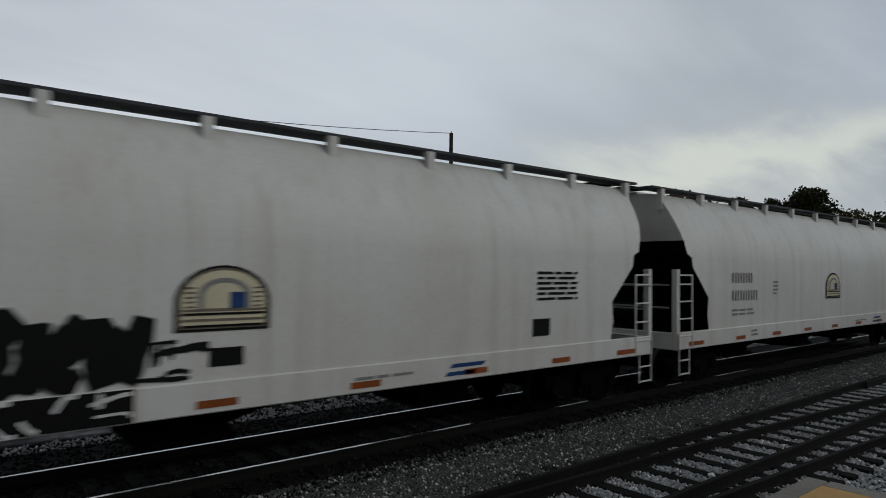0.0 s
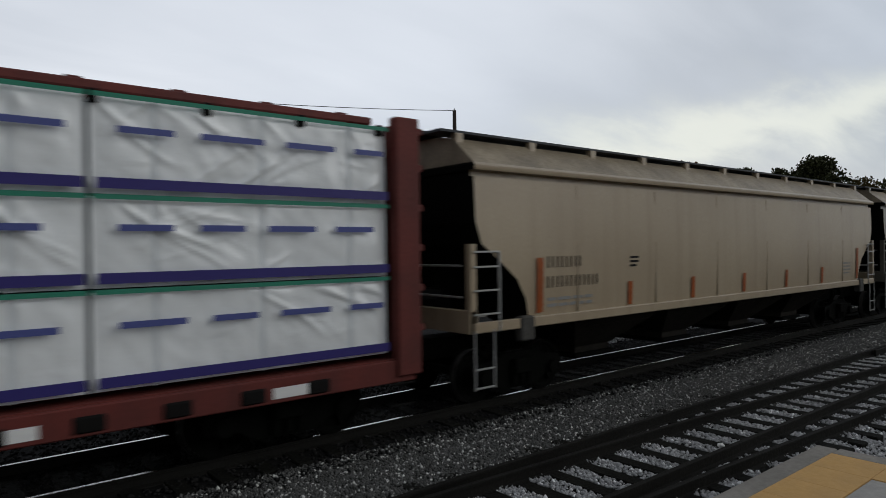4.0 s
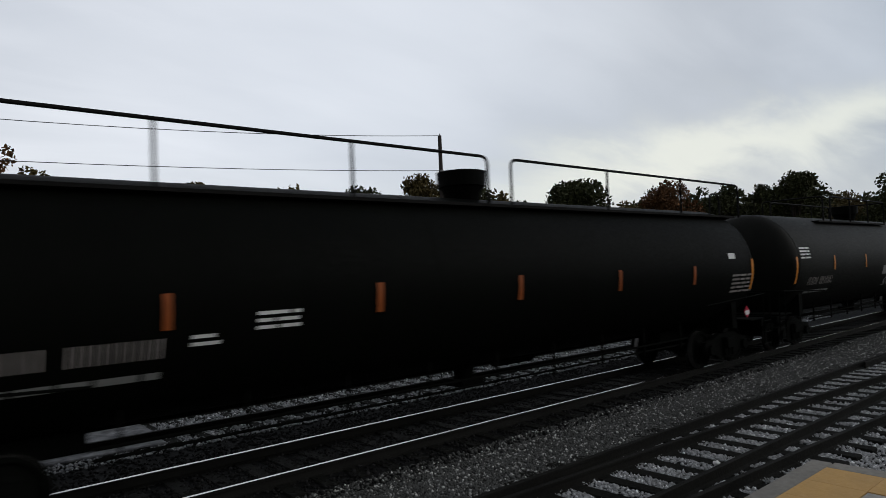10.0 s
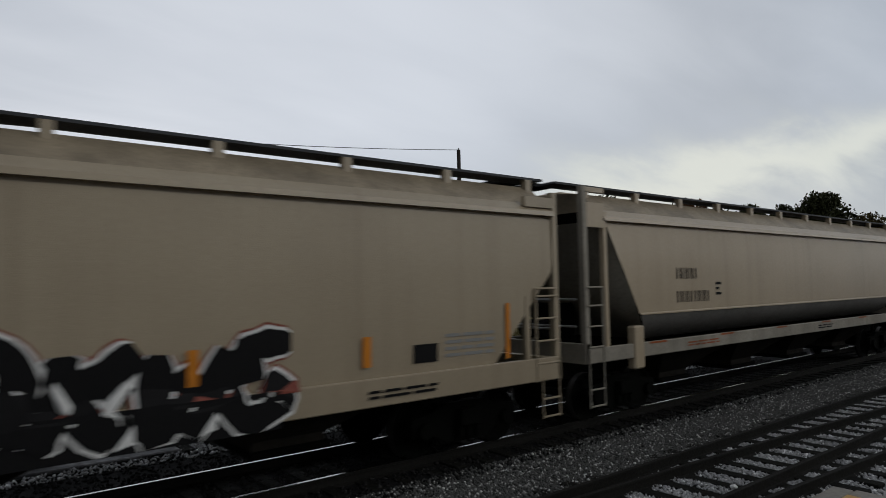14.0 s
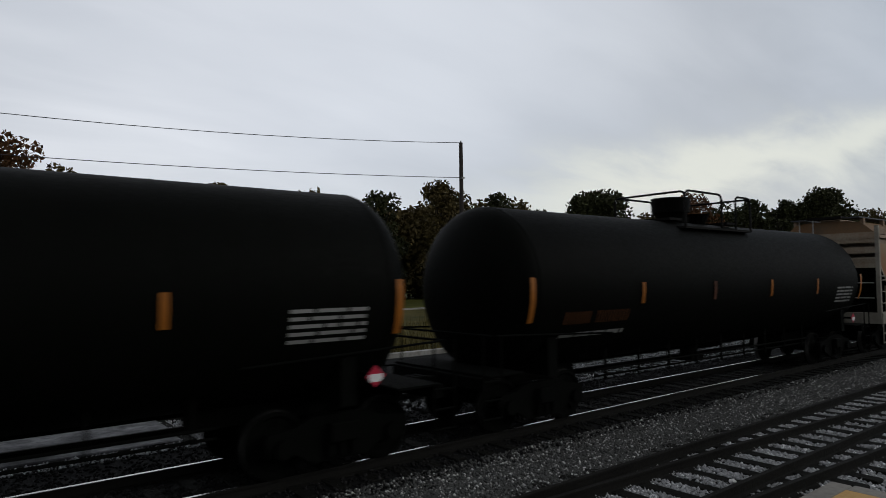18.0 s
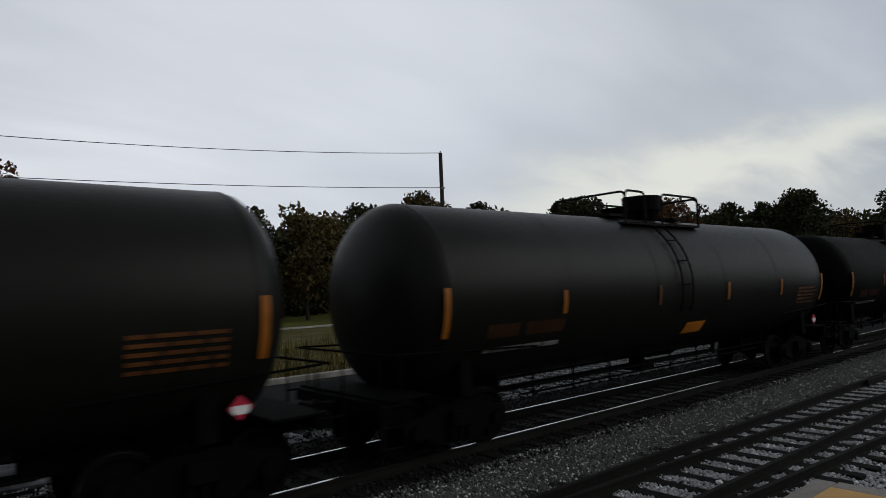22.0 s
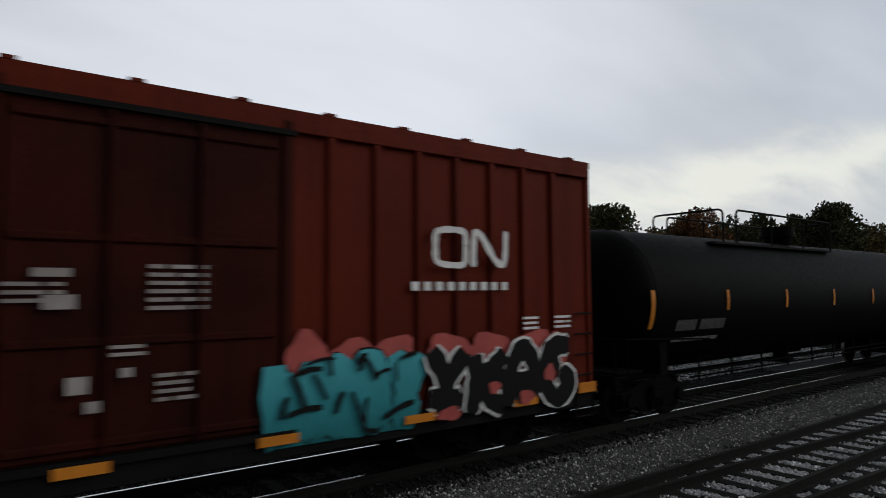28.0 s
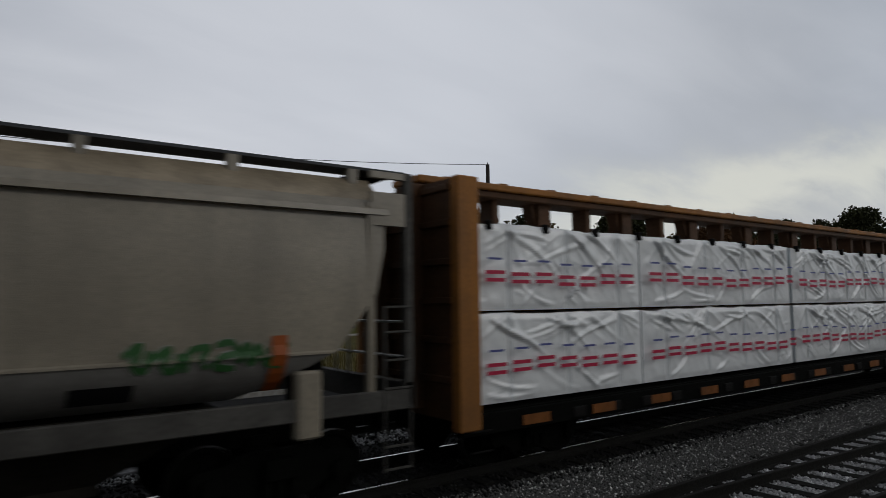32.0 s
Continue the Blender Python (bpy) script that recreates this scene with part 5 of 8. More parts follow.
# ---------------------------------------------------------------- train: tank cars
def tank_car(label, L, paint, long_walk, where_, ladder_x, group="tank cars", flip=1, stripe="orange", girth=1.56):
    car = thing("tank_car", label, "tank car", group)
    R_, cz = girth, 2.50 + 0.75 * (girth - 1.56)
    H_ = L / 2 - 0.80
    n = 72
    prof_t = []
    hd = 0.78
    for k in range(9):
        a = math.pi / 2 * k / 8
        prof_t.append((-H_ + hd - hd * math.cos(a), R_ * math.sin(a)))
    for x in np.linspace(-H_ + hd, H_ - hd, 9)[1:-1]:
        prof_t.append((float(x), R_))
    prof_t += [(-x, r) for x, r in prof_t[8::-1]]
    verts, faces = [], []
    for x, r in prof_t:
        verts += [(x, r * math.sin(2 * math.pi * k / n), cz - r * math.cos(2 * math.pi * k / n)) for k in range(n)]
    for i in range(len(prof_t) - 1):
        for k in range(n):
            a, b = i * n + k, i * n + (k + 1) % n
            faces.append((a, b, b + n, a + n))
    raw("shell", verts, faces, paint, car, smooth=True)
    for x in np.linspace(-H_ + hd, H_ - hd, 6):
        bm = bmesh.new()
        bmesh.ops.create_cone(bm, cap_ends=False, segments=n, radius1=R_ + 0.005, radius2=R_ + 0.005, depth=0.05, matrix=pose(float(x), 0, cz, 0, 90, 0))
        part("weld_band", bm, paint, car, smooth=True)

    def surf(z):
        return -math.sqrt(max(0.02, R_ ** 2 - (z - cz) ** 2))

    # stub sills, saddles, steps
    for s in (-1, 1):
        e = s * (L / 2 - 0.5)
        part("stub_sill", boxes((min(e, e - s * 3.4), max(e, e - s * 3.4), -0.25, 0.25, 0.68, 1.05), bevel=0.01), "grime", car)
        part("end_sill", boxes((e - 0.1, e + 0.1, -1.3, 1.3, 0.86, 1.055), bevel=0.01), "grime", car)
        part("end_platform", boxes((min(e, e - s * 0.8), max(e, e - s * 0.8), -1.35, 1.35, 1.06, 1.10), bevel=0.01), "grime", car)
        sx = s * (L / 2 - 2.1)
        bm = bmesh.new()
        arc = [(1.3 * math.sin(a), cz - (R_ + 0.005) * math.cos(math.asin(min(0.99, 1.3 * math.sin(a) / R_)))) for a in np.linspace(-1.45, 1.45, 13)]
        extrude_x(bm, arc + [(1.3, 0.95), (-1.3, 0.95)], sx - 0.12, sx + 0.12)
        part("saddle", bm, "grime", car)
        for y in (-1.42, 1.42):
            for xx in (e - 0.2, e + 0.2):
                sp = part("step_hanger", rod(bmesh.new(), (xx, y, 0.4), (xx, y, 1.75), 0.018, 6), "grime", car)
            rungs(sp, "step", "grime", (-0.2, 0, 0), (0.2, 0, 0), [(e, y, z) for z in (0.42, 0.72, 1.02)])
            part("handrail", rod(bmesh.new(), (e - s * 0.1, y, 1.75), (e - s * 3.2, y, 1.62), 0.018, 6), "grime", car)
        part("end_handrail", rod(bmesh.new(), (e, -1.42, 1.75), (e, 1.42, 1.75), 0.02, 6), "grime", car)
    bm = bmesh.new()
    rod(bm, (0, 0, 0.62), (0, 0, 1.1), 0.2, 14)
    box(bm, -0.28, 0.28, -0.28, 0.28, 0.55, 0.68)
    part("bottom_outlet", bm, "grime", car)
    part("brake_rod", rod(bmesh.new(), (-H_ + 2.8, 0.15, 0.86), (H_ - 2.8, 0.15, 0.86), 0.03, 6), "grime", car)
    for y, z in ((-0.92, 0.84), (-0.86, 0.70), (0.9, 0.80)):
        part("brake_pipe", rod(bmesh.new(), (-H_ + 3.0, y, z), (H_ - 3.0, y, z), 0.022, 6), "grime", car)
    hang = shared("pipe_hanger", lambda: boxes((-0.02, 0.02, -0.93, -0.89, 0.62, 1.24)), "grime")
    for k in range(9):
        child("pipe_hanger", hang, car, pose(-H_ + 3.3 + (2 * H_ - 6.6) * k / 8, 0, 0))
    part("air_reservoir", rod(bmesh.new(), (1.4, 0.6, 0.85), (2.5, 0.6, 0.85), 0.2, 12), "grime", car)
    # platform, railings, manway bowl
    # long_walk: 0 short dome platform, 1 platform reaching back, 2 narrow rails over the whole top, 3 wide rails over the whole top
    top = cz + R_
    rr = 4.71
    w0, w1 = {0: (-1.6, 1.58), 1: (-5.3, 1.45), 2: (-1.9, 1.6), 3: (-H_ + 0.9, H_ - 0.35)}[long_walk]
    bowl = flip * (0.6 if long_walk == 0 else 0.30 if long_walk == 2 else 0.15)
    for s in (-1, 1):
        part("walkway", boxes((w0, w1, min(s * 0.55, s * 1.0), max(s * 0.55, s * 1.0), top - 0.24, top - 0.19)), "steel_dark", car, "dark steel top platform")
    if long_walk == 0:
        for x in (w0, w1 - 0.5):
            part("cross_step", boxes((x, x + 0.5, -0.6, 0.6, top - 0.02, top + 0.04)), "steel_dark", car)
    rails = {0: [(-1.58, -0.8), (-0.1, 1.56)], 1: [(-4.2, 1.45)], 2: [(-1.85, -0.7), (0.0, 1.55)], 3: [(-H_ + 0.9, -0.1), (0.5, H_ - 0.08)]}[long_walk]
    rails = [(min(flip * a, flip * b), max(flip * a, flip * b)) for a, b in rails]
    rail_mat = "tank_blue" if long_walk == 2 else "steel_dark"
    for y in (-0.98,) if long_walk == 3 else (-0.98, 0.98):
        for a, b in rails:
            bm = pipe(bmesh.new(), rounded([(a, y, top - 0.22), (a, y, rr), (b, y, rr), (b, y, top - 0.22)], 0.16, 4), 0.028, 6)
            rl = part("railing", bm, rail_mat, car, "pipe handrail round the top platform", True)
            nn = max(1, int((b - a) / (2.3 if long_walk == 3 else 1.7)))
            for k in range(1, nn):
                part("stanchion", rod(bmesh.new(), (a + (b - a) * k / nn, y, top - 0.22), (a + (b - a) * k / nn, y, rr), 0.026, 6), rail_mat, rl)
    if long_walk == 3:
        for x in (H_ - 0.95, -H_ + 0.6):
            part("ladder_hoop", pipe(bmesh.new(), rounded([(x, -0.62, top - 0.22), (x, -0.62, rr - 0.22), (x + 0.52, -0.62, rr - 0.22), (x + 0.52, -0.62, top - 0.22)], 0.2, 5), 0.026, 6), "steel_dark", car, "", True)
    if long_walk == 2:
        for y in (-0.5,):
            for a, b in ((-9.55, -2.0), (1.75, H_ - 1.4)):
                rl = part("railing", pipe(bmesh.new(), rounded([(a, y, top - 0.1), (a, y, 4.46), (b, y, 4.46), (b, y, top - 0.1)], 0.16, 4), 0.024, 6), "tank_blue", car, "long thin handrail along the top", True)
                for k in range(1, 4):
                    part("stanchion", rod(bmesh.new(), (a + (b - a) * k / 4, y, top - 0.1), (a + (b - a) * k / 4, y, 4.46), 0.03, 6), "galv", rl)
    ends_ = {0: (-1.58, 1.56), 1: (-4.85, 1.45), 2: (-1.85, 1.55), 3: ()}[long_walk]
    for x in ends_:
        part("cross_rail", pipe(bmesh.new(), rounded([(x, -0.98, top - 0.22), (x, -0.98, rr - 0.02), (x, 0.98, rr - 0.02), (x, 0.98, top - 0.22)], 0.14, 4), 0.027, 6), rail_mat, car, "", True)
    bm = bmesh.new()
    for r0, z0, r1, z1 in ((0.30, top - 0.1, 0.42, top + 0.24), (0.47, top + 0.24, 0.48, top + (0.60 if long_walk == 0 else 0.52))) if long_walk != 2 else ((0.30, top - 0.1, 0.44, top + 0.22), (0.50, top + 0.22, 0.51, top + 0.50)):
        bmesh.ops.create_cone(bm, cap_ends=True, segments=24, radius1=r0, radius2=r1, depth=z1 - z0, matrix=pose(bowl, 0, (z0 + z1) / 2))
    part("manway", bm, paint if paint == "tank_blue" else "tank_black", car, "round manway bowl on top of the tank")
    for x, w, hz in ((bowl - flip * 1.15, 0.36, 0.28), (bowl - flip * 0.62, 0.14, 0.2)):
        bm = bmesh.new()
        bmesh.ops.create_cone(bm, cap_ends=True, segments=14, radius1=w * 0.7, radius2=w, depth=hz, matrix=pose(x, 0, top + hz / 2 - 0.03))
        if long_walk == 0:
            part("valve_fitting", bm, "tank_black", car)
        else:
            bm.free()
    # ladder up the side, below the dome platform
    if ladder_x is not None:
        lx = ladder_x
        for x in (lx - 0.22, lx + 0.22):
            pts = [(x, -(R_ + 0.07) * math.cos(a), cz + (R_ + 0.07) * math.sin(a)) for a in np.linspace(-0.35, 1.0, 10)]
            ld = part("ladder_stile", pipe(bmesh.new(), pts, 0.022, 6), "tank_black", car, "", True)
        rungs(ld, "rung", "tank_black", (-0.22, 0, 0), (0.22, 0, 0), [(lx, -(R_ + 0.07) * math.cos(a), cz + (R_ + 0.07) * math.sin(a)) for a in np.linspace(-0.3, 0.95, 5)], 0.016)
    for k, x in enumerate(where_):
        big = k in (0, len(where_) - 1)
        reflectors(car, surf, (x,), 1.92 if big else 2.25 if long_walk == 1 else 2.16, 2.70 if big else 2.70 if long_walk == 1 else 2.58, 0.115 if big else 0.095, ("dull_refl" if k == 2 else "worn_amber") if not long_walk else "orange" if big else stripe)
    # hazard placard over the leading truck: a white diamond with a red upper half in a bracket
    x, zp = L / 2 - 1.78, 1.35
    plc = part("placard", boxes((x - 0.03, x + 0.03, -1.47, -1.0, zp - 0.03, zp + 0.03)), "grime", car, "red and white diamond hazard placard")
    V = [(x, -1.48, zp + 0.155), (x + 0.155, -1.48, zp), (x, -1.48, zp - 0.155), (x - 0.155, -1.48, zp), (x, -1.47, zp + 0.155), (x + 0.155, -1.47, zp), (x, -1.47, zp - 0.155), (x - 0.155, -1.47, zp)]
    raw("placard_plate", V, [(0, 3, 2, 1), (0, 1, 5, 4), (1, 2, 6, 5), (2, 3, 7, 6), (3, 0, 4, 7)], "placard_red", plc)
    raw("placard_band", [(x - 0.11, -1.485, zp - 0.04), (x - 0.07, -1.485, zp - 0.08), (x + 0.07, -1.485, zp - 0.08), (x + 0.11, -1.485, zp - 0.04), (x + 0.11, -1.485, zp + 0.03), (x - 0.11, -1.485, zp + 0.03)], [(0, 1, 2, 3, 4, 5)], "white_mark", plc)
    running_gear(car, L)
    return car, surf, H_


# ---------------------------------------------------------------- train: box cars
def box_car(label, L, paint, top, ribs, door, louvred, end_paint):
    car = thing("box_car", label, "box car", "box cars")
    B = L / 2 - 0.55
    W = 1.50
    bot = 0.95
    up = 0.11 if louvred else 0.015
    part("body", boxes((-B, B, -W, W, bot, top - 0.12)), paint, car)
    bm = bmesh.new()
    extrude_x(bm, [(-W - 0.07, top - 0.16), (-W - 0.07, top - 0.05), (-0.9, top - 0.05 + up), (0, top - 0.05 + 1.5 * up), (0.9, top - 0.05 + up), (W + 0.07, top - 0.05), (W + 0.07, top - 0.16)], -B - 0.03, B + 0.03)
    part("roof", bm, paint, car)
    nseam = 13
    for k in range(nseam):
        bm = bmesh.new()
        x = -B + 0.5 + (2 * B - 1) * k / (nseam - 1)
        extrude_x(bm, [(-W - 0.08, top - 0.05), (-W - 0.075, top - 0.01), (-0.9, top - 0.015 + up), (0, top - 0.015 + 1.5 * up), (0.9, top - 0.015 + up), (W + 0.075, top - 0.01), (W + 0.08, top - 0.05), (0.9, top - 0.06 + up), (-0.9, top - 0.06 + up)], x - 0.08, x + 0.08)
        part("roof_seam", bm, paint if not louvred else "galv", car)
    d0, d1 = door
    for x in ribs:
        part("side_post", boxes((x - 0.055, x + 0.055, -W - 0.075, -W + 0.01, bot, top - 0.16), bevel=0.02), paint, car)
        part("side_post", boxes((x - 0.055, x + 0.055, W - 0.01, W + 0.075, bot, top - 0.16), bevel=0.02), paint, car)
    for dims_ in ((-B, B, -W - 0.09, -W + 0.02, bot - 0.28, bot + 0.06), (-B, B, W - 0.02, W + 0.09, bot - 0.28, bot + 0.06)):
        part("side_sill", boxes(dims_, bevel=0.015), "steel_dark", car)
    for dims_ in ((-B, B, -W - 0.085, -W + 0.01, top - 0.34, top - 0.14), (-B, B, W - 0.01, W + 0.085, top - 0.34, top - 0.14)):
        part("top_chord", boxes(dims_, bevel=0.01), paint, car)
    door_paint = paint if louvred else "door_red"
    dr = part("door", boxes((d0, d1, -W - 0.06, -W + 0.02, bot + 0.08, top - 0.36), bevel=0.015), door_paint, car)
    if louvred:
        nl = 16
        for k in range(nl):
            z = bot + 0.2 + (top - bot - 0.75) * k / (nl - 1)
            part("door_rib", boxes((d0 + 0.08, d1 - 0.08, -W - 0.115, -W - 0.05, z - 0.04, z + 0.04), bevel=0.025), paint, dr)
    else:
        for z in (bot + 0.2, bot + 1.25, bot + 2.35, top - 0.55):
            part("door_rib", boxes((d0 + 0.05, d1 - 0.05, -W - 0.10, -W - 0.05, z - 0.05, z + 0.05), bevel=0.02), door_paint, dr)
        for x in (d0 + (d1 - d0) * 0.33, d0 + (d1 - d0) * 0.66):
            part("lock_rod", rod(bmesh.new(), (x, -W - 0.11, bot + 0.1), (x, -W - 0.11, top - 0.42), 0.03, 8), door_paint, dr)
    for x in (d0 - 0.09, d1 + 0.09):
        part("door_post", boxes((x - 0.07, x + 0.07, -W - 0.10, -W + 0.01, bot - 0.02, top - 0.2), bevel=0.02), door_paint, car)
    for dims_ in ((d0 - 1.6 if louvred else d0 - 0.2, d1 + 0.2, -W - 0.16, -W - 0.05, bot - 0.02, bot + 0.06), (d0 - 1.6 if louvred else d0 - 0.2, d1 + 0.2, -W - 0.13, -W - 0.05, top - 0.40, top - 0.33)):
        part("door_track", boxes(dims_), "steel_dark", car)
    for s in (-1, 1):
        e = s * B
        n = 9
        for k in range(n):
            z = bot + 0.2 + (top - bot - 0.9) * k / (n - 1)
            bm = bmesh.new()
            bmesh.ops.create_cone(bm, cap_ends=True, segments=10, radius1=0.11, radius2=0.11, depth=2 * W - 0.3, matrix=Matrix.Translation((e, 0, z)) @ pose(0, 0, 0, 90, 0, 0) @ Matrix.Diagonal((0.7, 1, 1, 1)))
            part("end_corrugation", bm, end_paint, car, smooth=True)
        for y in (-W - 0.05, W - 0.08):
            part("corner_post", boxes((e - 0.07, e + 0.05, y, y + 0.13, bot - 0.2, top - 0.14), bevel=0.02), paint, car)
        y = -W - 0.10
        sp = part("step_hanger", rod(bmesh.new(), (e - s * 0.5, y, 0.45), (e - s * 0.5, y, bot + 0.05), 0.02, 6), "steel_dark", car)
        part("step_hanger", rod(bmesh.new(), (e - s * 0.05, y, 0.45), (e - s * 0.05, y, bot + 0.05), 0.02, 6), "steel_dark", car)
        rungs(sp, "grab_iron", "steel_dark", (-0.225, 0, 0), (0.225, 0, 0), [(e - s * 0.275, y, 0.5 + 0.36 * k) for k in range(6)], 0.016)
    part("centre_sill", boxes((-L / 2 + 0.5, L / 2 - 0.5, -0.25, 0.25, 0.7, 1.0)), "grime", car)
    running_gear(car, L, 2.6)
    return car, (lambda z: -W), B, bot


# ---------------------------------------------------------------- train: centre-beam lumber flats
def bundle_bm(x0, x1, y0, y1, z0, z1, seed, loose=1.0, cell=0.032):
    """A wrapped stack: a box with soft, slightly sagging faces and diagonal folds pulled from its corners and straps."""
    bm = bmesh.new()
    r = np.random.RandomState(int(seed * 10))
    w_, h_ = x1 - x0, z1 - z0
    nx, nz = max(3, int(w_ / cell)), max(3, int(h_ / cell))
    xg, zg = np.meshgrid(np.linspace(x0, x1, nx + 1), np.linspace(z0, z1, nz + 1), indexing="ij")
    fold = np.zeros_like(xg)

    def crease(ax, az_, an, ln, amp, wid=0.032):
        ux, uz = math.cos(an), math.sin(an)
        al = np.clip((xg - ax) * ux + (zg - az_) * uz, 0, ln)
        bend = 0.06 * np.sin(al * 3 + ax)
        side = (xg - ax) * -uz + (zg - az_) * ux + bend
        d = np.hypot(side, (xg - ax) * ux + (zg - az_) * uz - al)
        return amp * np.exp(-(d / wid) ** 2) * (0.5 + side / wid) * np.sin(np.pi * np.clip(0.12 + 0.88 * al / ln, 0, 1)) ** 0.7

    for _ in range(int(w_ * 3.2 * loose)):
        # a fan of folds pulled down from a strap corner, or up from the lower edge
        top_ = r.rand() < 0.65
        ax, az_ = x0 + w_ * r.rand(), (z1 - 0.03) if top_ else z0 + 0.05
        a0 = r.uniform(0.15, 0.7) * (-1 if top_ else 1)
        if r.rand() < 0.25:
            a0 = math.pi - a0
        for q in range(r.randint(2, 5)):
            fold += crease(ax + 0.05 * q, az_ - 0.05 * q * (1 if top_ else -1), a0 + r.uniform(-0.12, 0.12), r.uniform(0.5, 1.5), r.uniform(0.5, 1.3))
    for _ in range(int(w_ * 2.5)):
        fold += crease(x0 + w_ * r.rand(), z0 + h_ * r.rand(), r.uniform(-0.6, 0.4), r.uniform(0.2, 0.6), r.uniform(0.2, 0.5), 0.03)
    nst = max(1, int(w_ / 1.22))
    for k in range(nst):
        sx = x0 + w_ * (k + 0.5) / nst
        fold -= 0.9 * np.exp(-((xg - sx) / 0.035) ** 2)
        for sgn in (-1, 1):
            for q in range(2):
                ang = r.uniform(0.5, 1.3)
                dd = (xg - sx) * sgn - (z1 - zg) / math.tan(ang)
                fold += r.uniform(0.2, 0.7) * np.exp(-(dd / 0.06) ** 2) * np.clip(1 - (z1 - zg) / (0.6 * h_), 0, 1) * ((xg - sx) * sgn > 0)
    g = {}
    for i in range(nx + 1):
        sag = 0.035 * noise.noise(Vector((x0 + w_ * i / nx * 1.0, seed * 1.3, 4.0))) + 0.02 * noise.noise(Vector(((x0 + w_ * i / nx) * 4.0, seed, 2.0)))
        for k in range(nz + 1):
            x, z = float(xg[i, k]), float(zg[i, k])
            e = min(1.0, 20 * min(i / nx, 1 - i / nx), 14 * min(k / nz, 1 - k / nz))
            w = noise.noise(Vector((x * 1.7 + seed, z * 2.4, seed * 0.37))) + 0.5 * noise.noise(Vector((x * 5.1 + z * 4.0, z * 3.1 - x * 2.0, seed)))
            g[i, k] = bm.verts.new((x, y0 + 0.014 - 0.022 * e - 0.020 * w * e - 0.042 * loose * float(fold[i, k]) * e, z + (sag * loose if k == nz else 0.0)))
    back = {}
    for i in range(nx + 1):
        for k in (0, nz):
            back[i, k] = bm.verts.new((g[i, k].co.x, y1, g[i, k].co.z))
    for i in range(nx):
        for k in range(nz):
            bm.faces.new((g[i, k], g[i + 1, k], g[i + 1, k + 1], g[i, k + 1])).smooth = True
        bm.faces.new((g[i, nz], g[i + 1, nz], back[i + 1, nz], back[i, nz]))
    for i, fl in ((0, False), (nx, True)):
        col = [g[i, k] for k in range(nz + 1)]
        ring = col + [back[i, nz], back[i, 0]]
        f = bm.faces.new(ring if fl else ring[::-1])
        f.material_index = 1
    return bm


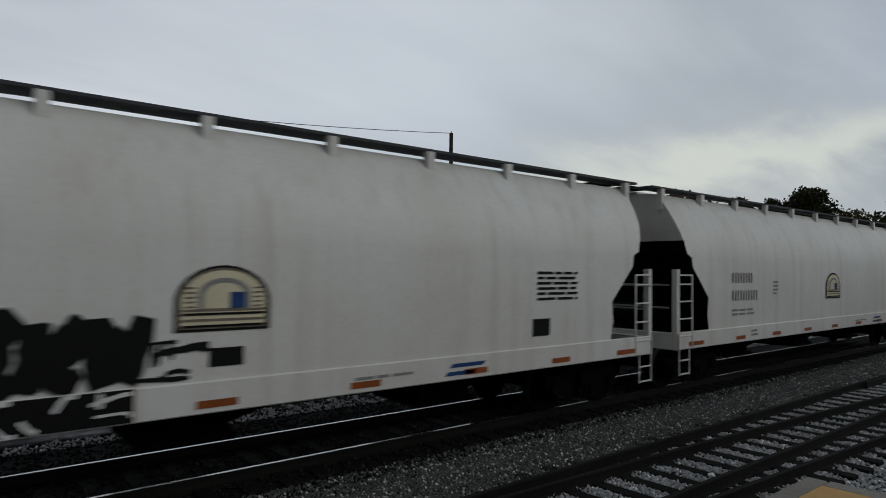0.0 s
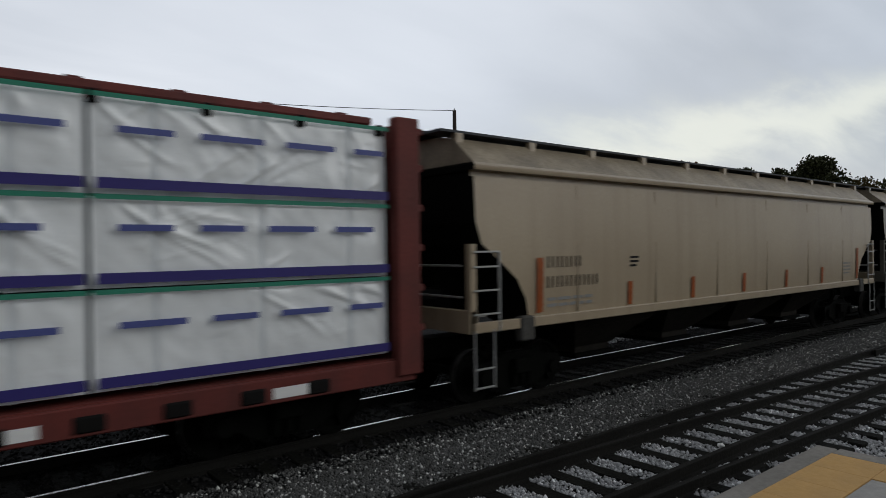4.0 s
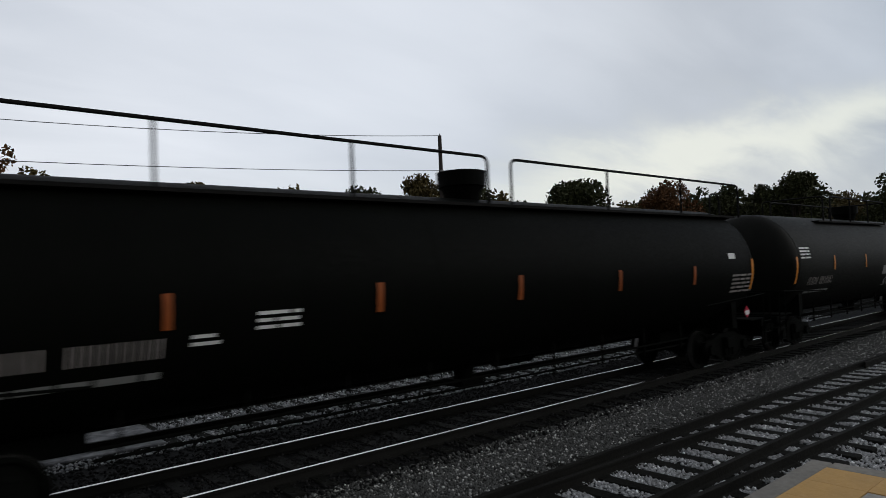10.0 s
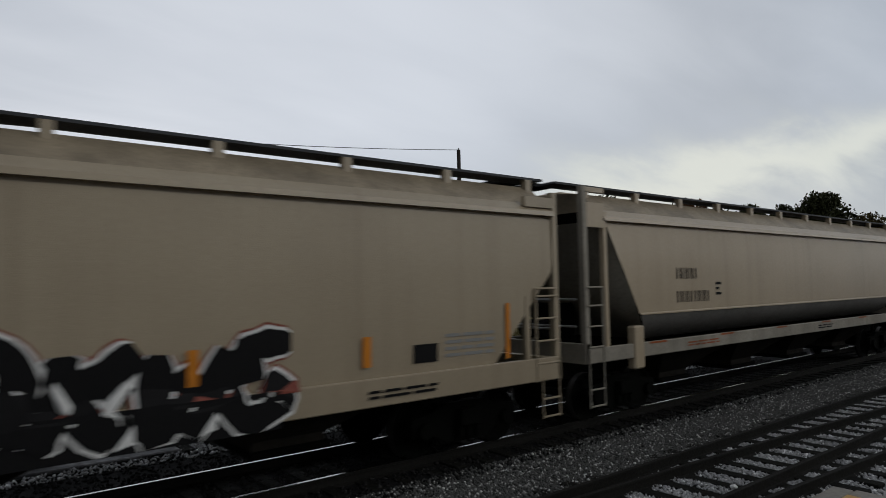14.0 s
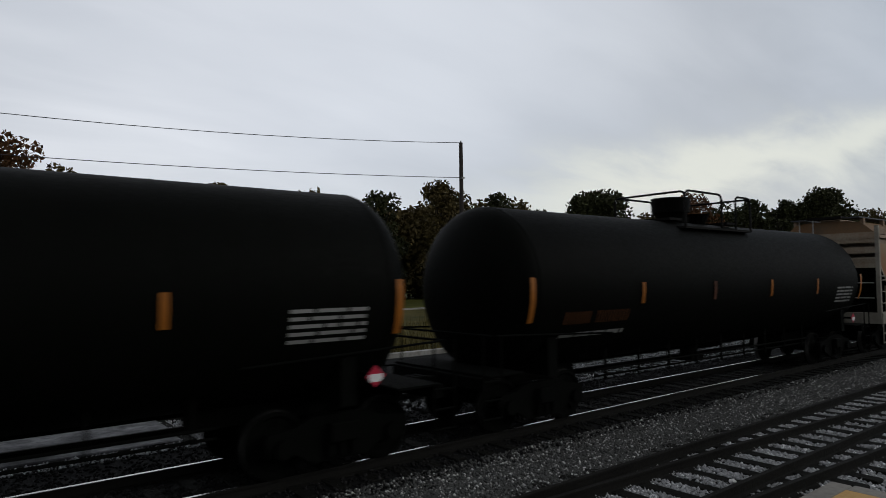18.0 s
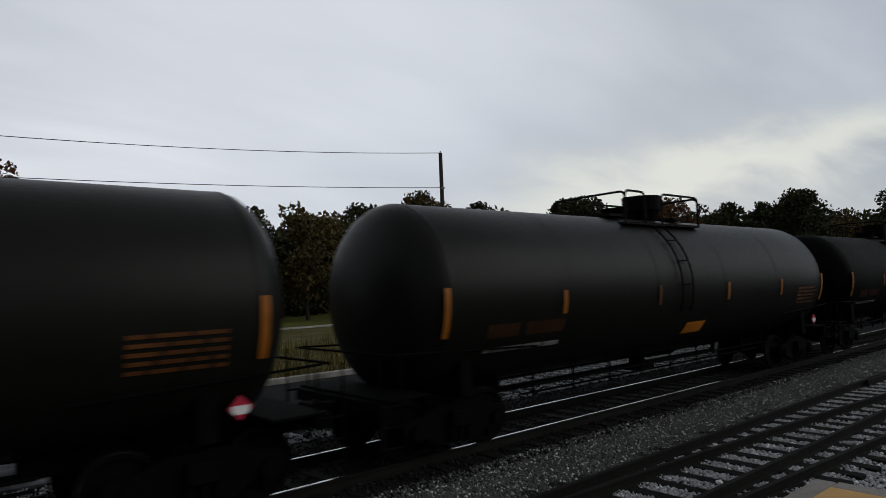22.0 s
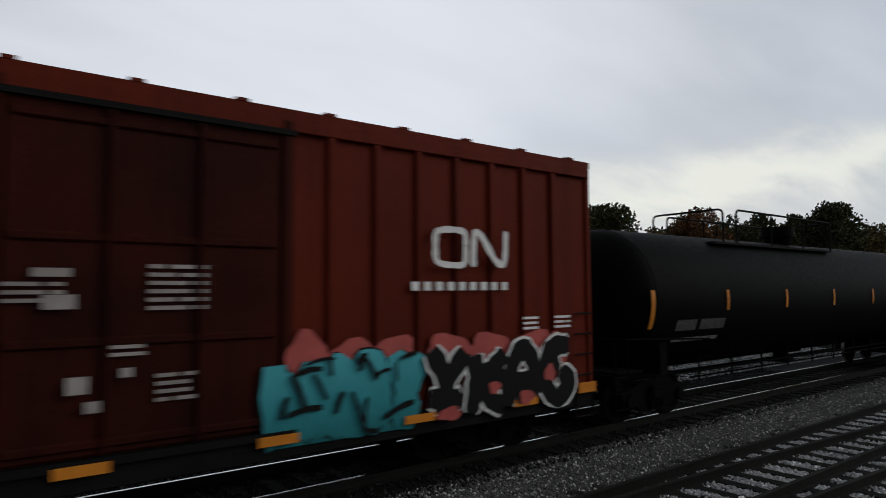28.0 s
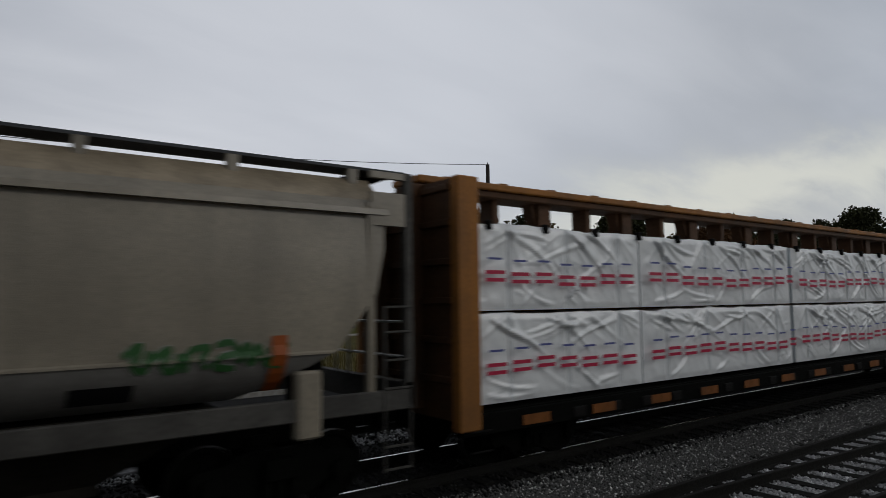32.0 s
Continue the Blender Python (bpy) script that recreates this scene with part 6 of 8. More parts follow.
def centre_beam(label, L, paint, rows, sill_paint, load_x, print_style, skip=()):
    car = thing("centre_beam_flat_car", label, "lumber car", "lumber flat cars")
    B = L / 2 - 0.55
    deck = rows[0][0] - 0.08
    # on the ochre car the shade on posts and web is in the colour
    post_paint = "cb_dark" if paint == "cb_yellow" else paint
    part("deck", boxes((-B, B, -1.45, 1.45, deck - 0.1, deck)), sill_paint, car)
    for y in (-1.44, 1.44):
        part("side_sill", boxes((-B, B, y - 0.06, y + 0.06, deck - 0.34, deck - 0.02), bevel=0.015), sill_paint, car)
    nw = 22
    winch = shared("strap_winch", lambda: boxes((-0.16, 0.16, -1.53, -1.40, -0.3, -0.12), bevel=0.02), "steel_dark")
    for k in range(nw):
        child("strap_winch", winch, car, pose(-B + 1.6 + (2 * B - 3.2) * k / (nw - 1), 0, deck))
    part("centre_sill", boxes((-L / 2 + 0.5, L / 2 - 0.5, -0.3, 0.3, 0.62, deck - 0.08)), "grime", car)
    # the beam: chord, posts, haunches
    top = 4.80
    part("top_chord", boxes((-B, B, -0.42, 0.42, top - 0.12, top), bevel=0.02), paint, car)
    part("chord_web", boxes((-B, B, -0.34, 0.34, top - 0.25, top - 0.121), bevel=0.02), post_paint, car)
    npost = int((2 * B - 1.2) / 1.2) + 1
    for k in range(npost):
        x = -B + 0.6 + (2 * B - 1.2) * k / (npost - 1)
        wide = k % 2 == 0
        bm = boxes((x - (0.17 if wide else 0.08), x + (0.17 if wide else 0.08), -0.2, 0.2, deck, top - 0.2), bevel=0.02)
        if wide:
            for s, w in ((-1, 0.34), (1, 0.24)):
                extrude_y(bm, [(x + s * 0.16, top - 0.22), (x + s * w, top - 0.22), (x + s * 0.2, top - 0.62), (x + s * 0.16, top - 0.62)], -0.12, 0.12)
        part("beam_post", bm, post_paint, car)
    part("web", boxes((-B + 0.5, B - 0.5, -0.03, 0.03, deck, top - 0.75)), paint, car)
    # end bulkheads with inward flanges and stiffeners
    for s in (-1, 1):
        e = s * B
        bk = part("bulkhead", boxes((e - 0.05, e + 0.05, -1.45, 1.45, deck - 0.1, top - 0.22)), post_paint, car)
        part("corner_post", boxes((min(e + s * 0.08, e - s * 0.34), max(e + s * 0.08, e - s * 0.34), -1.56, -1.36, deck - 0.25, top - 0.2), bevel=0.02), paint, bk)
        part("corner_post", boxes((min(e + s * 0.08, e - s * 0.34), max(e + s * 0.08, e - s * 0.34), 1.36, 1.56, deck - 0.25, top - 0.2), bevel=0.02), paint, bk)
        for z in (1.5, 2.1, 2.7, 3.3, 3.9, 4.45):
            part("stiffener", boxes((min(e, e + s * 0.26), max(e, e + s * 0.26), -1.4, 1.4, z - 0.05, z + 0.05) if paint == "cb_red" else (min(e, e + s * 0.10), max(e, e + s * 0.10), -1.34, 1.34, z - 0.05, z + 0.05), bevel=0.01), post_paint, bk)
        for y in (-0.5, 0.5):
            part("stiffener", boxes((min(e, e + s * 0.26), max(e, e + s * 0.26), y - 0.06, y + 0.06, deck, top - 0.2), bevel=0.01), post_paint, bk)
        rungs(bk, "grab_iron", "steel_dark", (-0.2, 0, 0), (0.2, 0, 0), [(e - s * 0.3, -1.60, z) for z in (0.45, 0.75)], 0.016)
    # wrapped lumber
    r = random.Random(len(label))
    count = 0
    for ri, (z0, z1) in enumerate(rows):
        for xi, (x0, x1) in enumerate(load_x):
            if (ri, xi) in skip:
                continue
            for s in (-1, 1):
                y0, y1 = (-1.36, -0.36) if s < 0 else (0.36, 1.36)
                count += 1
                bm = bundle_bm(x0, x1, y0, y1, z0, z1, count * 3.1, 1.0 if print_style == "red" else 0.55, 0.032 if s < 0 else 0.5)
                if s > 0:
                    bmesh.ops.scale(bm, vec=(1, -1, 1), verts=bm.verts)
                    bmesh.ops.translate(bm, vec=(0, 0, 0), verts=bm.verts)
                    for v in bm.verts:
                        v.co.y = v.co.y
                    bmesh.ops.reverse_faces(bm, faces=bm.faces)
                    for v in bm.verts:
                        v.co.y = 1.36 - (abs(v.co.y) - 0.36)
                b = part("wrapped_lumber", bm, ("wrap", "wrap_end"), car, "wrapped bundle of lumber with printed stripes")
                if s > 0:
                    continue
                side = lambda z: -1.36
                V = []
                if print_style == "blue":
                    a = x0 + 0.25
                    while a < x1 - 0.5:
                        w = r.uniform(0.55, 0.8)
                        V.append((a, min(a + w, x1 - 0.1), z0 + 0.62 * (z1 - z0), z0 + 0.62 * (z1 - z0) + 0.075))
                        a += w + 0.3
                    each("printed_mark", b, side, V, "blue_text", 0.10)
                    decals("printed_band", b, side, [(x0 + 0.03, x1 - 0.03, z0 + 0.05, z0 + 0.17)], "blue_print", 0.10)
                    decals("edge_strip", b, side, [(x0, x1, z1 - 0.035, z1 + 0.02)], "green_strap", 0.08)
                else:
                    a = x0 + 0.12
                    reds, blues = [], []
                    while a < x1 - 0.3:
                        w = 0.41
                        dzw = 0.045 * math.sin(a * 1.1 + ri * 2 + xi) + 0.02 * math.sin(a * 3.7)
                        reds += [(a, min(a + w, x1 - 0.05), z0 + 0.32 * (z1 - z0) + dzw, z0 + 0.32 * (z1 - z0) + 0.06 + dzw), (a, min(a + w, x1 - 0.05), z0 + 0.32 * (z1 - z0) + 0.12 + dzw, z0 + 0.32 * (z1 - z0) + 0.18 + dzw)]
                        blues.append((a + 0.05, min(a + w - 0.06, x1 - 0.05), z0 + 0.57 * (z1 - z0) + dzw, z0 + 0.57 * (z1 - z0) + 0.035 + dzw))
                        a += 0.54
                    each("printed_bar", b, side, reds, "red_print", 0.115)
                    each("printed_mark", b, side, blues, "blue_text", 0.115)
                # steel straps
                nst = max(1, int((x1 - x0) / 1.22))
                each("strap", b, side, [(x0 + (x1 - x0) * (k + 0.5) / nst - 0.012, x0 + (x1 - x0) * (k + 0.5) / nst + 0.012, z0, z1) for k in range(nst)], "wrap_end", 0.030)
    # strap hooks on the edge of the load, and strap guides along the top chord
    z = rows[-1][1]
    for k in range(npost):
        x = -B + 0.68 + (2 * B - 1.2) * k / (npost - 1)
        child("strap_guide", shared("strap_guide_" + paint, lambda: boxes((-0.10, 0.10, -0.36, 0.36, top - 0.01, top + 0.035), bevel=0.012), paint), car, pose(x, 0, 0))
        if any(a < x < b and (len(rows) - 1, xi) not in skip for xi, (a, b) in enumerate(load_x)):
            part("corner_guard", boxes((x - 0.05, x + 0.05, -1.425, -1.31, z - 0.10, z + 0.05), bevel=0.01), "steel_dark", car)
    running_gear(car, L, 2.4)
    return car, B, deck


def extrude_y(bm, prof_y, y0, y1):
    a = [bm.verts.new((x, y0, z)) for x, z in prof_y]
    b = [bm.verts.new((x, y1, z)) for x, z in prof_y]
    n = len(prof_y)
    fs = [bm.faces.new(a), bm.faces.new(b[::-1])]
    for i in range(n):
        fs.append(bm.faces.new((a[(i + 1) % n], a[i], b[i], b[(i + 1) % n])))
    bmesh.ops.recalc_face_normals(bm, faces=fs)
    return bm

# ---------------------------------------------------------------- the train, from its leading car back
CARS = []


def couple(car, front, back):
    CARS.append((car, (front + back) / 2))


GX = [31.55, 12.55, -6.74, -25.72, -44.70, -68.00, -88.90, -109.00, -129.60, -149.95, -169.40, -187.40, -205.35, -222.75, -240.35, -258.05, -275.80, -293.65, -311.10, -328.75, -349.00, -365.50, -382.50, -406.40, -425.60]
rnd = random.Random(11)


def lettering(car, surf, x, z, rows_, mat, w=0.17, h=0.24, gap=0.07):
    """Unreadable or private car marks as bars, one for each character."""
    for k, n in enumerate(rows_):
        for q in bars_line(x, z - k * h * 1.75, n, w, h, gap):
            u = (q[1] - q[0]) * 0.24
            decals("stencil_mark", car, surf, [(q[0], q[0] + u, q[2], q[3]), (q[1] - u, q[1], q[2], q[3])], mat, 0.010)


def emblem(car, surf, x, z):
    """Arched badge: dark rim, yellow field, blue and white centre."""
    def arch(w, h, off, mat, name, zz):
        pts = [(x - w / 2, zz), (x + w / 2, zz), (x + w / 2, zz + h * 0.45)] + [(x + w / 2 * math.cos(a), zz + h * 0.45 + h * 0.55 * math.sin(a)) for a in np.linspace(0.15, math.pi - 0.15, 11)] + [(x - w / 2, zz + h * 0.45)]
        c = (x, surf(zz + h * 0.4) - off, zz + h * 0.4)
        V = [c] + [(a, surf(b) - off, b) for a, b in pts]
        raw(name, V, [(0, i, i % (len(pts)) + 1) for i in range(1, len(pts) + 1)], mat, car)
    arch(1.16, 0.78, 0.012, "black_mark", "emblem_rim", z)
    arch(1.08, 0.72, 0.017, "grey_seam", "emblem_field", z + 0.03)
    arch(1.02, 0.66, 0.020, "cream_spray", "emblem_field", z + 0.06)
    arch(0.64, 0.38, 0.023, "grey_mark", "emblem_centre", z + 0.25)
    arch(0.50, 0.30, 0.026, "cream_spray", "emblem_centre", z + 0.27)
    for q, m_ in ((0.05, "black_mark"), (0.12, "grey_seam"), (0.19, "black_mark"), (0.235, "grey_seam")):
        decals("emblem_base", car, surf, [(x - 0.50, x + 0.50, z + q, z + q + 0.028)], m_, 0.030)
    decals("emblem_base", car, surf, [(x + 0.06, x + 0.25, z + 0.27, z + 0.46)], "spray_blue", 0.034)
    for q in range(5):
        for sg in (-1, 1):
            decals("emblem_ray", car, surf, [(x + sg * 0.40 - 0.06, x + sg * 0.40 + 0.06, z + 0.28 + 0.055 * q, z + 0.30 + 0.055 * q, 0.9 * sg)], "grey_seam", 0.030)


for k, tag in enumerate(("bare sides with an arched emblem", "black spray-painted letters and an arched emblem")):
    L = GX[k] - GX[k + 1]
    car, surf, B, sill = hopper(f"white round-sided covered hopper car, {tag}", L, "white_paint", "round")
    couple(car, GX[k], GX[k + 1])
    lettering(car, surf, -B + 2.45, 2.44, (4, 5), "black_mark", 0.19, 0.25, 0.09)
    decals("small_print", car, surf, small_print(-B + 2.45, -B + 3.6, 1.62, 1.82, 2, rnd), "grey_mark", 0.008)
    decals("small_print", car, surf, small_print(-B + 4.7, -B + 5.0, 2.1, 2.5, 4, rnd), "grey_mark", 0.008)
    emblem(car, surf, B - 9.03, 1.94)
    decals("data_panel", car, surf, small_print(B - 3.5, B - 2.4, 2.15, 2.7, 6, rnd), "black_mark", 0.008)
    decals("dark_panel", car, surf, [(B - 3.6, B - 3.15, 1.55, 1.85)], "black_mark", 0.008)
    s2 = lambda z: -1.60
    for x in np.linspace(-B + 0.8, B - 0.8, 9):
        for q_ in [(x - 0.32 * (1.6 if abs(x) > B - 1 else 1) / 1.3, x + 0.25, 1.05, 1.14)]:
            decals("reflector", car, s2, [q_], "red_refl", 0.008)
    each("sill_mark", car, s2, small_print(-B + 3.4, -B + 3.8, 1.08, 1.28, 2, rnd) + small_print(B - 7.2, B - 6.2, 1.14, 1.22, 1, rnd), "grey_mark", 0.008)
    each("sill_mark", car, s2, [(B - 5.6, B - 5.0, 1.06, 1.12, 1.0), (B - 5.5, B - 4.8, 1.18, 1.24, 1.0)], "spray_blue", 0.008)
    # dark end shadow patch painted round the bay
    if k == 1:
        s4 = lambda z: surf(z) if z > 1.36 else -1.60
        s5 = lambda z: min(s4(z), -1.60)
        piece(car, s4, "ebfcad", -4.45, -0.80, 1.40, 2.12, 0.26, [("grey_mark", 0.03, 0.012, -0.2, 1.2), ("black_mark", 0.012, 0.018, -0.2, 1.2)], 3, "fat black spray-painted letter", 0.12, 0.12, 1.37)
        decals("graffiti_fill", car, s5, [(-4.5, -0.92, 1.0, 1.36)], "black_mark", 0.012, "black paint run over the sill")
        fine_lines(car, s5, -4.45, -0.95, 1.02, 1.34, 26, 0.05, "white_mark", 0.022, 4, "white outline over black paint")
        fine_lines(car, surf, -0.92, -0.05, 1.42, 1.84, 12, 0.045, "black_mark", 0.014, 8, "thin black tag")
        decals("dark_panel", car, surf, [(-0.10, 0.32, 1.52, 1.74)], "black_mark", 0.010)

for k, (paint, lab) in enumerate((("grey_paint", "grimy grey-brown covered hopper car with orange reflectors"), ("tan_paint", "tan-grey covered hopper car with orange reflectors"))):
    g = 2 + k
    L = GX[g] - GX[g + 1]
    car, surf, B, sill = hopper(lab, L, paint, "flat", sill_paint="tan_paint" if k else "sill_dust")
    couple(car, GX[g], GX[g + 1])
    lettering(car, surf, -B + 1.75, 2.32, (4, 6), "black_mark" if k else "faint_mark", 0.16, 0.20, 0.09)
    decals("small_print", car, surf, small_print(-B + 1.75, -B + 3.0, 1.60, 1.82, 2, rnd), "grey_mark" if k else "faint_mark", 0.008)
    decals("small_print", car, surf, small_print(B - 2.6, B - 2.0, 1.7, 2.1, 4, rnd), "grey_mark", 0.008)
    decals("small_print", car, surf, small_print(-B + 4.2, -B + 4.5, 2.25, 2.5, 3, rnd), "black_mark", 0.008)
    reflectors(car, surf, (-B + 1.55, B - 1.45), 1.55, 2.5, 0.16, "red_refl" if k else "dull_refl")
    reflectors(car, surf, np.linspace(-B + 4.2, B - 4.2, 5) if k else (0.0,), 1.52, 1.98, 0.14, "red_refl" if k else "dull_refl")
    for x in np.linspace(-B + 2.6, B - 2.6, 6):
        part("panel_seam", boxes((x - 0.02, x + 0.02, -1.566, -1.53, 1.5, 2.75), (x - 0.02, x + 0.02, -1.549, -1.53, 2.75, 3.80)), "soft_seam" if k else paint, car)
    if k == 0:
        wild(car, surf, -B + 3.3, -B + 4.3, 1.66, 2.05, 12, [("faint_mark", 1, 0, 1), ("black_mark", 2, 0, 1)], 21, "small worn black tag", 0.012, 0.12)

# red lumber car
L = GX[4] - GX[5]
car, B, deck = centre_beam("oxide-red centre-beam flat car stacked with white-wrapped lumber", L, "cb_red", [(1.17, 2.27), (2.30, 3.31), (3.34, 4.42)], "cb_red", [(-L / 2 + 0.95, -L / 2 + 5.2), (-L / 2 + 5.25, -L / 2 + 8.9), (-L / 2 + 8.95, -0.15), (0.15, 2.6), (2.65, 6.8), (6.85, L / 2 - 0.95)], "blue", skip=((2, 2), (2, 3)))
couple(car, GX[4], GX[5])
sb = lambda z: -1.50
for q_ in [(x - 0.25, x + 0.25, deck - 0.28, deck - 0.14) for x in np.linspace(-B + 2, B - 2, 7)]:
    decals("reflector", car, sb, [q_], "white_mark", 0.01)
for q_ in [(-B - 0.02, -B + 0.28, 1.55, 2.05)]:
    decals("reflector", car, lambda z: -1.56, [q_], "orange", 0.01)

# blue tank car
car, surf, H_ = tank_car("blue tank car with a pale repainted band and black belly", GX[5] - GX[6], "tank_blue", 2, [2.917 * k for k in range(-3, 4)], None)
couple(car, GX[5], GX[6])
V, F = [], []
for i in range(25):
    a = math.pi * (-0.02 + 0.66 * i / 24)
    for x in (-H_ + 0.80, -H_ + 2.75):
        V.append((x, -1.568 * math.cos(a - 0.15), 2.5 + 1.568 * math.sin(a - 0.15)))
F = [(2 * i, 2 * i + 1, 2 * i + 3, 2 * i + 2) for i in range(24)]
rp = raw("repaint_band", V, F, "patch_blue", car, "pale blue repainted band with rust stains", True)
rs_ = np.random.RandomState(3)
V, n_ = [], 22
for i in range(n_ + 1):
    x = -H_ + 0.95 + 1.70 * i / n_
    mid, half_ = 3.62 + 0.03 * math.sin(i * 0.8), 0.02 + 0.03 * rs_.rand() + (0.05 * math.exp(-((i - 16) / 3.5) ** 2))
    for z in (mid - half_ * 1.3, mid, mid + half_):
        a = math.asin(min(0.999, (z - 2.5) / 1.56))
        V.append((x, -1.574 * math.cos(a), 2.5 + 1.574 * math.sin(a)))
raw("rust_stain", V, [(3 * i + j, 3 * i + j + 3, 3 * i + j + 4, 3 * i + j + 1) for i in range(n_) for j in (0, 1)], "rust_stain", rp, "orange-brown rust stain", True)
# black lower belly with a ragged top edge, higher on the rear head
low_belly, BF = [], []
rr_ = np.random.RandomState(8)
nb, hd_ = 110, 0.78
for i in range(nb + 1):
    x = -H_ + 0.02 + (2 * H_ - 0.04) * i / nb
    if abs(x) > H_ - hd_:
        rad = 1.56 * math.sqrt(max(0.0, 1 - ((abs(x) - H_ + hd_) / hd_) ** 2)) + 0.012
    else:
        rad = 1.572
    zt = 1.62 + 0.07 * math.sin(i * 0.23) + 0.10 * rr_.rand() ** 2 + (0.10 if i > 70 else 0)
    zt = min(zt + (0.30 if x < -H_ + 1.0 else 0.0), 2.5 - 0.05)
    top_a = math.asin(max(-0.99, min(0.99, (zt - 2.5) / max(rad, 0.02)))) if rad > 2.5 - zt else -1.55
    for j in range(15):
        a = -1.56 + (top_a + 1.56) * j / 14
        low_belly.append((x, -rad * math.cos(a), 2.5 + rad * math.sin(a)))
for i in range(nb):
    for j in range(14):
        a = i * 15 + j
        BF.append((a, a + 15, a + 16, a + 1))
# dark navy band above the black, its top edge uneven
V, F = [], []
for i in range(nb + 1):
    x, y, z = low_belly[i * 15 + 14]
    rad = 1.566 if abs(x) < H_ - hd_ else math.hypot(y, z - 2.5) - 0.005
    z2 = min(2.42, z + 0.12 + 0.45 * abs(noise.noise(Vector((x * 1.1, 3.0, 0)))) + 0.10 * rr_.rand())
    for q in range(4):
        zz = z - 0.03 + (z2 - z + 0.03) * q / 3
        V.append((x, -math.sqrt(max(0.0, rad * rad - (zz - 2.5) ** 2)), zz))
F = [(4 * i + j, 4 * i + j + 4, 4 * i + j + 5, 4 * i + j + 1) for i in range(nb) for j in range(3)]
raw("navy_fringe", V, F, "navy_grime", car, "ragged dark navy edge on the blue side", True)
raw("black_belly", low_belly, BF, "grime", car, "black band along the belly", True)
lettering(car, surf, -H_ + 1.92, 2.03, (4,), "white_mark", 0.155, 0.23, 0.045)
lettering(car, surf, -H_ + 2.82, 2.03, (6,), "white_mark", 0.125, 0.23, 0.04)
decals("small_print", car, surf, small_print(-H_ + 1.92, -H_ + 3.8, 1.70, 1.84, 1, rnd), "grey_mark", 0.022)
piece(car, surf, "ROMEX", -5.15, -1.05, 1.40, 2.20, 0.30, [("cream_spray", 0.055, 0.022, -0.3, 1.3), ("black_mark", 0.0, 0.030, -0.3, 1.3)], 31, "fat black letter edged in cream", 0.06, 0.08, 1.2, 0.03)
blobs(car, surf, [(1.2, 1.72, 0.55, 0.40), (1.85, 1.74, 0.60, 0.40), (2.45, 1.78, 0.45, 0.38)], "olive_haze", 0.020, 34, "dark olive spray haze")
piece(car, surf, "cdc", 0.75, 2.85, 1.98, 2.22, 0.03, [("spray_sky", 0.0, 0.028, 0, 1)], 35, "thin pale blue outline", 0.1)
decals("small_print", car, surf, small_print(-5.62, -5.25, 2.05, 2.32, 3, rnd), "white_mark", 0.022)
graffiti(car, surf, H_ - 3.1, H_ - 2.1, 2.7, 3.05, 4, [("white_mark", 0.14, 0.014)], 33, "white outline tag")
decals("small_print", car, surf, small_print(H_ - 3.2, H_ - 2.3, 1.95, 2.55, 5, rnd), "white_mark", 0.010)
decals("dark_panel", car, surf, [(H_ - 1.95, H_ - 0.98, 2.45, 3.0)], "black_mark", 0.010)
decals("small_print", car, surf, small_print(H_ - 1.8, H_ - 1.0, 1.85, 2.35, 6, rnd), "grey_mark", 0.010)
decals("yellow_panel", car, surf, [(H_ - 5.6, H_ - 4.7, 1.95, 2.25)], "yellow_mark", 0.010)
decals("panel_text", car, surf, small_print(H_ - 5.5, H_ - 4.8, 1.98, 2.22, 3, rnd), "black_mark", 0.013)


def black_tank(g, label, long_walk, paint="tank_black", mark="stencil_dust", tag=None, yellow=False, flip=1, stripe="orange"):
    car, surf, H_ = tank_car(label, GX[g] - GX[g + 1], paint, long_walk, [2.917 * k for k in range(-3, 4)] if long_walk else [-7.42, -4.6, -1.45, 1.6, 4.6, 7.42] if yellow else [-7.38, -4.17, -1.39, 1.39, 4.17, 7.38], -0.42 if yellow else None, flip=flip, stripe=stripe, girth=1.64 if yellow else 1.56)
    couple(car, GX[g], GX[g + 1])
    lx_ = -7.75 if long_walk else -6.45
    lettering(car, surf, lx_, 1.84, (4,), mark, 0.13, 0.23, 0.06)
    lettering(car, surf, lx_ + 0.92, 1.84, (6,), mark, 0.11, 0.23, 0.06)
    decals("small_print", car, surf, small_print(lx_, lx_ + 1.9, 1.55, 1.72, 1, rnd), "grey_mark", 0.008)
    px_ = 0.5 if long_walk == 3 else 0.0
    decals("small_print", car, surf, small_print(H_ - 2.3 + px_, H_ - 1.15 + px_, 1.85, 2.35, 5, rnd), "dim_yellow" if yellow else "grey_mark" if not long_walk else "stencil_dust", 0.008)
    if yellow:
        decals("yellow_panel", car, surf, [(-0.02, 0.82, 1.44, 1.70)], "orange", 0.010)
    if tag and g == 8:
        wild(car, surf, tag[0], tag[1], tag[2], tag[3], 6, [("tag_grey", 1, 0, 1)], 58, "faded ghost of a tag", 0.012)
    elif tag:
        graffiti(car, surf, tag[0], tag[1], tag[2], tag[3], tag[4], [("grey_mark", 0.17, 0.012)], 50 + g, "faded grey spray-painted tag")
    return car, surf, H_


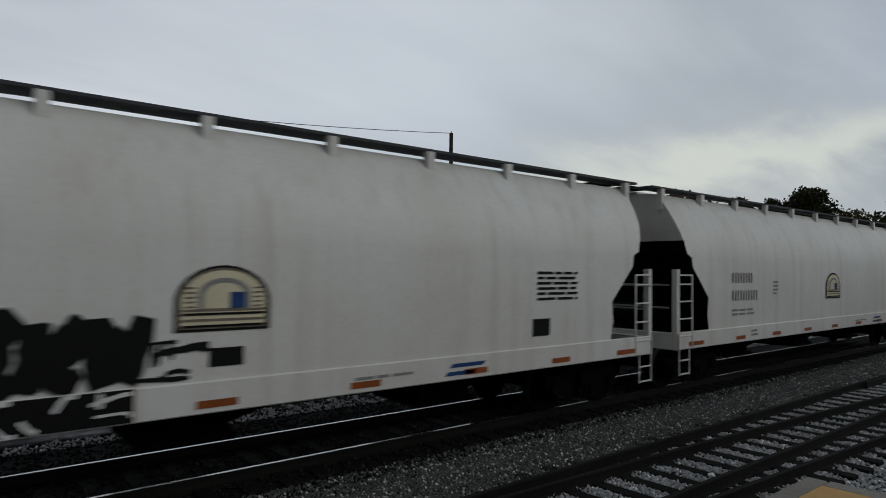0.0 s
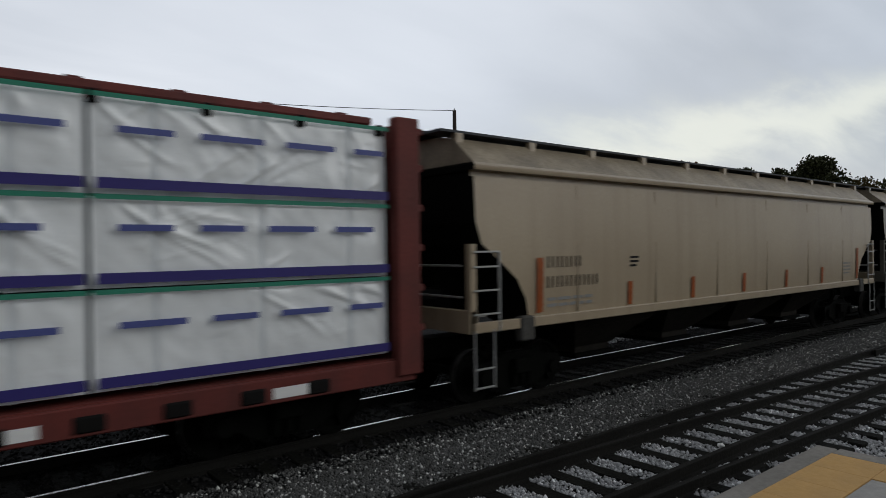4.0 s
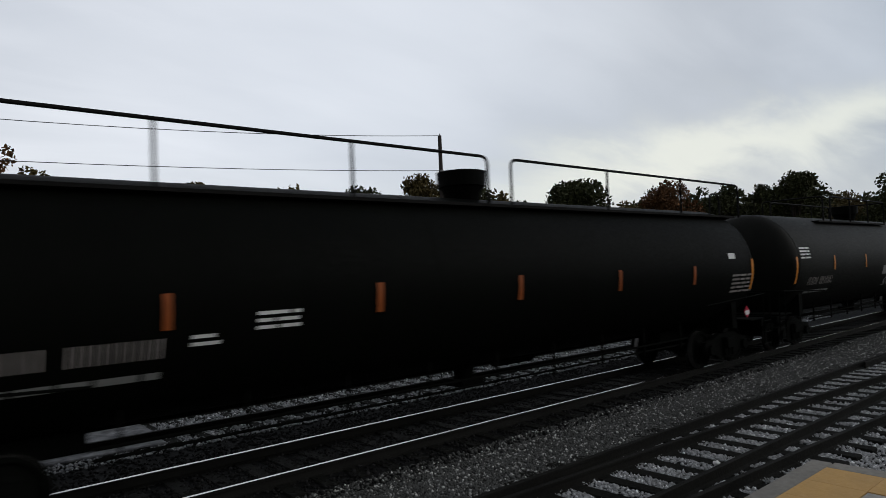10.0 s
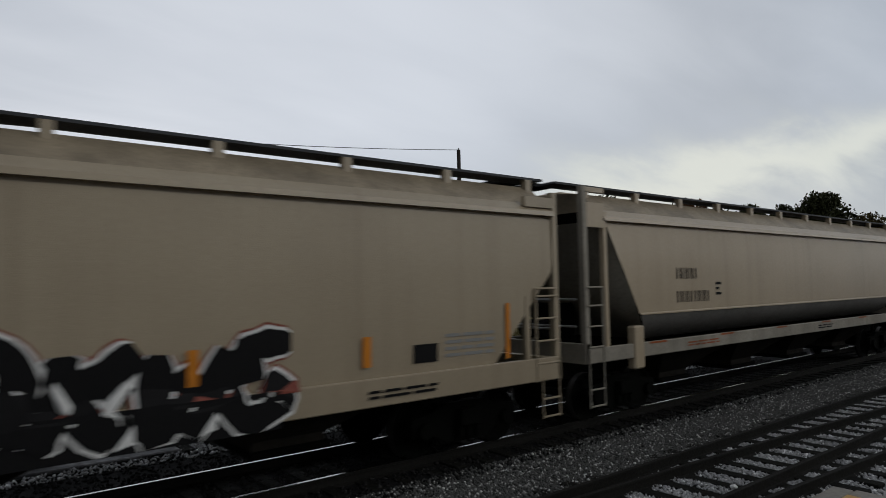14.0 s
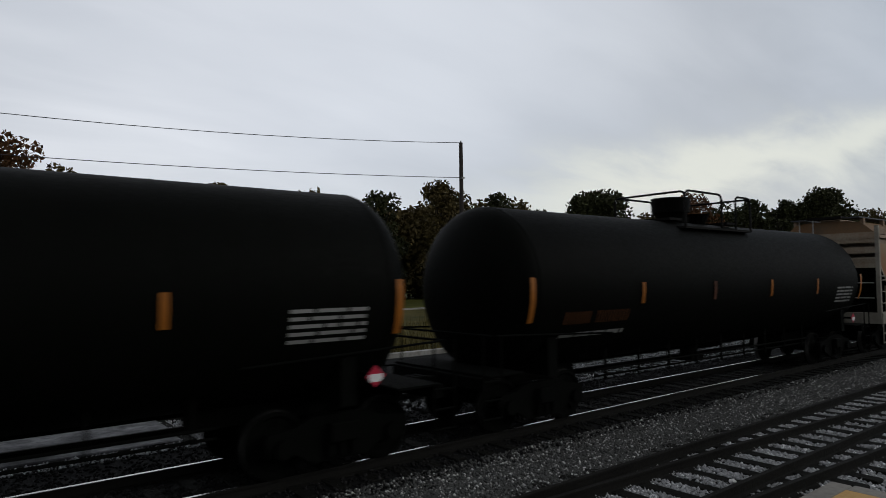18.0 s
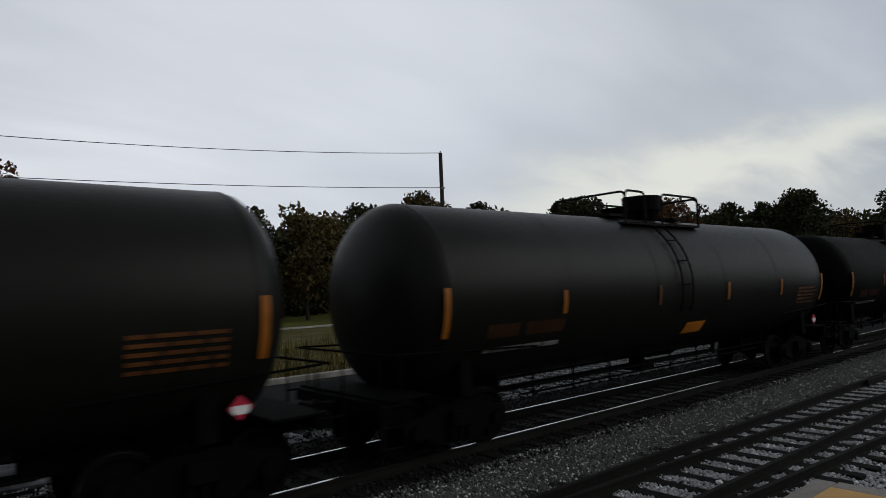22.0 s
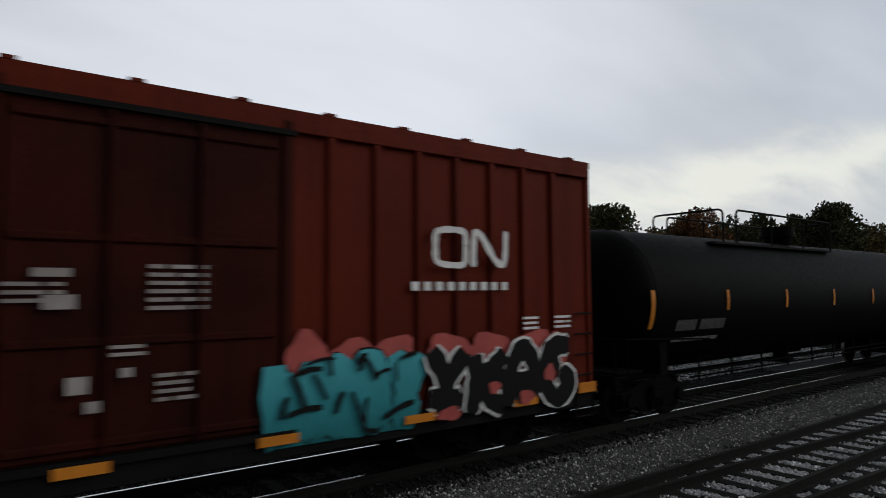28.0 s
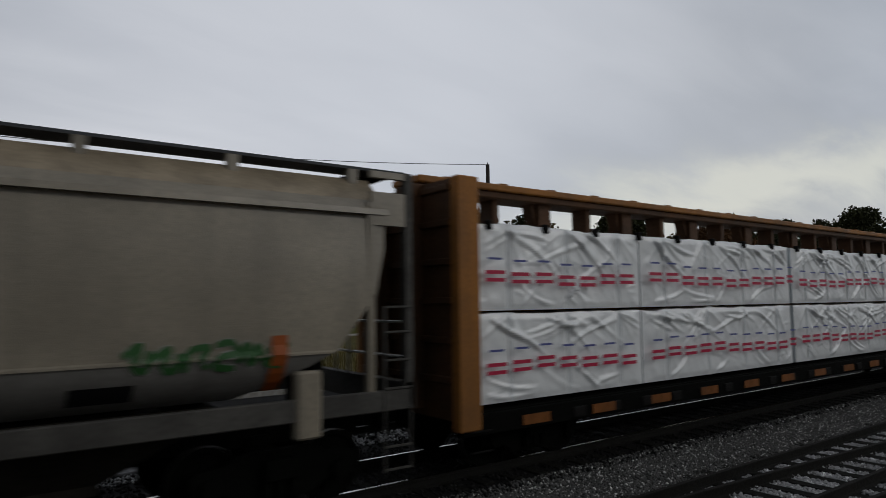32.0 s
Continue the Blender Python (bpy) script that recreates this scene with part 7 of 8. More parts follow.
car, surf, H_ = black_tank(6, "black tank car with white stencils and a grey tag", 1, "tank_matte")
decals("data_panel", car, surf, [(-0.97, -0.18, 1.95, 2.27)], "grey_mark", 0.010)
decals("small_print", car, surf, small_print(-H_ + 0.85, -H_ + 1.55, 2.62, 3.0, 4, rnd), "white_mark", 0.010)
piece(car, surf, "cdbafe", -0.55, 2.55, 1.52, 1.98, 0.07, [("grey_mark", 0.0, 0.014, 0, 1)], 57, "grey spray-painted outline letter", 0.2, 0.1)
car, surf, H_ = black_tank(7, "long black tank car with white stencils", 3, stripe="red_refl")
decals("white_plate", car, surf, [(7.55, 7.88, 2.72, 2.86)], "white_mark", 0.012)
decals("data_panel", car, surf, small_print(-4.75, -4.15, 2.05, 2.32, 3, rnd), "white_mark", 0.010)
decals("data_panel", car, surf, small_print(-5.55, -5.2, 1.92, 2.1, 2, rnd), "white_mark", 0.010)
car, surf, H_ = black_tank(8, "long black tank car with a faded ghost tag", 1, tag=(-4.5, -3.6, 1.9, 2.7, 2))
decals("small_print", car, surf, small_print(-H_ + 0.04, -H_ + 0.42, 2.60, 2.98, 4, rnd), "stencil_dust", 0.010)

# cream hoppers
L = GX[9] - 0.3 - GX[10]
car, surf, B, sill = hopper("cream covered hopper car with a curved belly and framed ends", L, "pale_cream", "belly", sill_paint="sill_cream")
couple(car, GX[9] - 0.3, GX[10])
lettering(car, surf, -B + 3.0, 2.75, (4,), "black_mark", 0.16, 0.24, 0.05)
lettering(car, surf, -B + 3.0, 2.25, (3, ), "black_mark", 0.16, 0.24, 0.05)
lettering(car, surf, -B + 3.7, 2.25, (3, ), "black_mark", 0.16, 0.24, 0.05)
decals("small_print", car, surf, small_print(-B + 4.6, -B + 4.85, 2.35, 2.7, 3, rnd), "black_mark", 0.008)
each("sill_mark", car, lambda z: -1.60, small_print(-B + 3.3, -B + 4.6, 1.30, 1.42, 2, rnd), "red_refl", 0.008)
each("sill_mark", car, lambda z: -1.60, small_print(B - 8.3, B - 7.3, 1.30, 1.42, 2, rnd), "black_mark", 0.008)
for q_ in [(x - 0.3, x + 0.3, 1.46, 1.50) for x in np.linspace(-B + 2.2, B - 2.2, 6)]:
    decals("reflector", car, lambda z: -1.60, [q_], "red_refl", 0.008)

L = GX[10] - GX[11]
car, surf, B, sill = hopper("cream covered hopper car with large black graffiti letters", L, "cream_paint", "post")
couple(car, GX[10], GX[11])


def s3(z):
    return surf(z) if z > 1.46 else -1.61


def block_letter(car, surf, strokes, x0, z0, w, h, thick, layers, label):
    """A spray-painted block letter of straight thick strokes (in a unit box), edged in wider coats beneath."""
    letter = None
    for mat, grow, off in layers:
        V, F = [], []
        for n, ((xa, za), (xb, zb)) in enumerate(strokes):
            p, q = Vector((x0 + xa * w, z0 + za * h)), Vector((x0 + xb * w, z0 + zb * h))
            d = (q - p).normalized()
            nrm = Vector((-d.y, d.x)) * (thick / 2 + grow)
            p, q = p - d * grow, q + d * grow
            m_ = 8
            base = len(V)
            for i in range(m_ + 1):
                c = p.lerp(q, i / m_)
                for sg in (-1, 1):
                    c2 = c + nrm * sg
                    zc = max(0.98, c2.y)
                    V.append((c2.x, surf(zc) - off - 0.0005 * n, zc))
            F += [(base + 2 * i, base + 2 * i + 1, base + 2 * i + 3, base + 2 * i + 2) for i in range(m_)]
        ob = raw("graffiti_letter" if letter is None else "fill", V, F, mat, letter or car, label if letter is None else "")
        letter = letter or ob


BLOCK = {"E": [((0.16, 0), (0.16, 1)), ((0.0, 0.93), (1.0, 0.98)), ((0.1, 0.50), (0.72, 0.54)), ((0.0, 0.06), (0.85, 0.12))], "V": [((0.08, 1.0), (0.45, 0.02)), ((0.95, 1.0), (0.55, 0.02)), ((0.35, 0.25), (0.65, 0.25))],
         "R": [((0.16, 0), (0.16, 1)), ((0.1, 0.92), (0.85, 0.92)), ((0.82, 0.95), (0.82, 0.5)), ((0.2, 0.52), (0.85, 0.52)), ((0.4, 0.5), (0.95, 0.0))], "Y": [((0.05, 1.0), (0.5, 0.45)), ((1.0, 1.0), (0.5, 0.45)), ((0.48, 0.55), (0.40, 0.0))]}
decals("graffiti_fill", car, s3, [(-4.98, -1.3, 1.0, 1.46)], "black_mark", 0.016, "black paint run over the sill")
decals("graffiti_fill", car, s3, [(-1.3, 3.4, 0.98, 1.44)], "black_mark", 0.0165, "black paint run over the sill")
for ch, x_, w_ in (("E", -4.95, 0.80), ("V", -4.14, 0.80), ("E", -3.40, 0.64), ("R", -2.74, 0.72), ("Y", -2.08, 0.80)):
    block_letter(car, s3, BLOCK[ch], x_, 1.06, w_, 1.44, 0.36, [("red_haze", 0.075, 0.012), ("white_mark", 0.034, 0.020), ("black_mark", 0.0, 0.028)], "black letter edged in white under red haze")
piece(car, s3, "cbade", -1.15, 3.5, 1.10, 2.10, 0.34, [("red_haze", 0.075, 0.0125, 0.3, 1.3), ("white_mark", 0.045, 0.0205, -0.3, 1.3), ("black_mark", 0.0, 0.0285, -0.3, 1.3)], 97, "fat black letter edged in white", 0.28, 0.08, 0.98, 0.02)
for x_, z_, w_ in ((-4.55, 1.04, 0.5), (-3.3, 1.05, 0.6), (-2.5, 1.12, 0.25), (0.1, 1.02, 0.3), (1.5, 1.02, 0.22), (2.4, 1.04, 0.2)):
    raw("white_wedge", [(x_, -1.652, z_), (x_ + w_, -1.652, z_ + 0.06), (x_ + w_ * 0.95, -1.652, z_ + 0.26)], [(0, 1, 2)], "white_mark", car, "white spray-painted wedge")
reflectors(car, s3, (-B + 1.5, B - 1.2), 1.5, 2.4, 0.09)
reflectors(car, s3, np.linspace(-B + 3.93, B - 3.9, 5), 1.60, 2.02, 0.13, off=0.036)
decals("data_panel", car, s3, [(B - 3.1, B - 2.65, 1.58, 1.85)], "black_mark", 0.012)
decals("small_print", car, s3, small_print(B - 2.5, B - 1.5, 1.6, 2.0, 4, rnd), "grey_mark", 0.008)
each("sill_mark", car, s3, small_print(B - 3.9, B - 2.7, 1.15, 1.3, 2, rnd), "black_mark", 0.012)

L = GX[11] - GX[12]
car, surf, B, sill = hopper("cream covered hopper car with sides rusted orange", L, "rust_paint", "post", "grime", sill_paint="sill_cream")
couple(car, GX[11], GX[12])
V, F = [], []
n = 60
for i in range(n + 1):
    x = -B + 0.14 + (2 * B - 0.28) * i / n
    inset = lambda z: max(0.0, min(1.45, (2.95 - z) * 1.0))
    for j in range(15):
        z = 1.46 + (3.86 - 1.46) * j / 14
        xx = max(-B + 0.14 + inset(z), min(B - 0.14 - inset(z), x))
        V.append((xx, surf(z) - 0.004, z))
for i in range(n):
    for j in range(14):
        a = i * 15 + j
        F.append((a, a + 15, a + 16, a + 1))
raw("rusted_side", V, F, "rust_side", car, "orange rust bleeding through cream paint", True)
lettering(car, surf, -B + 2.3, 2.75, (4,), "faint_mark", 0.10, 0.18, 0.05)
lettering(car, surf, -B + 2.3, 2.32, (4,), "faint_mark", 0.10, 0.18, 0.05)
decals("dark_panel", car, surf, [(B - 6.3, B - 5.7, 2.9, 3.80), (B - 4.9, B - 4.5, 3.0, 3.80)], "faint_mark", 0.0075)
decals("small_print", car, surf, small_print(B - 1.9, B - 1.0, 2.7, 3.2, 3, rnd), "grime", 0.010)
for q_ in [(-B + 1.35, -B + 2.3, 1.28, 1.38)] + [(x - 0.2, x + 0.2, 1.28, 1.37) for x in np.linspace(-B + 4.5, B - 2.5, 5)]:
    decals("reflector", car, lambda z: -1.60, [q_], "red_refl", 0.008)

for k in range(7):
    g = 12 + k
    pale = g in (15, 16)
    black_tank(g, ("faded grey-black" if pale else "black") + " tank car with orange reflector strips and a railed dome", 0, "tank_grey" if pale else "tank_black", "dim_yellow" if k not in (5,) else "grey_mark", yellow=pale, tag=None, flip=-1 if g == 12 else 1)
black_tank(19, "long black tank car with faded markings", 1, mark="grey_mark")

# red box car
L = GX[20] - GX[21]
B = L / 2 - 0.55
car, surf, B, bot = box_car("red box car with colourful graffiti along its lower side", L, "red_box", 5.10, [-B + 0.75 * k + 1.1 for k in range(8)] + [B - 0.95 - 0.72 * k for k in range(7)], (B - 8.9, B - 6.0), False, "steel_dark")
couple(car, GX[20], GX[21])
fl = lambda z: -1.58
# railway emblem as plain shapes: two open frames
raw_line = lambda pts, w, nm, lab: [raw(nm, [(a, fl(b) - 0.094, b) for pr in zip(*stroke_strip(pts, w, random.Random(1))) for a, b in pr], [(2 * i, 2 * i + 1, 2 * i + 3, 2 * i + 2) for i in range(len(smooth_line(pts)) - 1)], "white_mark", car, lab)]
raw_line([(B - 3.05, 3.40), (B - 3.08, 3.60), (B - 3.35, 3.63), (B - 3.60, 3.58), (B - 3.63, 3.36), (B - 3.60, 3.15), (B - 3.35, 3.10), (B - 3.08, 3.13), (B - 3.05, 3.40)], 0.10, "emblem", "white rounded frame of an emblem")
raw_line([(B - 2.90, 3.08), (B - 2.89, 3.35), (B - 2.86, 3.60), (B - 2.72, 3.55), (B - 2.45, 3.20), (B - 2.27, 3.13), (B - 2.22, 3.35), (B - 2.21, 3.66)], 0.11, "emblem", "white folded band of an emblem")
decals("stencil", car, fl, bars_line(B - 4.0, 2.72, 9, 0.13, 0.13, 0.09), "white_mark", 0.010)
decals("small_print", car, fl, small_print(B - 1.75, B - 1.4, 2.05, 2.3, 3, rnd) + small_print(B - 1.0, B - 0.6, 2.05, 2.3, 3, rnd), "white_mark", 0.010)
decals("small_print", car, fl, small_print(0.15, 0.80, 2.50, 3.05, 6, rnd), "stencil_dust", 0.024)
decals("small_print", car, fl, small_print(0.25, 0.70, 1.50, 1.85, 4, rnd), "stencil_dust", 0.024)
decals("small_print", car, fl, small_print(-1.20, -0.65, 2.60, 2.85, 3, rnd), "stencil_dust", 0.024)
decals("small_print", car, fl, small_print(-0.25, 0.15, 2.02, 2.18, 2, rnd), "stencil_dust", 0.024)
decals("small_print", car, fl, small_print(-2.30, -1.95, 2.55, 2.75, 2, rnd), "stencil_dust", 0.024)
for q in [(-1.78, -1.66, 2.55, 2.88), (-0.85, -0.55, 2.55, 2.70), (-0.95, -0.60, 2.88, 2.97), (-0.12, 0.0, 1.82, 1.92), (-0.62, -0.42, 1.68, 1.86), (-0.45, -0.30, 1.48, 1.60)]:
    decals("white_patch", car, fl, [q], "stencil_dust", 0.075)
for z_ in (2.42, 2.04):
    for q in [(-6.89, -6.70, z_, z_ + 0.22), (-6.66, -6.60, z_, z_ + 0.22), (-6.55, -6.43, z_ + 0.02, z_ + 0.22)]:
        decals("stencil_mark", car, fl, [q], "white_mark", 0.012)
decals("round_mark", car, fl, [(-4.46, -4.20, 2.27, 2.30), (-4.46, -4.20, 2.36, 2.39), (-4.40, -4.26, 2.46, 2.49)], "white_mark", 0.012)
blobs(car, fl, [(2.05, 1.90, 0.30, 0.30), (2.75, 1.85, 0.42, 0.22), (3.4, 1.88, 0.35, 0.22), (4.35, 1.86, 0.42, 0.22), (5.2, 1.84, 0.45, 0.22), (6.2, 1.85, 0.48, 0.20), (6.7, 1.7, 0.28, 0.28)], "pink", 0.030, 61, "pink spray haze")
decals("graffiti_fill", car, fl, [(1.62, 3.72, 0.80, 1.62)], "teal_fade", 0.036, "teal spray-painted field")
piece(car, fl, "dabf", 1.50, 3.85, 0.82, 1.84, 0.36, [("black_mark", 0.030, 0.040, -0.2, 1.2), ("teal_fade", 0.0, 0.046, -0.2, 1.2)], 62, "fat teal letter edged in black", 0.10, 0.10, 0.74)
fine_lines(car, fl, 1.6, 3.8, 0.85, 1.85, 18, 0.06, "black_mark", 0.090, 63, "thin black stroke")
piece(car, fl, "fabe", 3.85, 7.05, 0.86, 1.80, 0.32, [("white_mark", 0.045, 0.098, -0.2, 1.2), ("black_mark", 0.0, 0.104, -0.2, 1.2)], 68, "fat black letter edged in white", 0.06, 0.10, 0.74)
blobs(car, fl, [(4.3, 0.92, 0.22, 0.10), (5.2, 1.22, 0.12, 0.10), (5.9, 1.0, 0.16, 0.12), (6.45, 1.34, 0.13, 0.14)], "pink", 0.112, 69, "pink fill")
# the long blue piece: dark haze, fading letters, black shading, white dots and bottom edge
blobs(car, fl, [(-6.75 + 0.56 * q, 1.86 + 0.06 * math.sin(q * 2.1), 0.40, 0.20) for q in range(9)], "spray_purple", 0.026, 64, "purple spray haze")
blobs(car, fl, [(-5.75, 1.98, 0.24, 0.10), (-4.75, 1.96, 0.30, 0.10)], "red_haze", 0.033, 66, "red spray haze")
blobs(car, fl, [(-6.6 + 0.72 * q, 1.15, 0.42, 0.34) for q in range(6)], "spray_blue", 0.034, 67, "dark blue spray haze")
piece(car, fl, "dbaecf", -6.85, -2.35, 0.84, 2.00, 0.27, [("black_mark", 0.085, 0.040, -0.2, 1.2), ("blue_fade", 0.0, 0.048, -0.2, 1.2)], 81, "fat blue letter fading to white", -0.16, 0.12, 0.74)
fine_lines(car, fl, -6.7, -2.5, 0.95, 1.95, 26, 0.09, "black_mark", 0.096, 83, "black shading stroke")
fine_lines(car, fl, -6.4, -3.0, 0.86, 1.35, 6, 0.12, "spray_leaf", 0.100, 85, "leaf green stroke")
piece(car, fl, "d", -2.2, -1.6, 0.88, 1.90, 0.16, [("spray_purple", 0.03, 0.030, 0, 1), ("spray_blue", 0.0, 0.036, 0, 1)], 84, "dark blue letter edged in purple")
for q in range(7):
    x = -7.0 + 0.66 * q
    raw("white_edge", [(x, fl(0) - 0.092, 0.74), (x + 0.62, fl(0) - 0.092, 0.735), (x + 0.60, fl(0) - 0.092, 0.84), (x + 0.33, fl(0) - 0.092, 0.89 + 0.03 * (q % 2)), (x + 0.10, fl(0) - 0.092, 0.82)], [(0, 1, 2, 3, 4)], "white_mark", car, "white lower edge of the piece")
rd = random.Random(9)
for k_ in range(44):
    x, z = rd.uniform(-7.0, -2.45), rd.uniform(0.86, 1.25) if k_ < 34 else rd.uniform(1.6, 1.95)
    q = rd.uniform(0.035, 0.075)
    V = [(x + q * math.cos(a), fl(z) - 0.108, z + q * math.sin(a)) for a in np.linspace(0, 2 * math.pi, 9)[:-1]]
    raw("spray_dot", V, [tuple(range(8))], "white_mark" if k_ < 34 else "spray_blue", car)
for q_ in [(x - 0.26, x + 0.26, 0.86, 0.98) for x in np.linspace(-B + 3.0, B - 1.8, 6)] + [(-B + 0.1, -B + 0.65, 0.86, 1.05), (-B + 0.1, -B + 0.65, 1.12, 1.22), (B - 0.5, B - 0.05, 0.92, 1.1)]:
    decals("reflector", car, fl, [q_], "orange", 0.10)
part("end_panel", boxes((-B - 0.10, -B - 0.085, -1.50, 1.50, 4.42, 5.04)), "white_mark", car, "white reporting panel on the end")

# dark box car
L = GX[21] - GX[22]
B = L / 2 - 0.55
car, surf, B, bot = box_car("dark green-black box car with a ribbed door and graffiti", L, "green_box", 4.48, [-B + 0.80 + 1.11 * k for k in range(5)] + [B - 1.3 - 1.06 * k for k in range(5)], (-1.30, 1.78), True, "steel_dark")
couple(car, GX[21], GX[22])
rail_z = (2.05, 3.0)
for z in rail_z:
    for xa, xb in ((-B + 0.3, -1.5), (1.98, B - 0.3)):
        part("side_rib", boxes((xa, xb, -1.54, -1.49, z - 0.03, z + 0.03)), "green_box", car)
# railway emblem as plain shapes: three yellow blocks with waists or holes, each over a bar
for k_, (x, wd) in enumerate(((B - 4.15, 0.66), (B - 2.92, 0.52), (B - 1.74, 0.62))):
    y_ = fl(3.4) - 0.012
    if k_ == 0:
        pts = [(0.12, 3.14), (0.55, 3.12), (0.62, 3.26), (0.60, 3.58), (0.50, 3.72), (0.14, 3.72), (0.02, 3.60), (0.02, 3.26)]
        inner = [(0.22, 3.24), (0.42, 3.24), (0.44, 3.34), (0.44, 3.52), (0.40, 3.62), (0.24, 3.62), (0.19, 3.54), (0.19, 3.32)]
        V = [(x + a, y_, b) for a, b in pts + inner]
        F = [(i, (i + 1) % 8, 8 + (i + 1) % 8, 8 + i) for i in range(8)]
    elif k_ == 1:
        V, F = [], []
        for a0, a1, b0, b1 in ((0.02, 0.50, 3.12, 3.24), (0.36, 0.50, 3.24, 3.40), (0.02, 0.50, 3.37, 3.48), (0.02, 0.16, 3.48, 3.62), (0.02, 0.50, 3.60, 3.72), (0.02, 0.14, 3.24, 3.38), (0.38, 0.50, 3.48, 3.60)):
            F.append(tuple(range(len(V), len(V) + 4)))
            V += [(x + a, y_ - 0.0005 * len(F), b) for a, b in ((a0, b0), (a1, b0), (a1, b1), (a0, b1))]
    else:
        V = [(x + a, y_, b) for a, b in ((0, 3.72), (0.60, 3.72), (0.60, 3.60), (0.42, 3.43), (0.62, 3.24), (0.62, 3.12), (0.0, 3.12), (0.0, 3.24), (0.20, 3.43), (0.0, 3.60))]
        F = [(0, 1, 2, 9), (9, 2, 3, 8), (8, 3, 4, 7), (7, 4, 5, 6)]
    em = raw("emblem", V, F, "emblem_yellow", car, "worn yellow emblem over a bar")
    decals("emblem_bar", em, fl, [(x + 0.02, x + wd, 2.93, 3.03)], "emblem_yellow", 0.012)
for x_, z_, n_ in ((-6.93, 2.34, 2), (-5.81, 2.32, 2)):
    for q in range(n_):
        xq = x_ + 0.42 * q
        decals("stencil_mark", car, fl, [(xq, xq + 0.11, z_, z_ + 0.30), (xq + 0.19, xq + 0.30, z_, z_ + 0.30)], "orange", 0.012)
for x_ in (-6.90, -5.83):
    for q in range(3):
        decals("stencil_mark", car, fl, [(x_ + 0.27 * q, x_ + 0.27 * q + 0.2, 1.72, 1.98)], "dim_yellow", 0.012)
for q in [(-1.90, -1.72, 2.40, 2.78), (-2.55, -2.15, 2.36, 2.45), (-1.0, -0.8, 2.58, 2.63)]:
    decals("white_patch", car, fl, [q], "white_mark", 0.04)
decals("graffiti_fill", car, fl, [(-6.1, -2.0, 0.76, 1.35)], "spray_green", 0.014, "pale green spray-painted field")
piece(car, fl, "cb", -6.45, -4.95, 0.84, 1.50, 0.34, [("black_mark", 0.05, 0.020, -0.2, 1.2), ("spray_green", 0.0, 0.028, -0.2, 1.2)], 70, "fat pale green shape edged in black", 0.25, 0.14, 0.74)
piece(car, fl, "fdbe", -5.05, -1.75, 0.86, 2.05, 0.34, [("white_mark", 0.075, 0.017, 0.6, 1.2), ("black_mark", 0.05, 0.0205, -0.2, 1.2), ("spray_green", 0.0, 0.0285, -0.2, 1.2)], 71, "fat pale green shape edged in black", 0.10, 0.14, 0.74)
fine_lines(car, fl, -6.4, -1.9, 0.82, 1.5, 22, 0.085, "black_mark", 0.040, 76, "black shading stroke")
fine_lines(car, fl, -5.0, -1.9, 1.3, 2.0, 18, 0.085, "black_mark", 0.040, 86, "black shading stroke")
fine_lines(car, fl, -6.5, -2.0, 1.2, 1.62, 8, 0.07, "white_mark", 0.052, 77, "white highlight stroke")
fine_lines(car, fl, -4.9, -1.9, 1.6, 2.12, 9, 0.07, "white_mark", 0.052, 87, "white highlight stroke")
fine_lines(car, fl, -6.2, -2.2, 1.0, 1.95, 9, 0.13, "mauve", 0.056, 78, "grey-mauve stroke")
fine_lines(car, fl, -6.5, -5.5, 1.0, 1.5, 4, 0.10, "dim_yellow", 0.060, 88, "worn orange stroke")
# rows of fuzzy white letters over the door ribs
for q in range(7):
    blobs(car, fl, [(-1.22 + 0.34 * k_ + 0.1 * math.sin(q + k_), 1.04 + 0.155 * q, 0.17, 0.052) for k_ in range(8)], "grey_mark" if q in (0, 3) else "white_mark", 0.050, 90 + q, "white spray paint on a door rib", "spray_patch")
fine_lines(car, fl, -1.3, 1.2, 1.0, 2.05, 16, 0.05, "black_mark", 0.062, 99, "black outline stroke")
blobs(car, fl, [(2.0, 1.66, 0.26, 0.14), (2.55, 1.82, 0.22, 0.20), (3.0, 2.0, 0.26, 0.14), (3.55, 2.06, 0.28, 0.16), (4.05, 2.08, 0.22, 0.18), (4.9, 1.92, 0.20, 0.16)], "blush", 0.012, 72, "pale pink cloud behind the letters")
blobs(car, fl, [(3.3, 2.08, 0.20, 0.14), (4.45, 2.10, 0.22, 0.15), (2.4, 1.70, 0.16, 0.18), (5.2, 1.78, 0.28, 0.10)], "lime", 0.016, 75, "lime green outline")
decals("graffiti_fill", car, fl, [(1.95, 5.35, 0.80, 1.58)], "teal_fade", 0.022, "teal spray-painted field")
piece(car, fl, "cbaf", 1.85, 5.55, 0.86, 1.92, 0.44, [("lime", 0.055, 0.026, 0.55, 1.2), ("black_mark", 0.035, 0.032, -0.2, 1.2), ("teal_fade", 0.0, 0.040, -0.2, 1.2)], 73, "fat teal letter edged in black and lime", 0.08, 0.12, 0.74)
fine_lines(car, fl, 1.9, 5.5, 0.80, 1.8, 34, 0.085, "black_mark", 0.084, 79, "thin black stroke")
fine_lines(car, fl, 2.2, 5.0, 1.0, 1.7, 7, 0.09, "mauve", 0.080, 80, "mauve shading stroke")
fine_lines(car, fl, 2.0, 5.4, 0.95, 1.85, 4, 0.03, "white_mark", 0.098, 82, "white highlight line")
decals("white_line", car, fl, [(4.45, 5.05, 1.68, 1.71), (4.4, 5.08, 1.44, 1.47), (5.30, 5.48, 1.26, 1.40)], "cream_spray", 0.108)
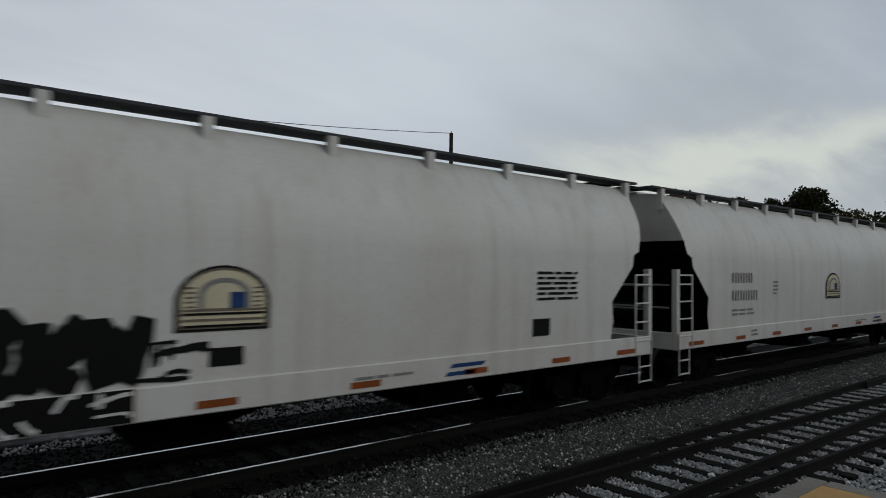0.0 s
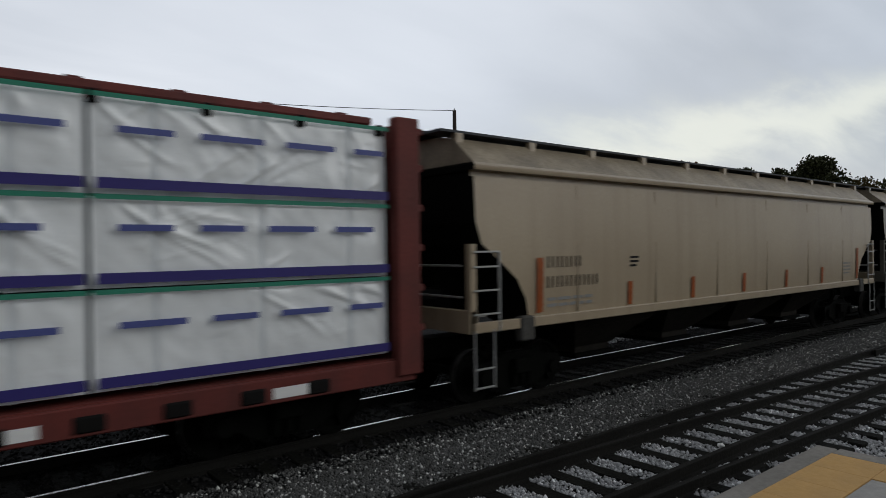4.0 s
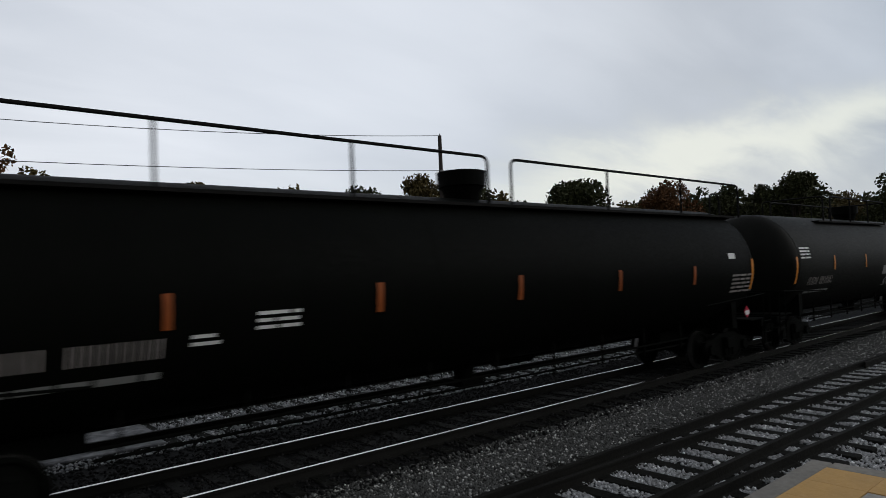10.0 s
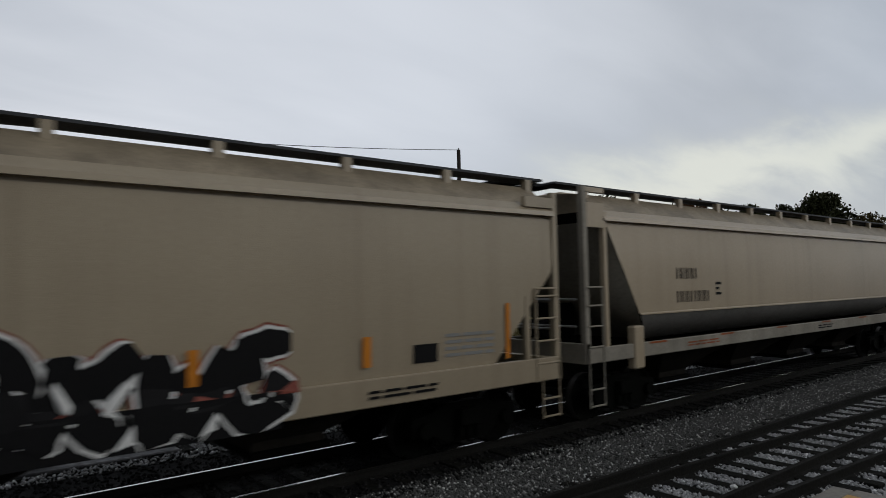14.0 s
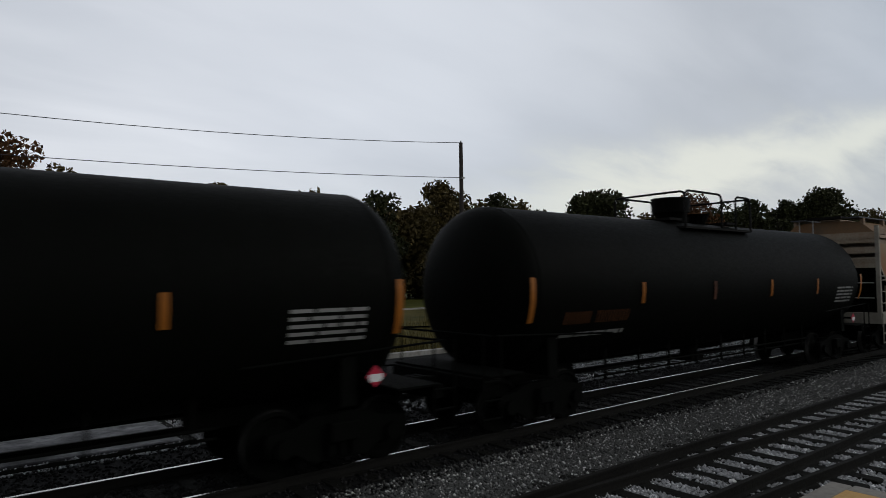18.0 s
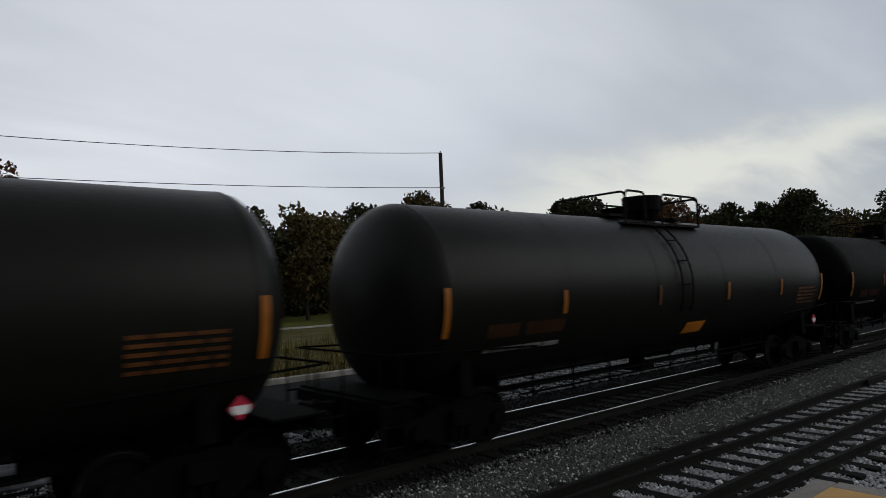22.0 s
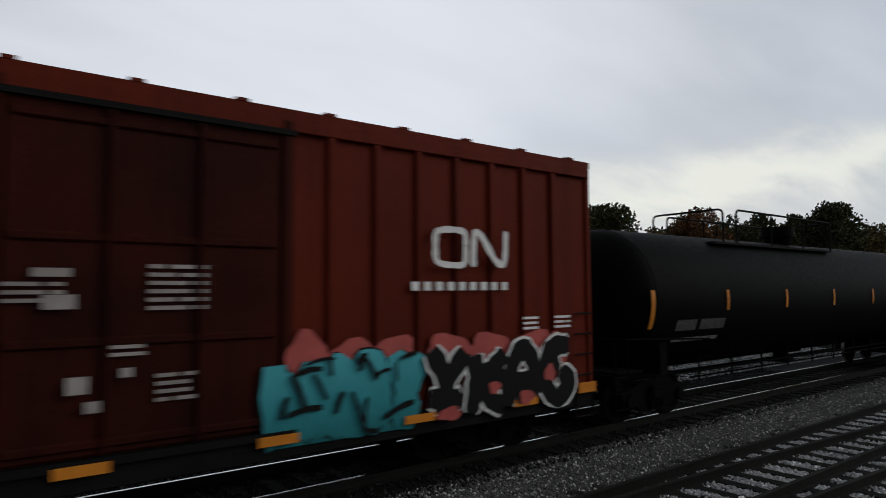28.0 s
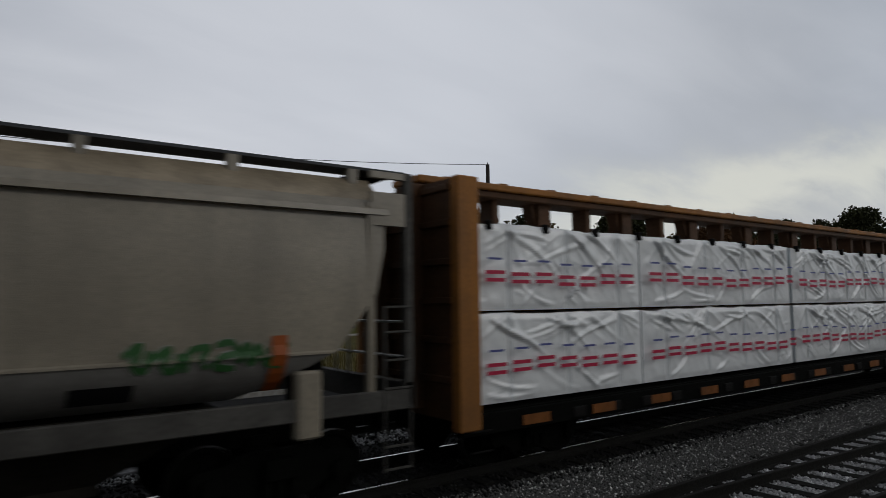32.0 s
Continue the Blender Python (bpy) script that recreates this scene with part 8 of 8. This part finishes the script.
decals("small_print", car, fl, small_print(B - 1.1, B - 0.5, 1.45, 1.9, 4, rnd), "dim_yellow", 0.010)
for q_ in [(x - 0.3, x + 0.3, 0.76, 0.88) for x in np.linspace(-B + 4.0, B - 3.3, 5)] + [(-B + 1.2, -B + 1.75, 0.80, 1.02), (B - 0.95, B - 0.45, 1.05, 1.25)]:
    decals("reflector", car, fl, [q_], "orange", 0.10)

# yellow lumber car
L = GX[22] - GX[23]
car, B, deck = centre_beam("ochre centre-beam flat car stacked with white-wrapped lumber", L, "cb_yellow", [(1.08, 2.48), (2.53, 3.92)], "grime", [(-L / 2 + 0.95, -6.9), (-6.87, -1.0), (-0.84, 5.3), (5.33, L / 2 - 0.95)], "red")
couple(car, GX[22], GX[23])
for q_ in [(x - 0.3, x + 0.3, deck - 0.28, deck - 0.12) for x in np.linspace(-B + 1.5, B - 1.5, 13)]:
    decals("reflector", car, sb, [q_], "sill_ochre", 0.035)
part("deck_box", boxes((B - 4.6, B - 4.2, -1.56, -1.48, 0.72, 0.98), bevel=0.02), "galv", car)

# trailing grey hopper
L = GX[23] - GX[24]
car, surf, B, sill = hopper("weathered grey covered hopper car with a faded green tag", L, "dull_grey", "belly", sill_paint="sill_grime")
couple(car, GX[23], GX[24])
graffiti(car, surf, 5.5, 7.4, 1.92, 2.25, 6, [("grey_mark", 0.3, 0.010), ("spray_leaf", 0.25, 0.018)], 95, "faded pale green tag")
decals("dark_panel", car, surf, [(5.05, 5.68, 1.62, 1.82)], "black_mark", 0.010)
reflectors(car, surf, (B - 1.9,), 1.6, 2.3, 0.2, "red_refl")


# ---------------------------------------------------------------- motion of the train
def run(t):
    """Metres gone since the start: steady at first, gathering a little speed later."""
    return 12.75 * t + (0.0196 * (t - 18) ** 2 if t > 18 else 0.0)


def motions():
    for car_, off in CARS:
        walk(car_, [(0.5 * k, pose(run(0.5 * k) + off, TRAIN_Y, 0)) for k in range(65)])
    where = dict(CARS)
    for w, car_ in SPIN:
        x = w.matrix_basis.translation.x
        off = where[car_]
        rows = [(0.0, 0.0)]
        t = 0.0
        while t < 32.0:
            d = run(t) + off
            t = round(t * 30 + (1 if -16 < d < 45 else 15)) / 30
            if t > 32.0:
                break
            near = -16 < d < 45
            rows.append((t, rows[-1][1] + (math.degrees((run(t) - run(rows[-1][0])) / WHEEL_R) if near else 0.0)))
        if rows[-1][0] < 32.0:
            rows.append((32.0, rows[-1][1]))
        keep = [rows[0]]
        for a, b, c in zip(rows, rows[1:], rows[2:]):
            if not (a[1] == b[1] == c[1]):
                keep.append(b)
        keep.append(rows[-1])
        walk(w, [(t, pose(x, 0, WHEEL_R, 0, a, 0)) for t, a in keep])


motions()
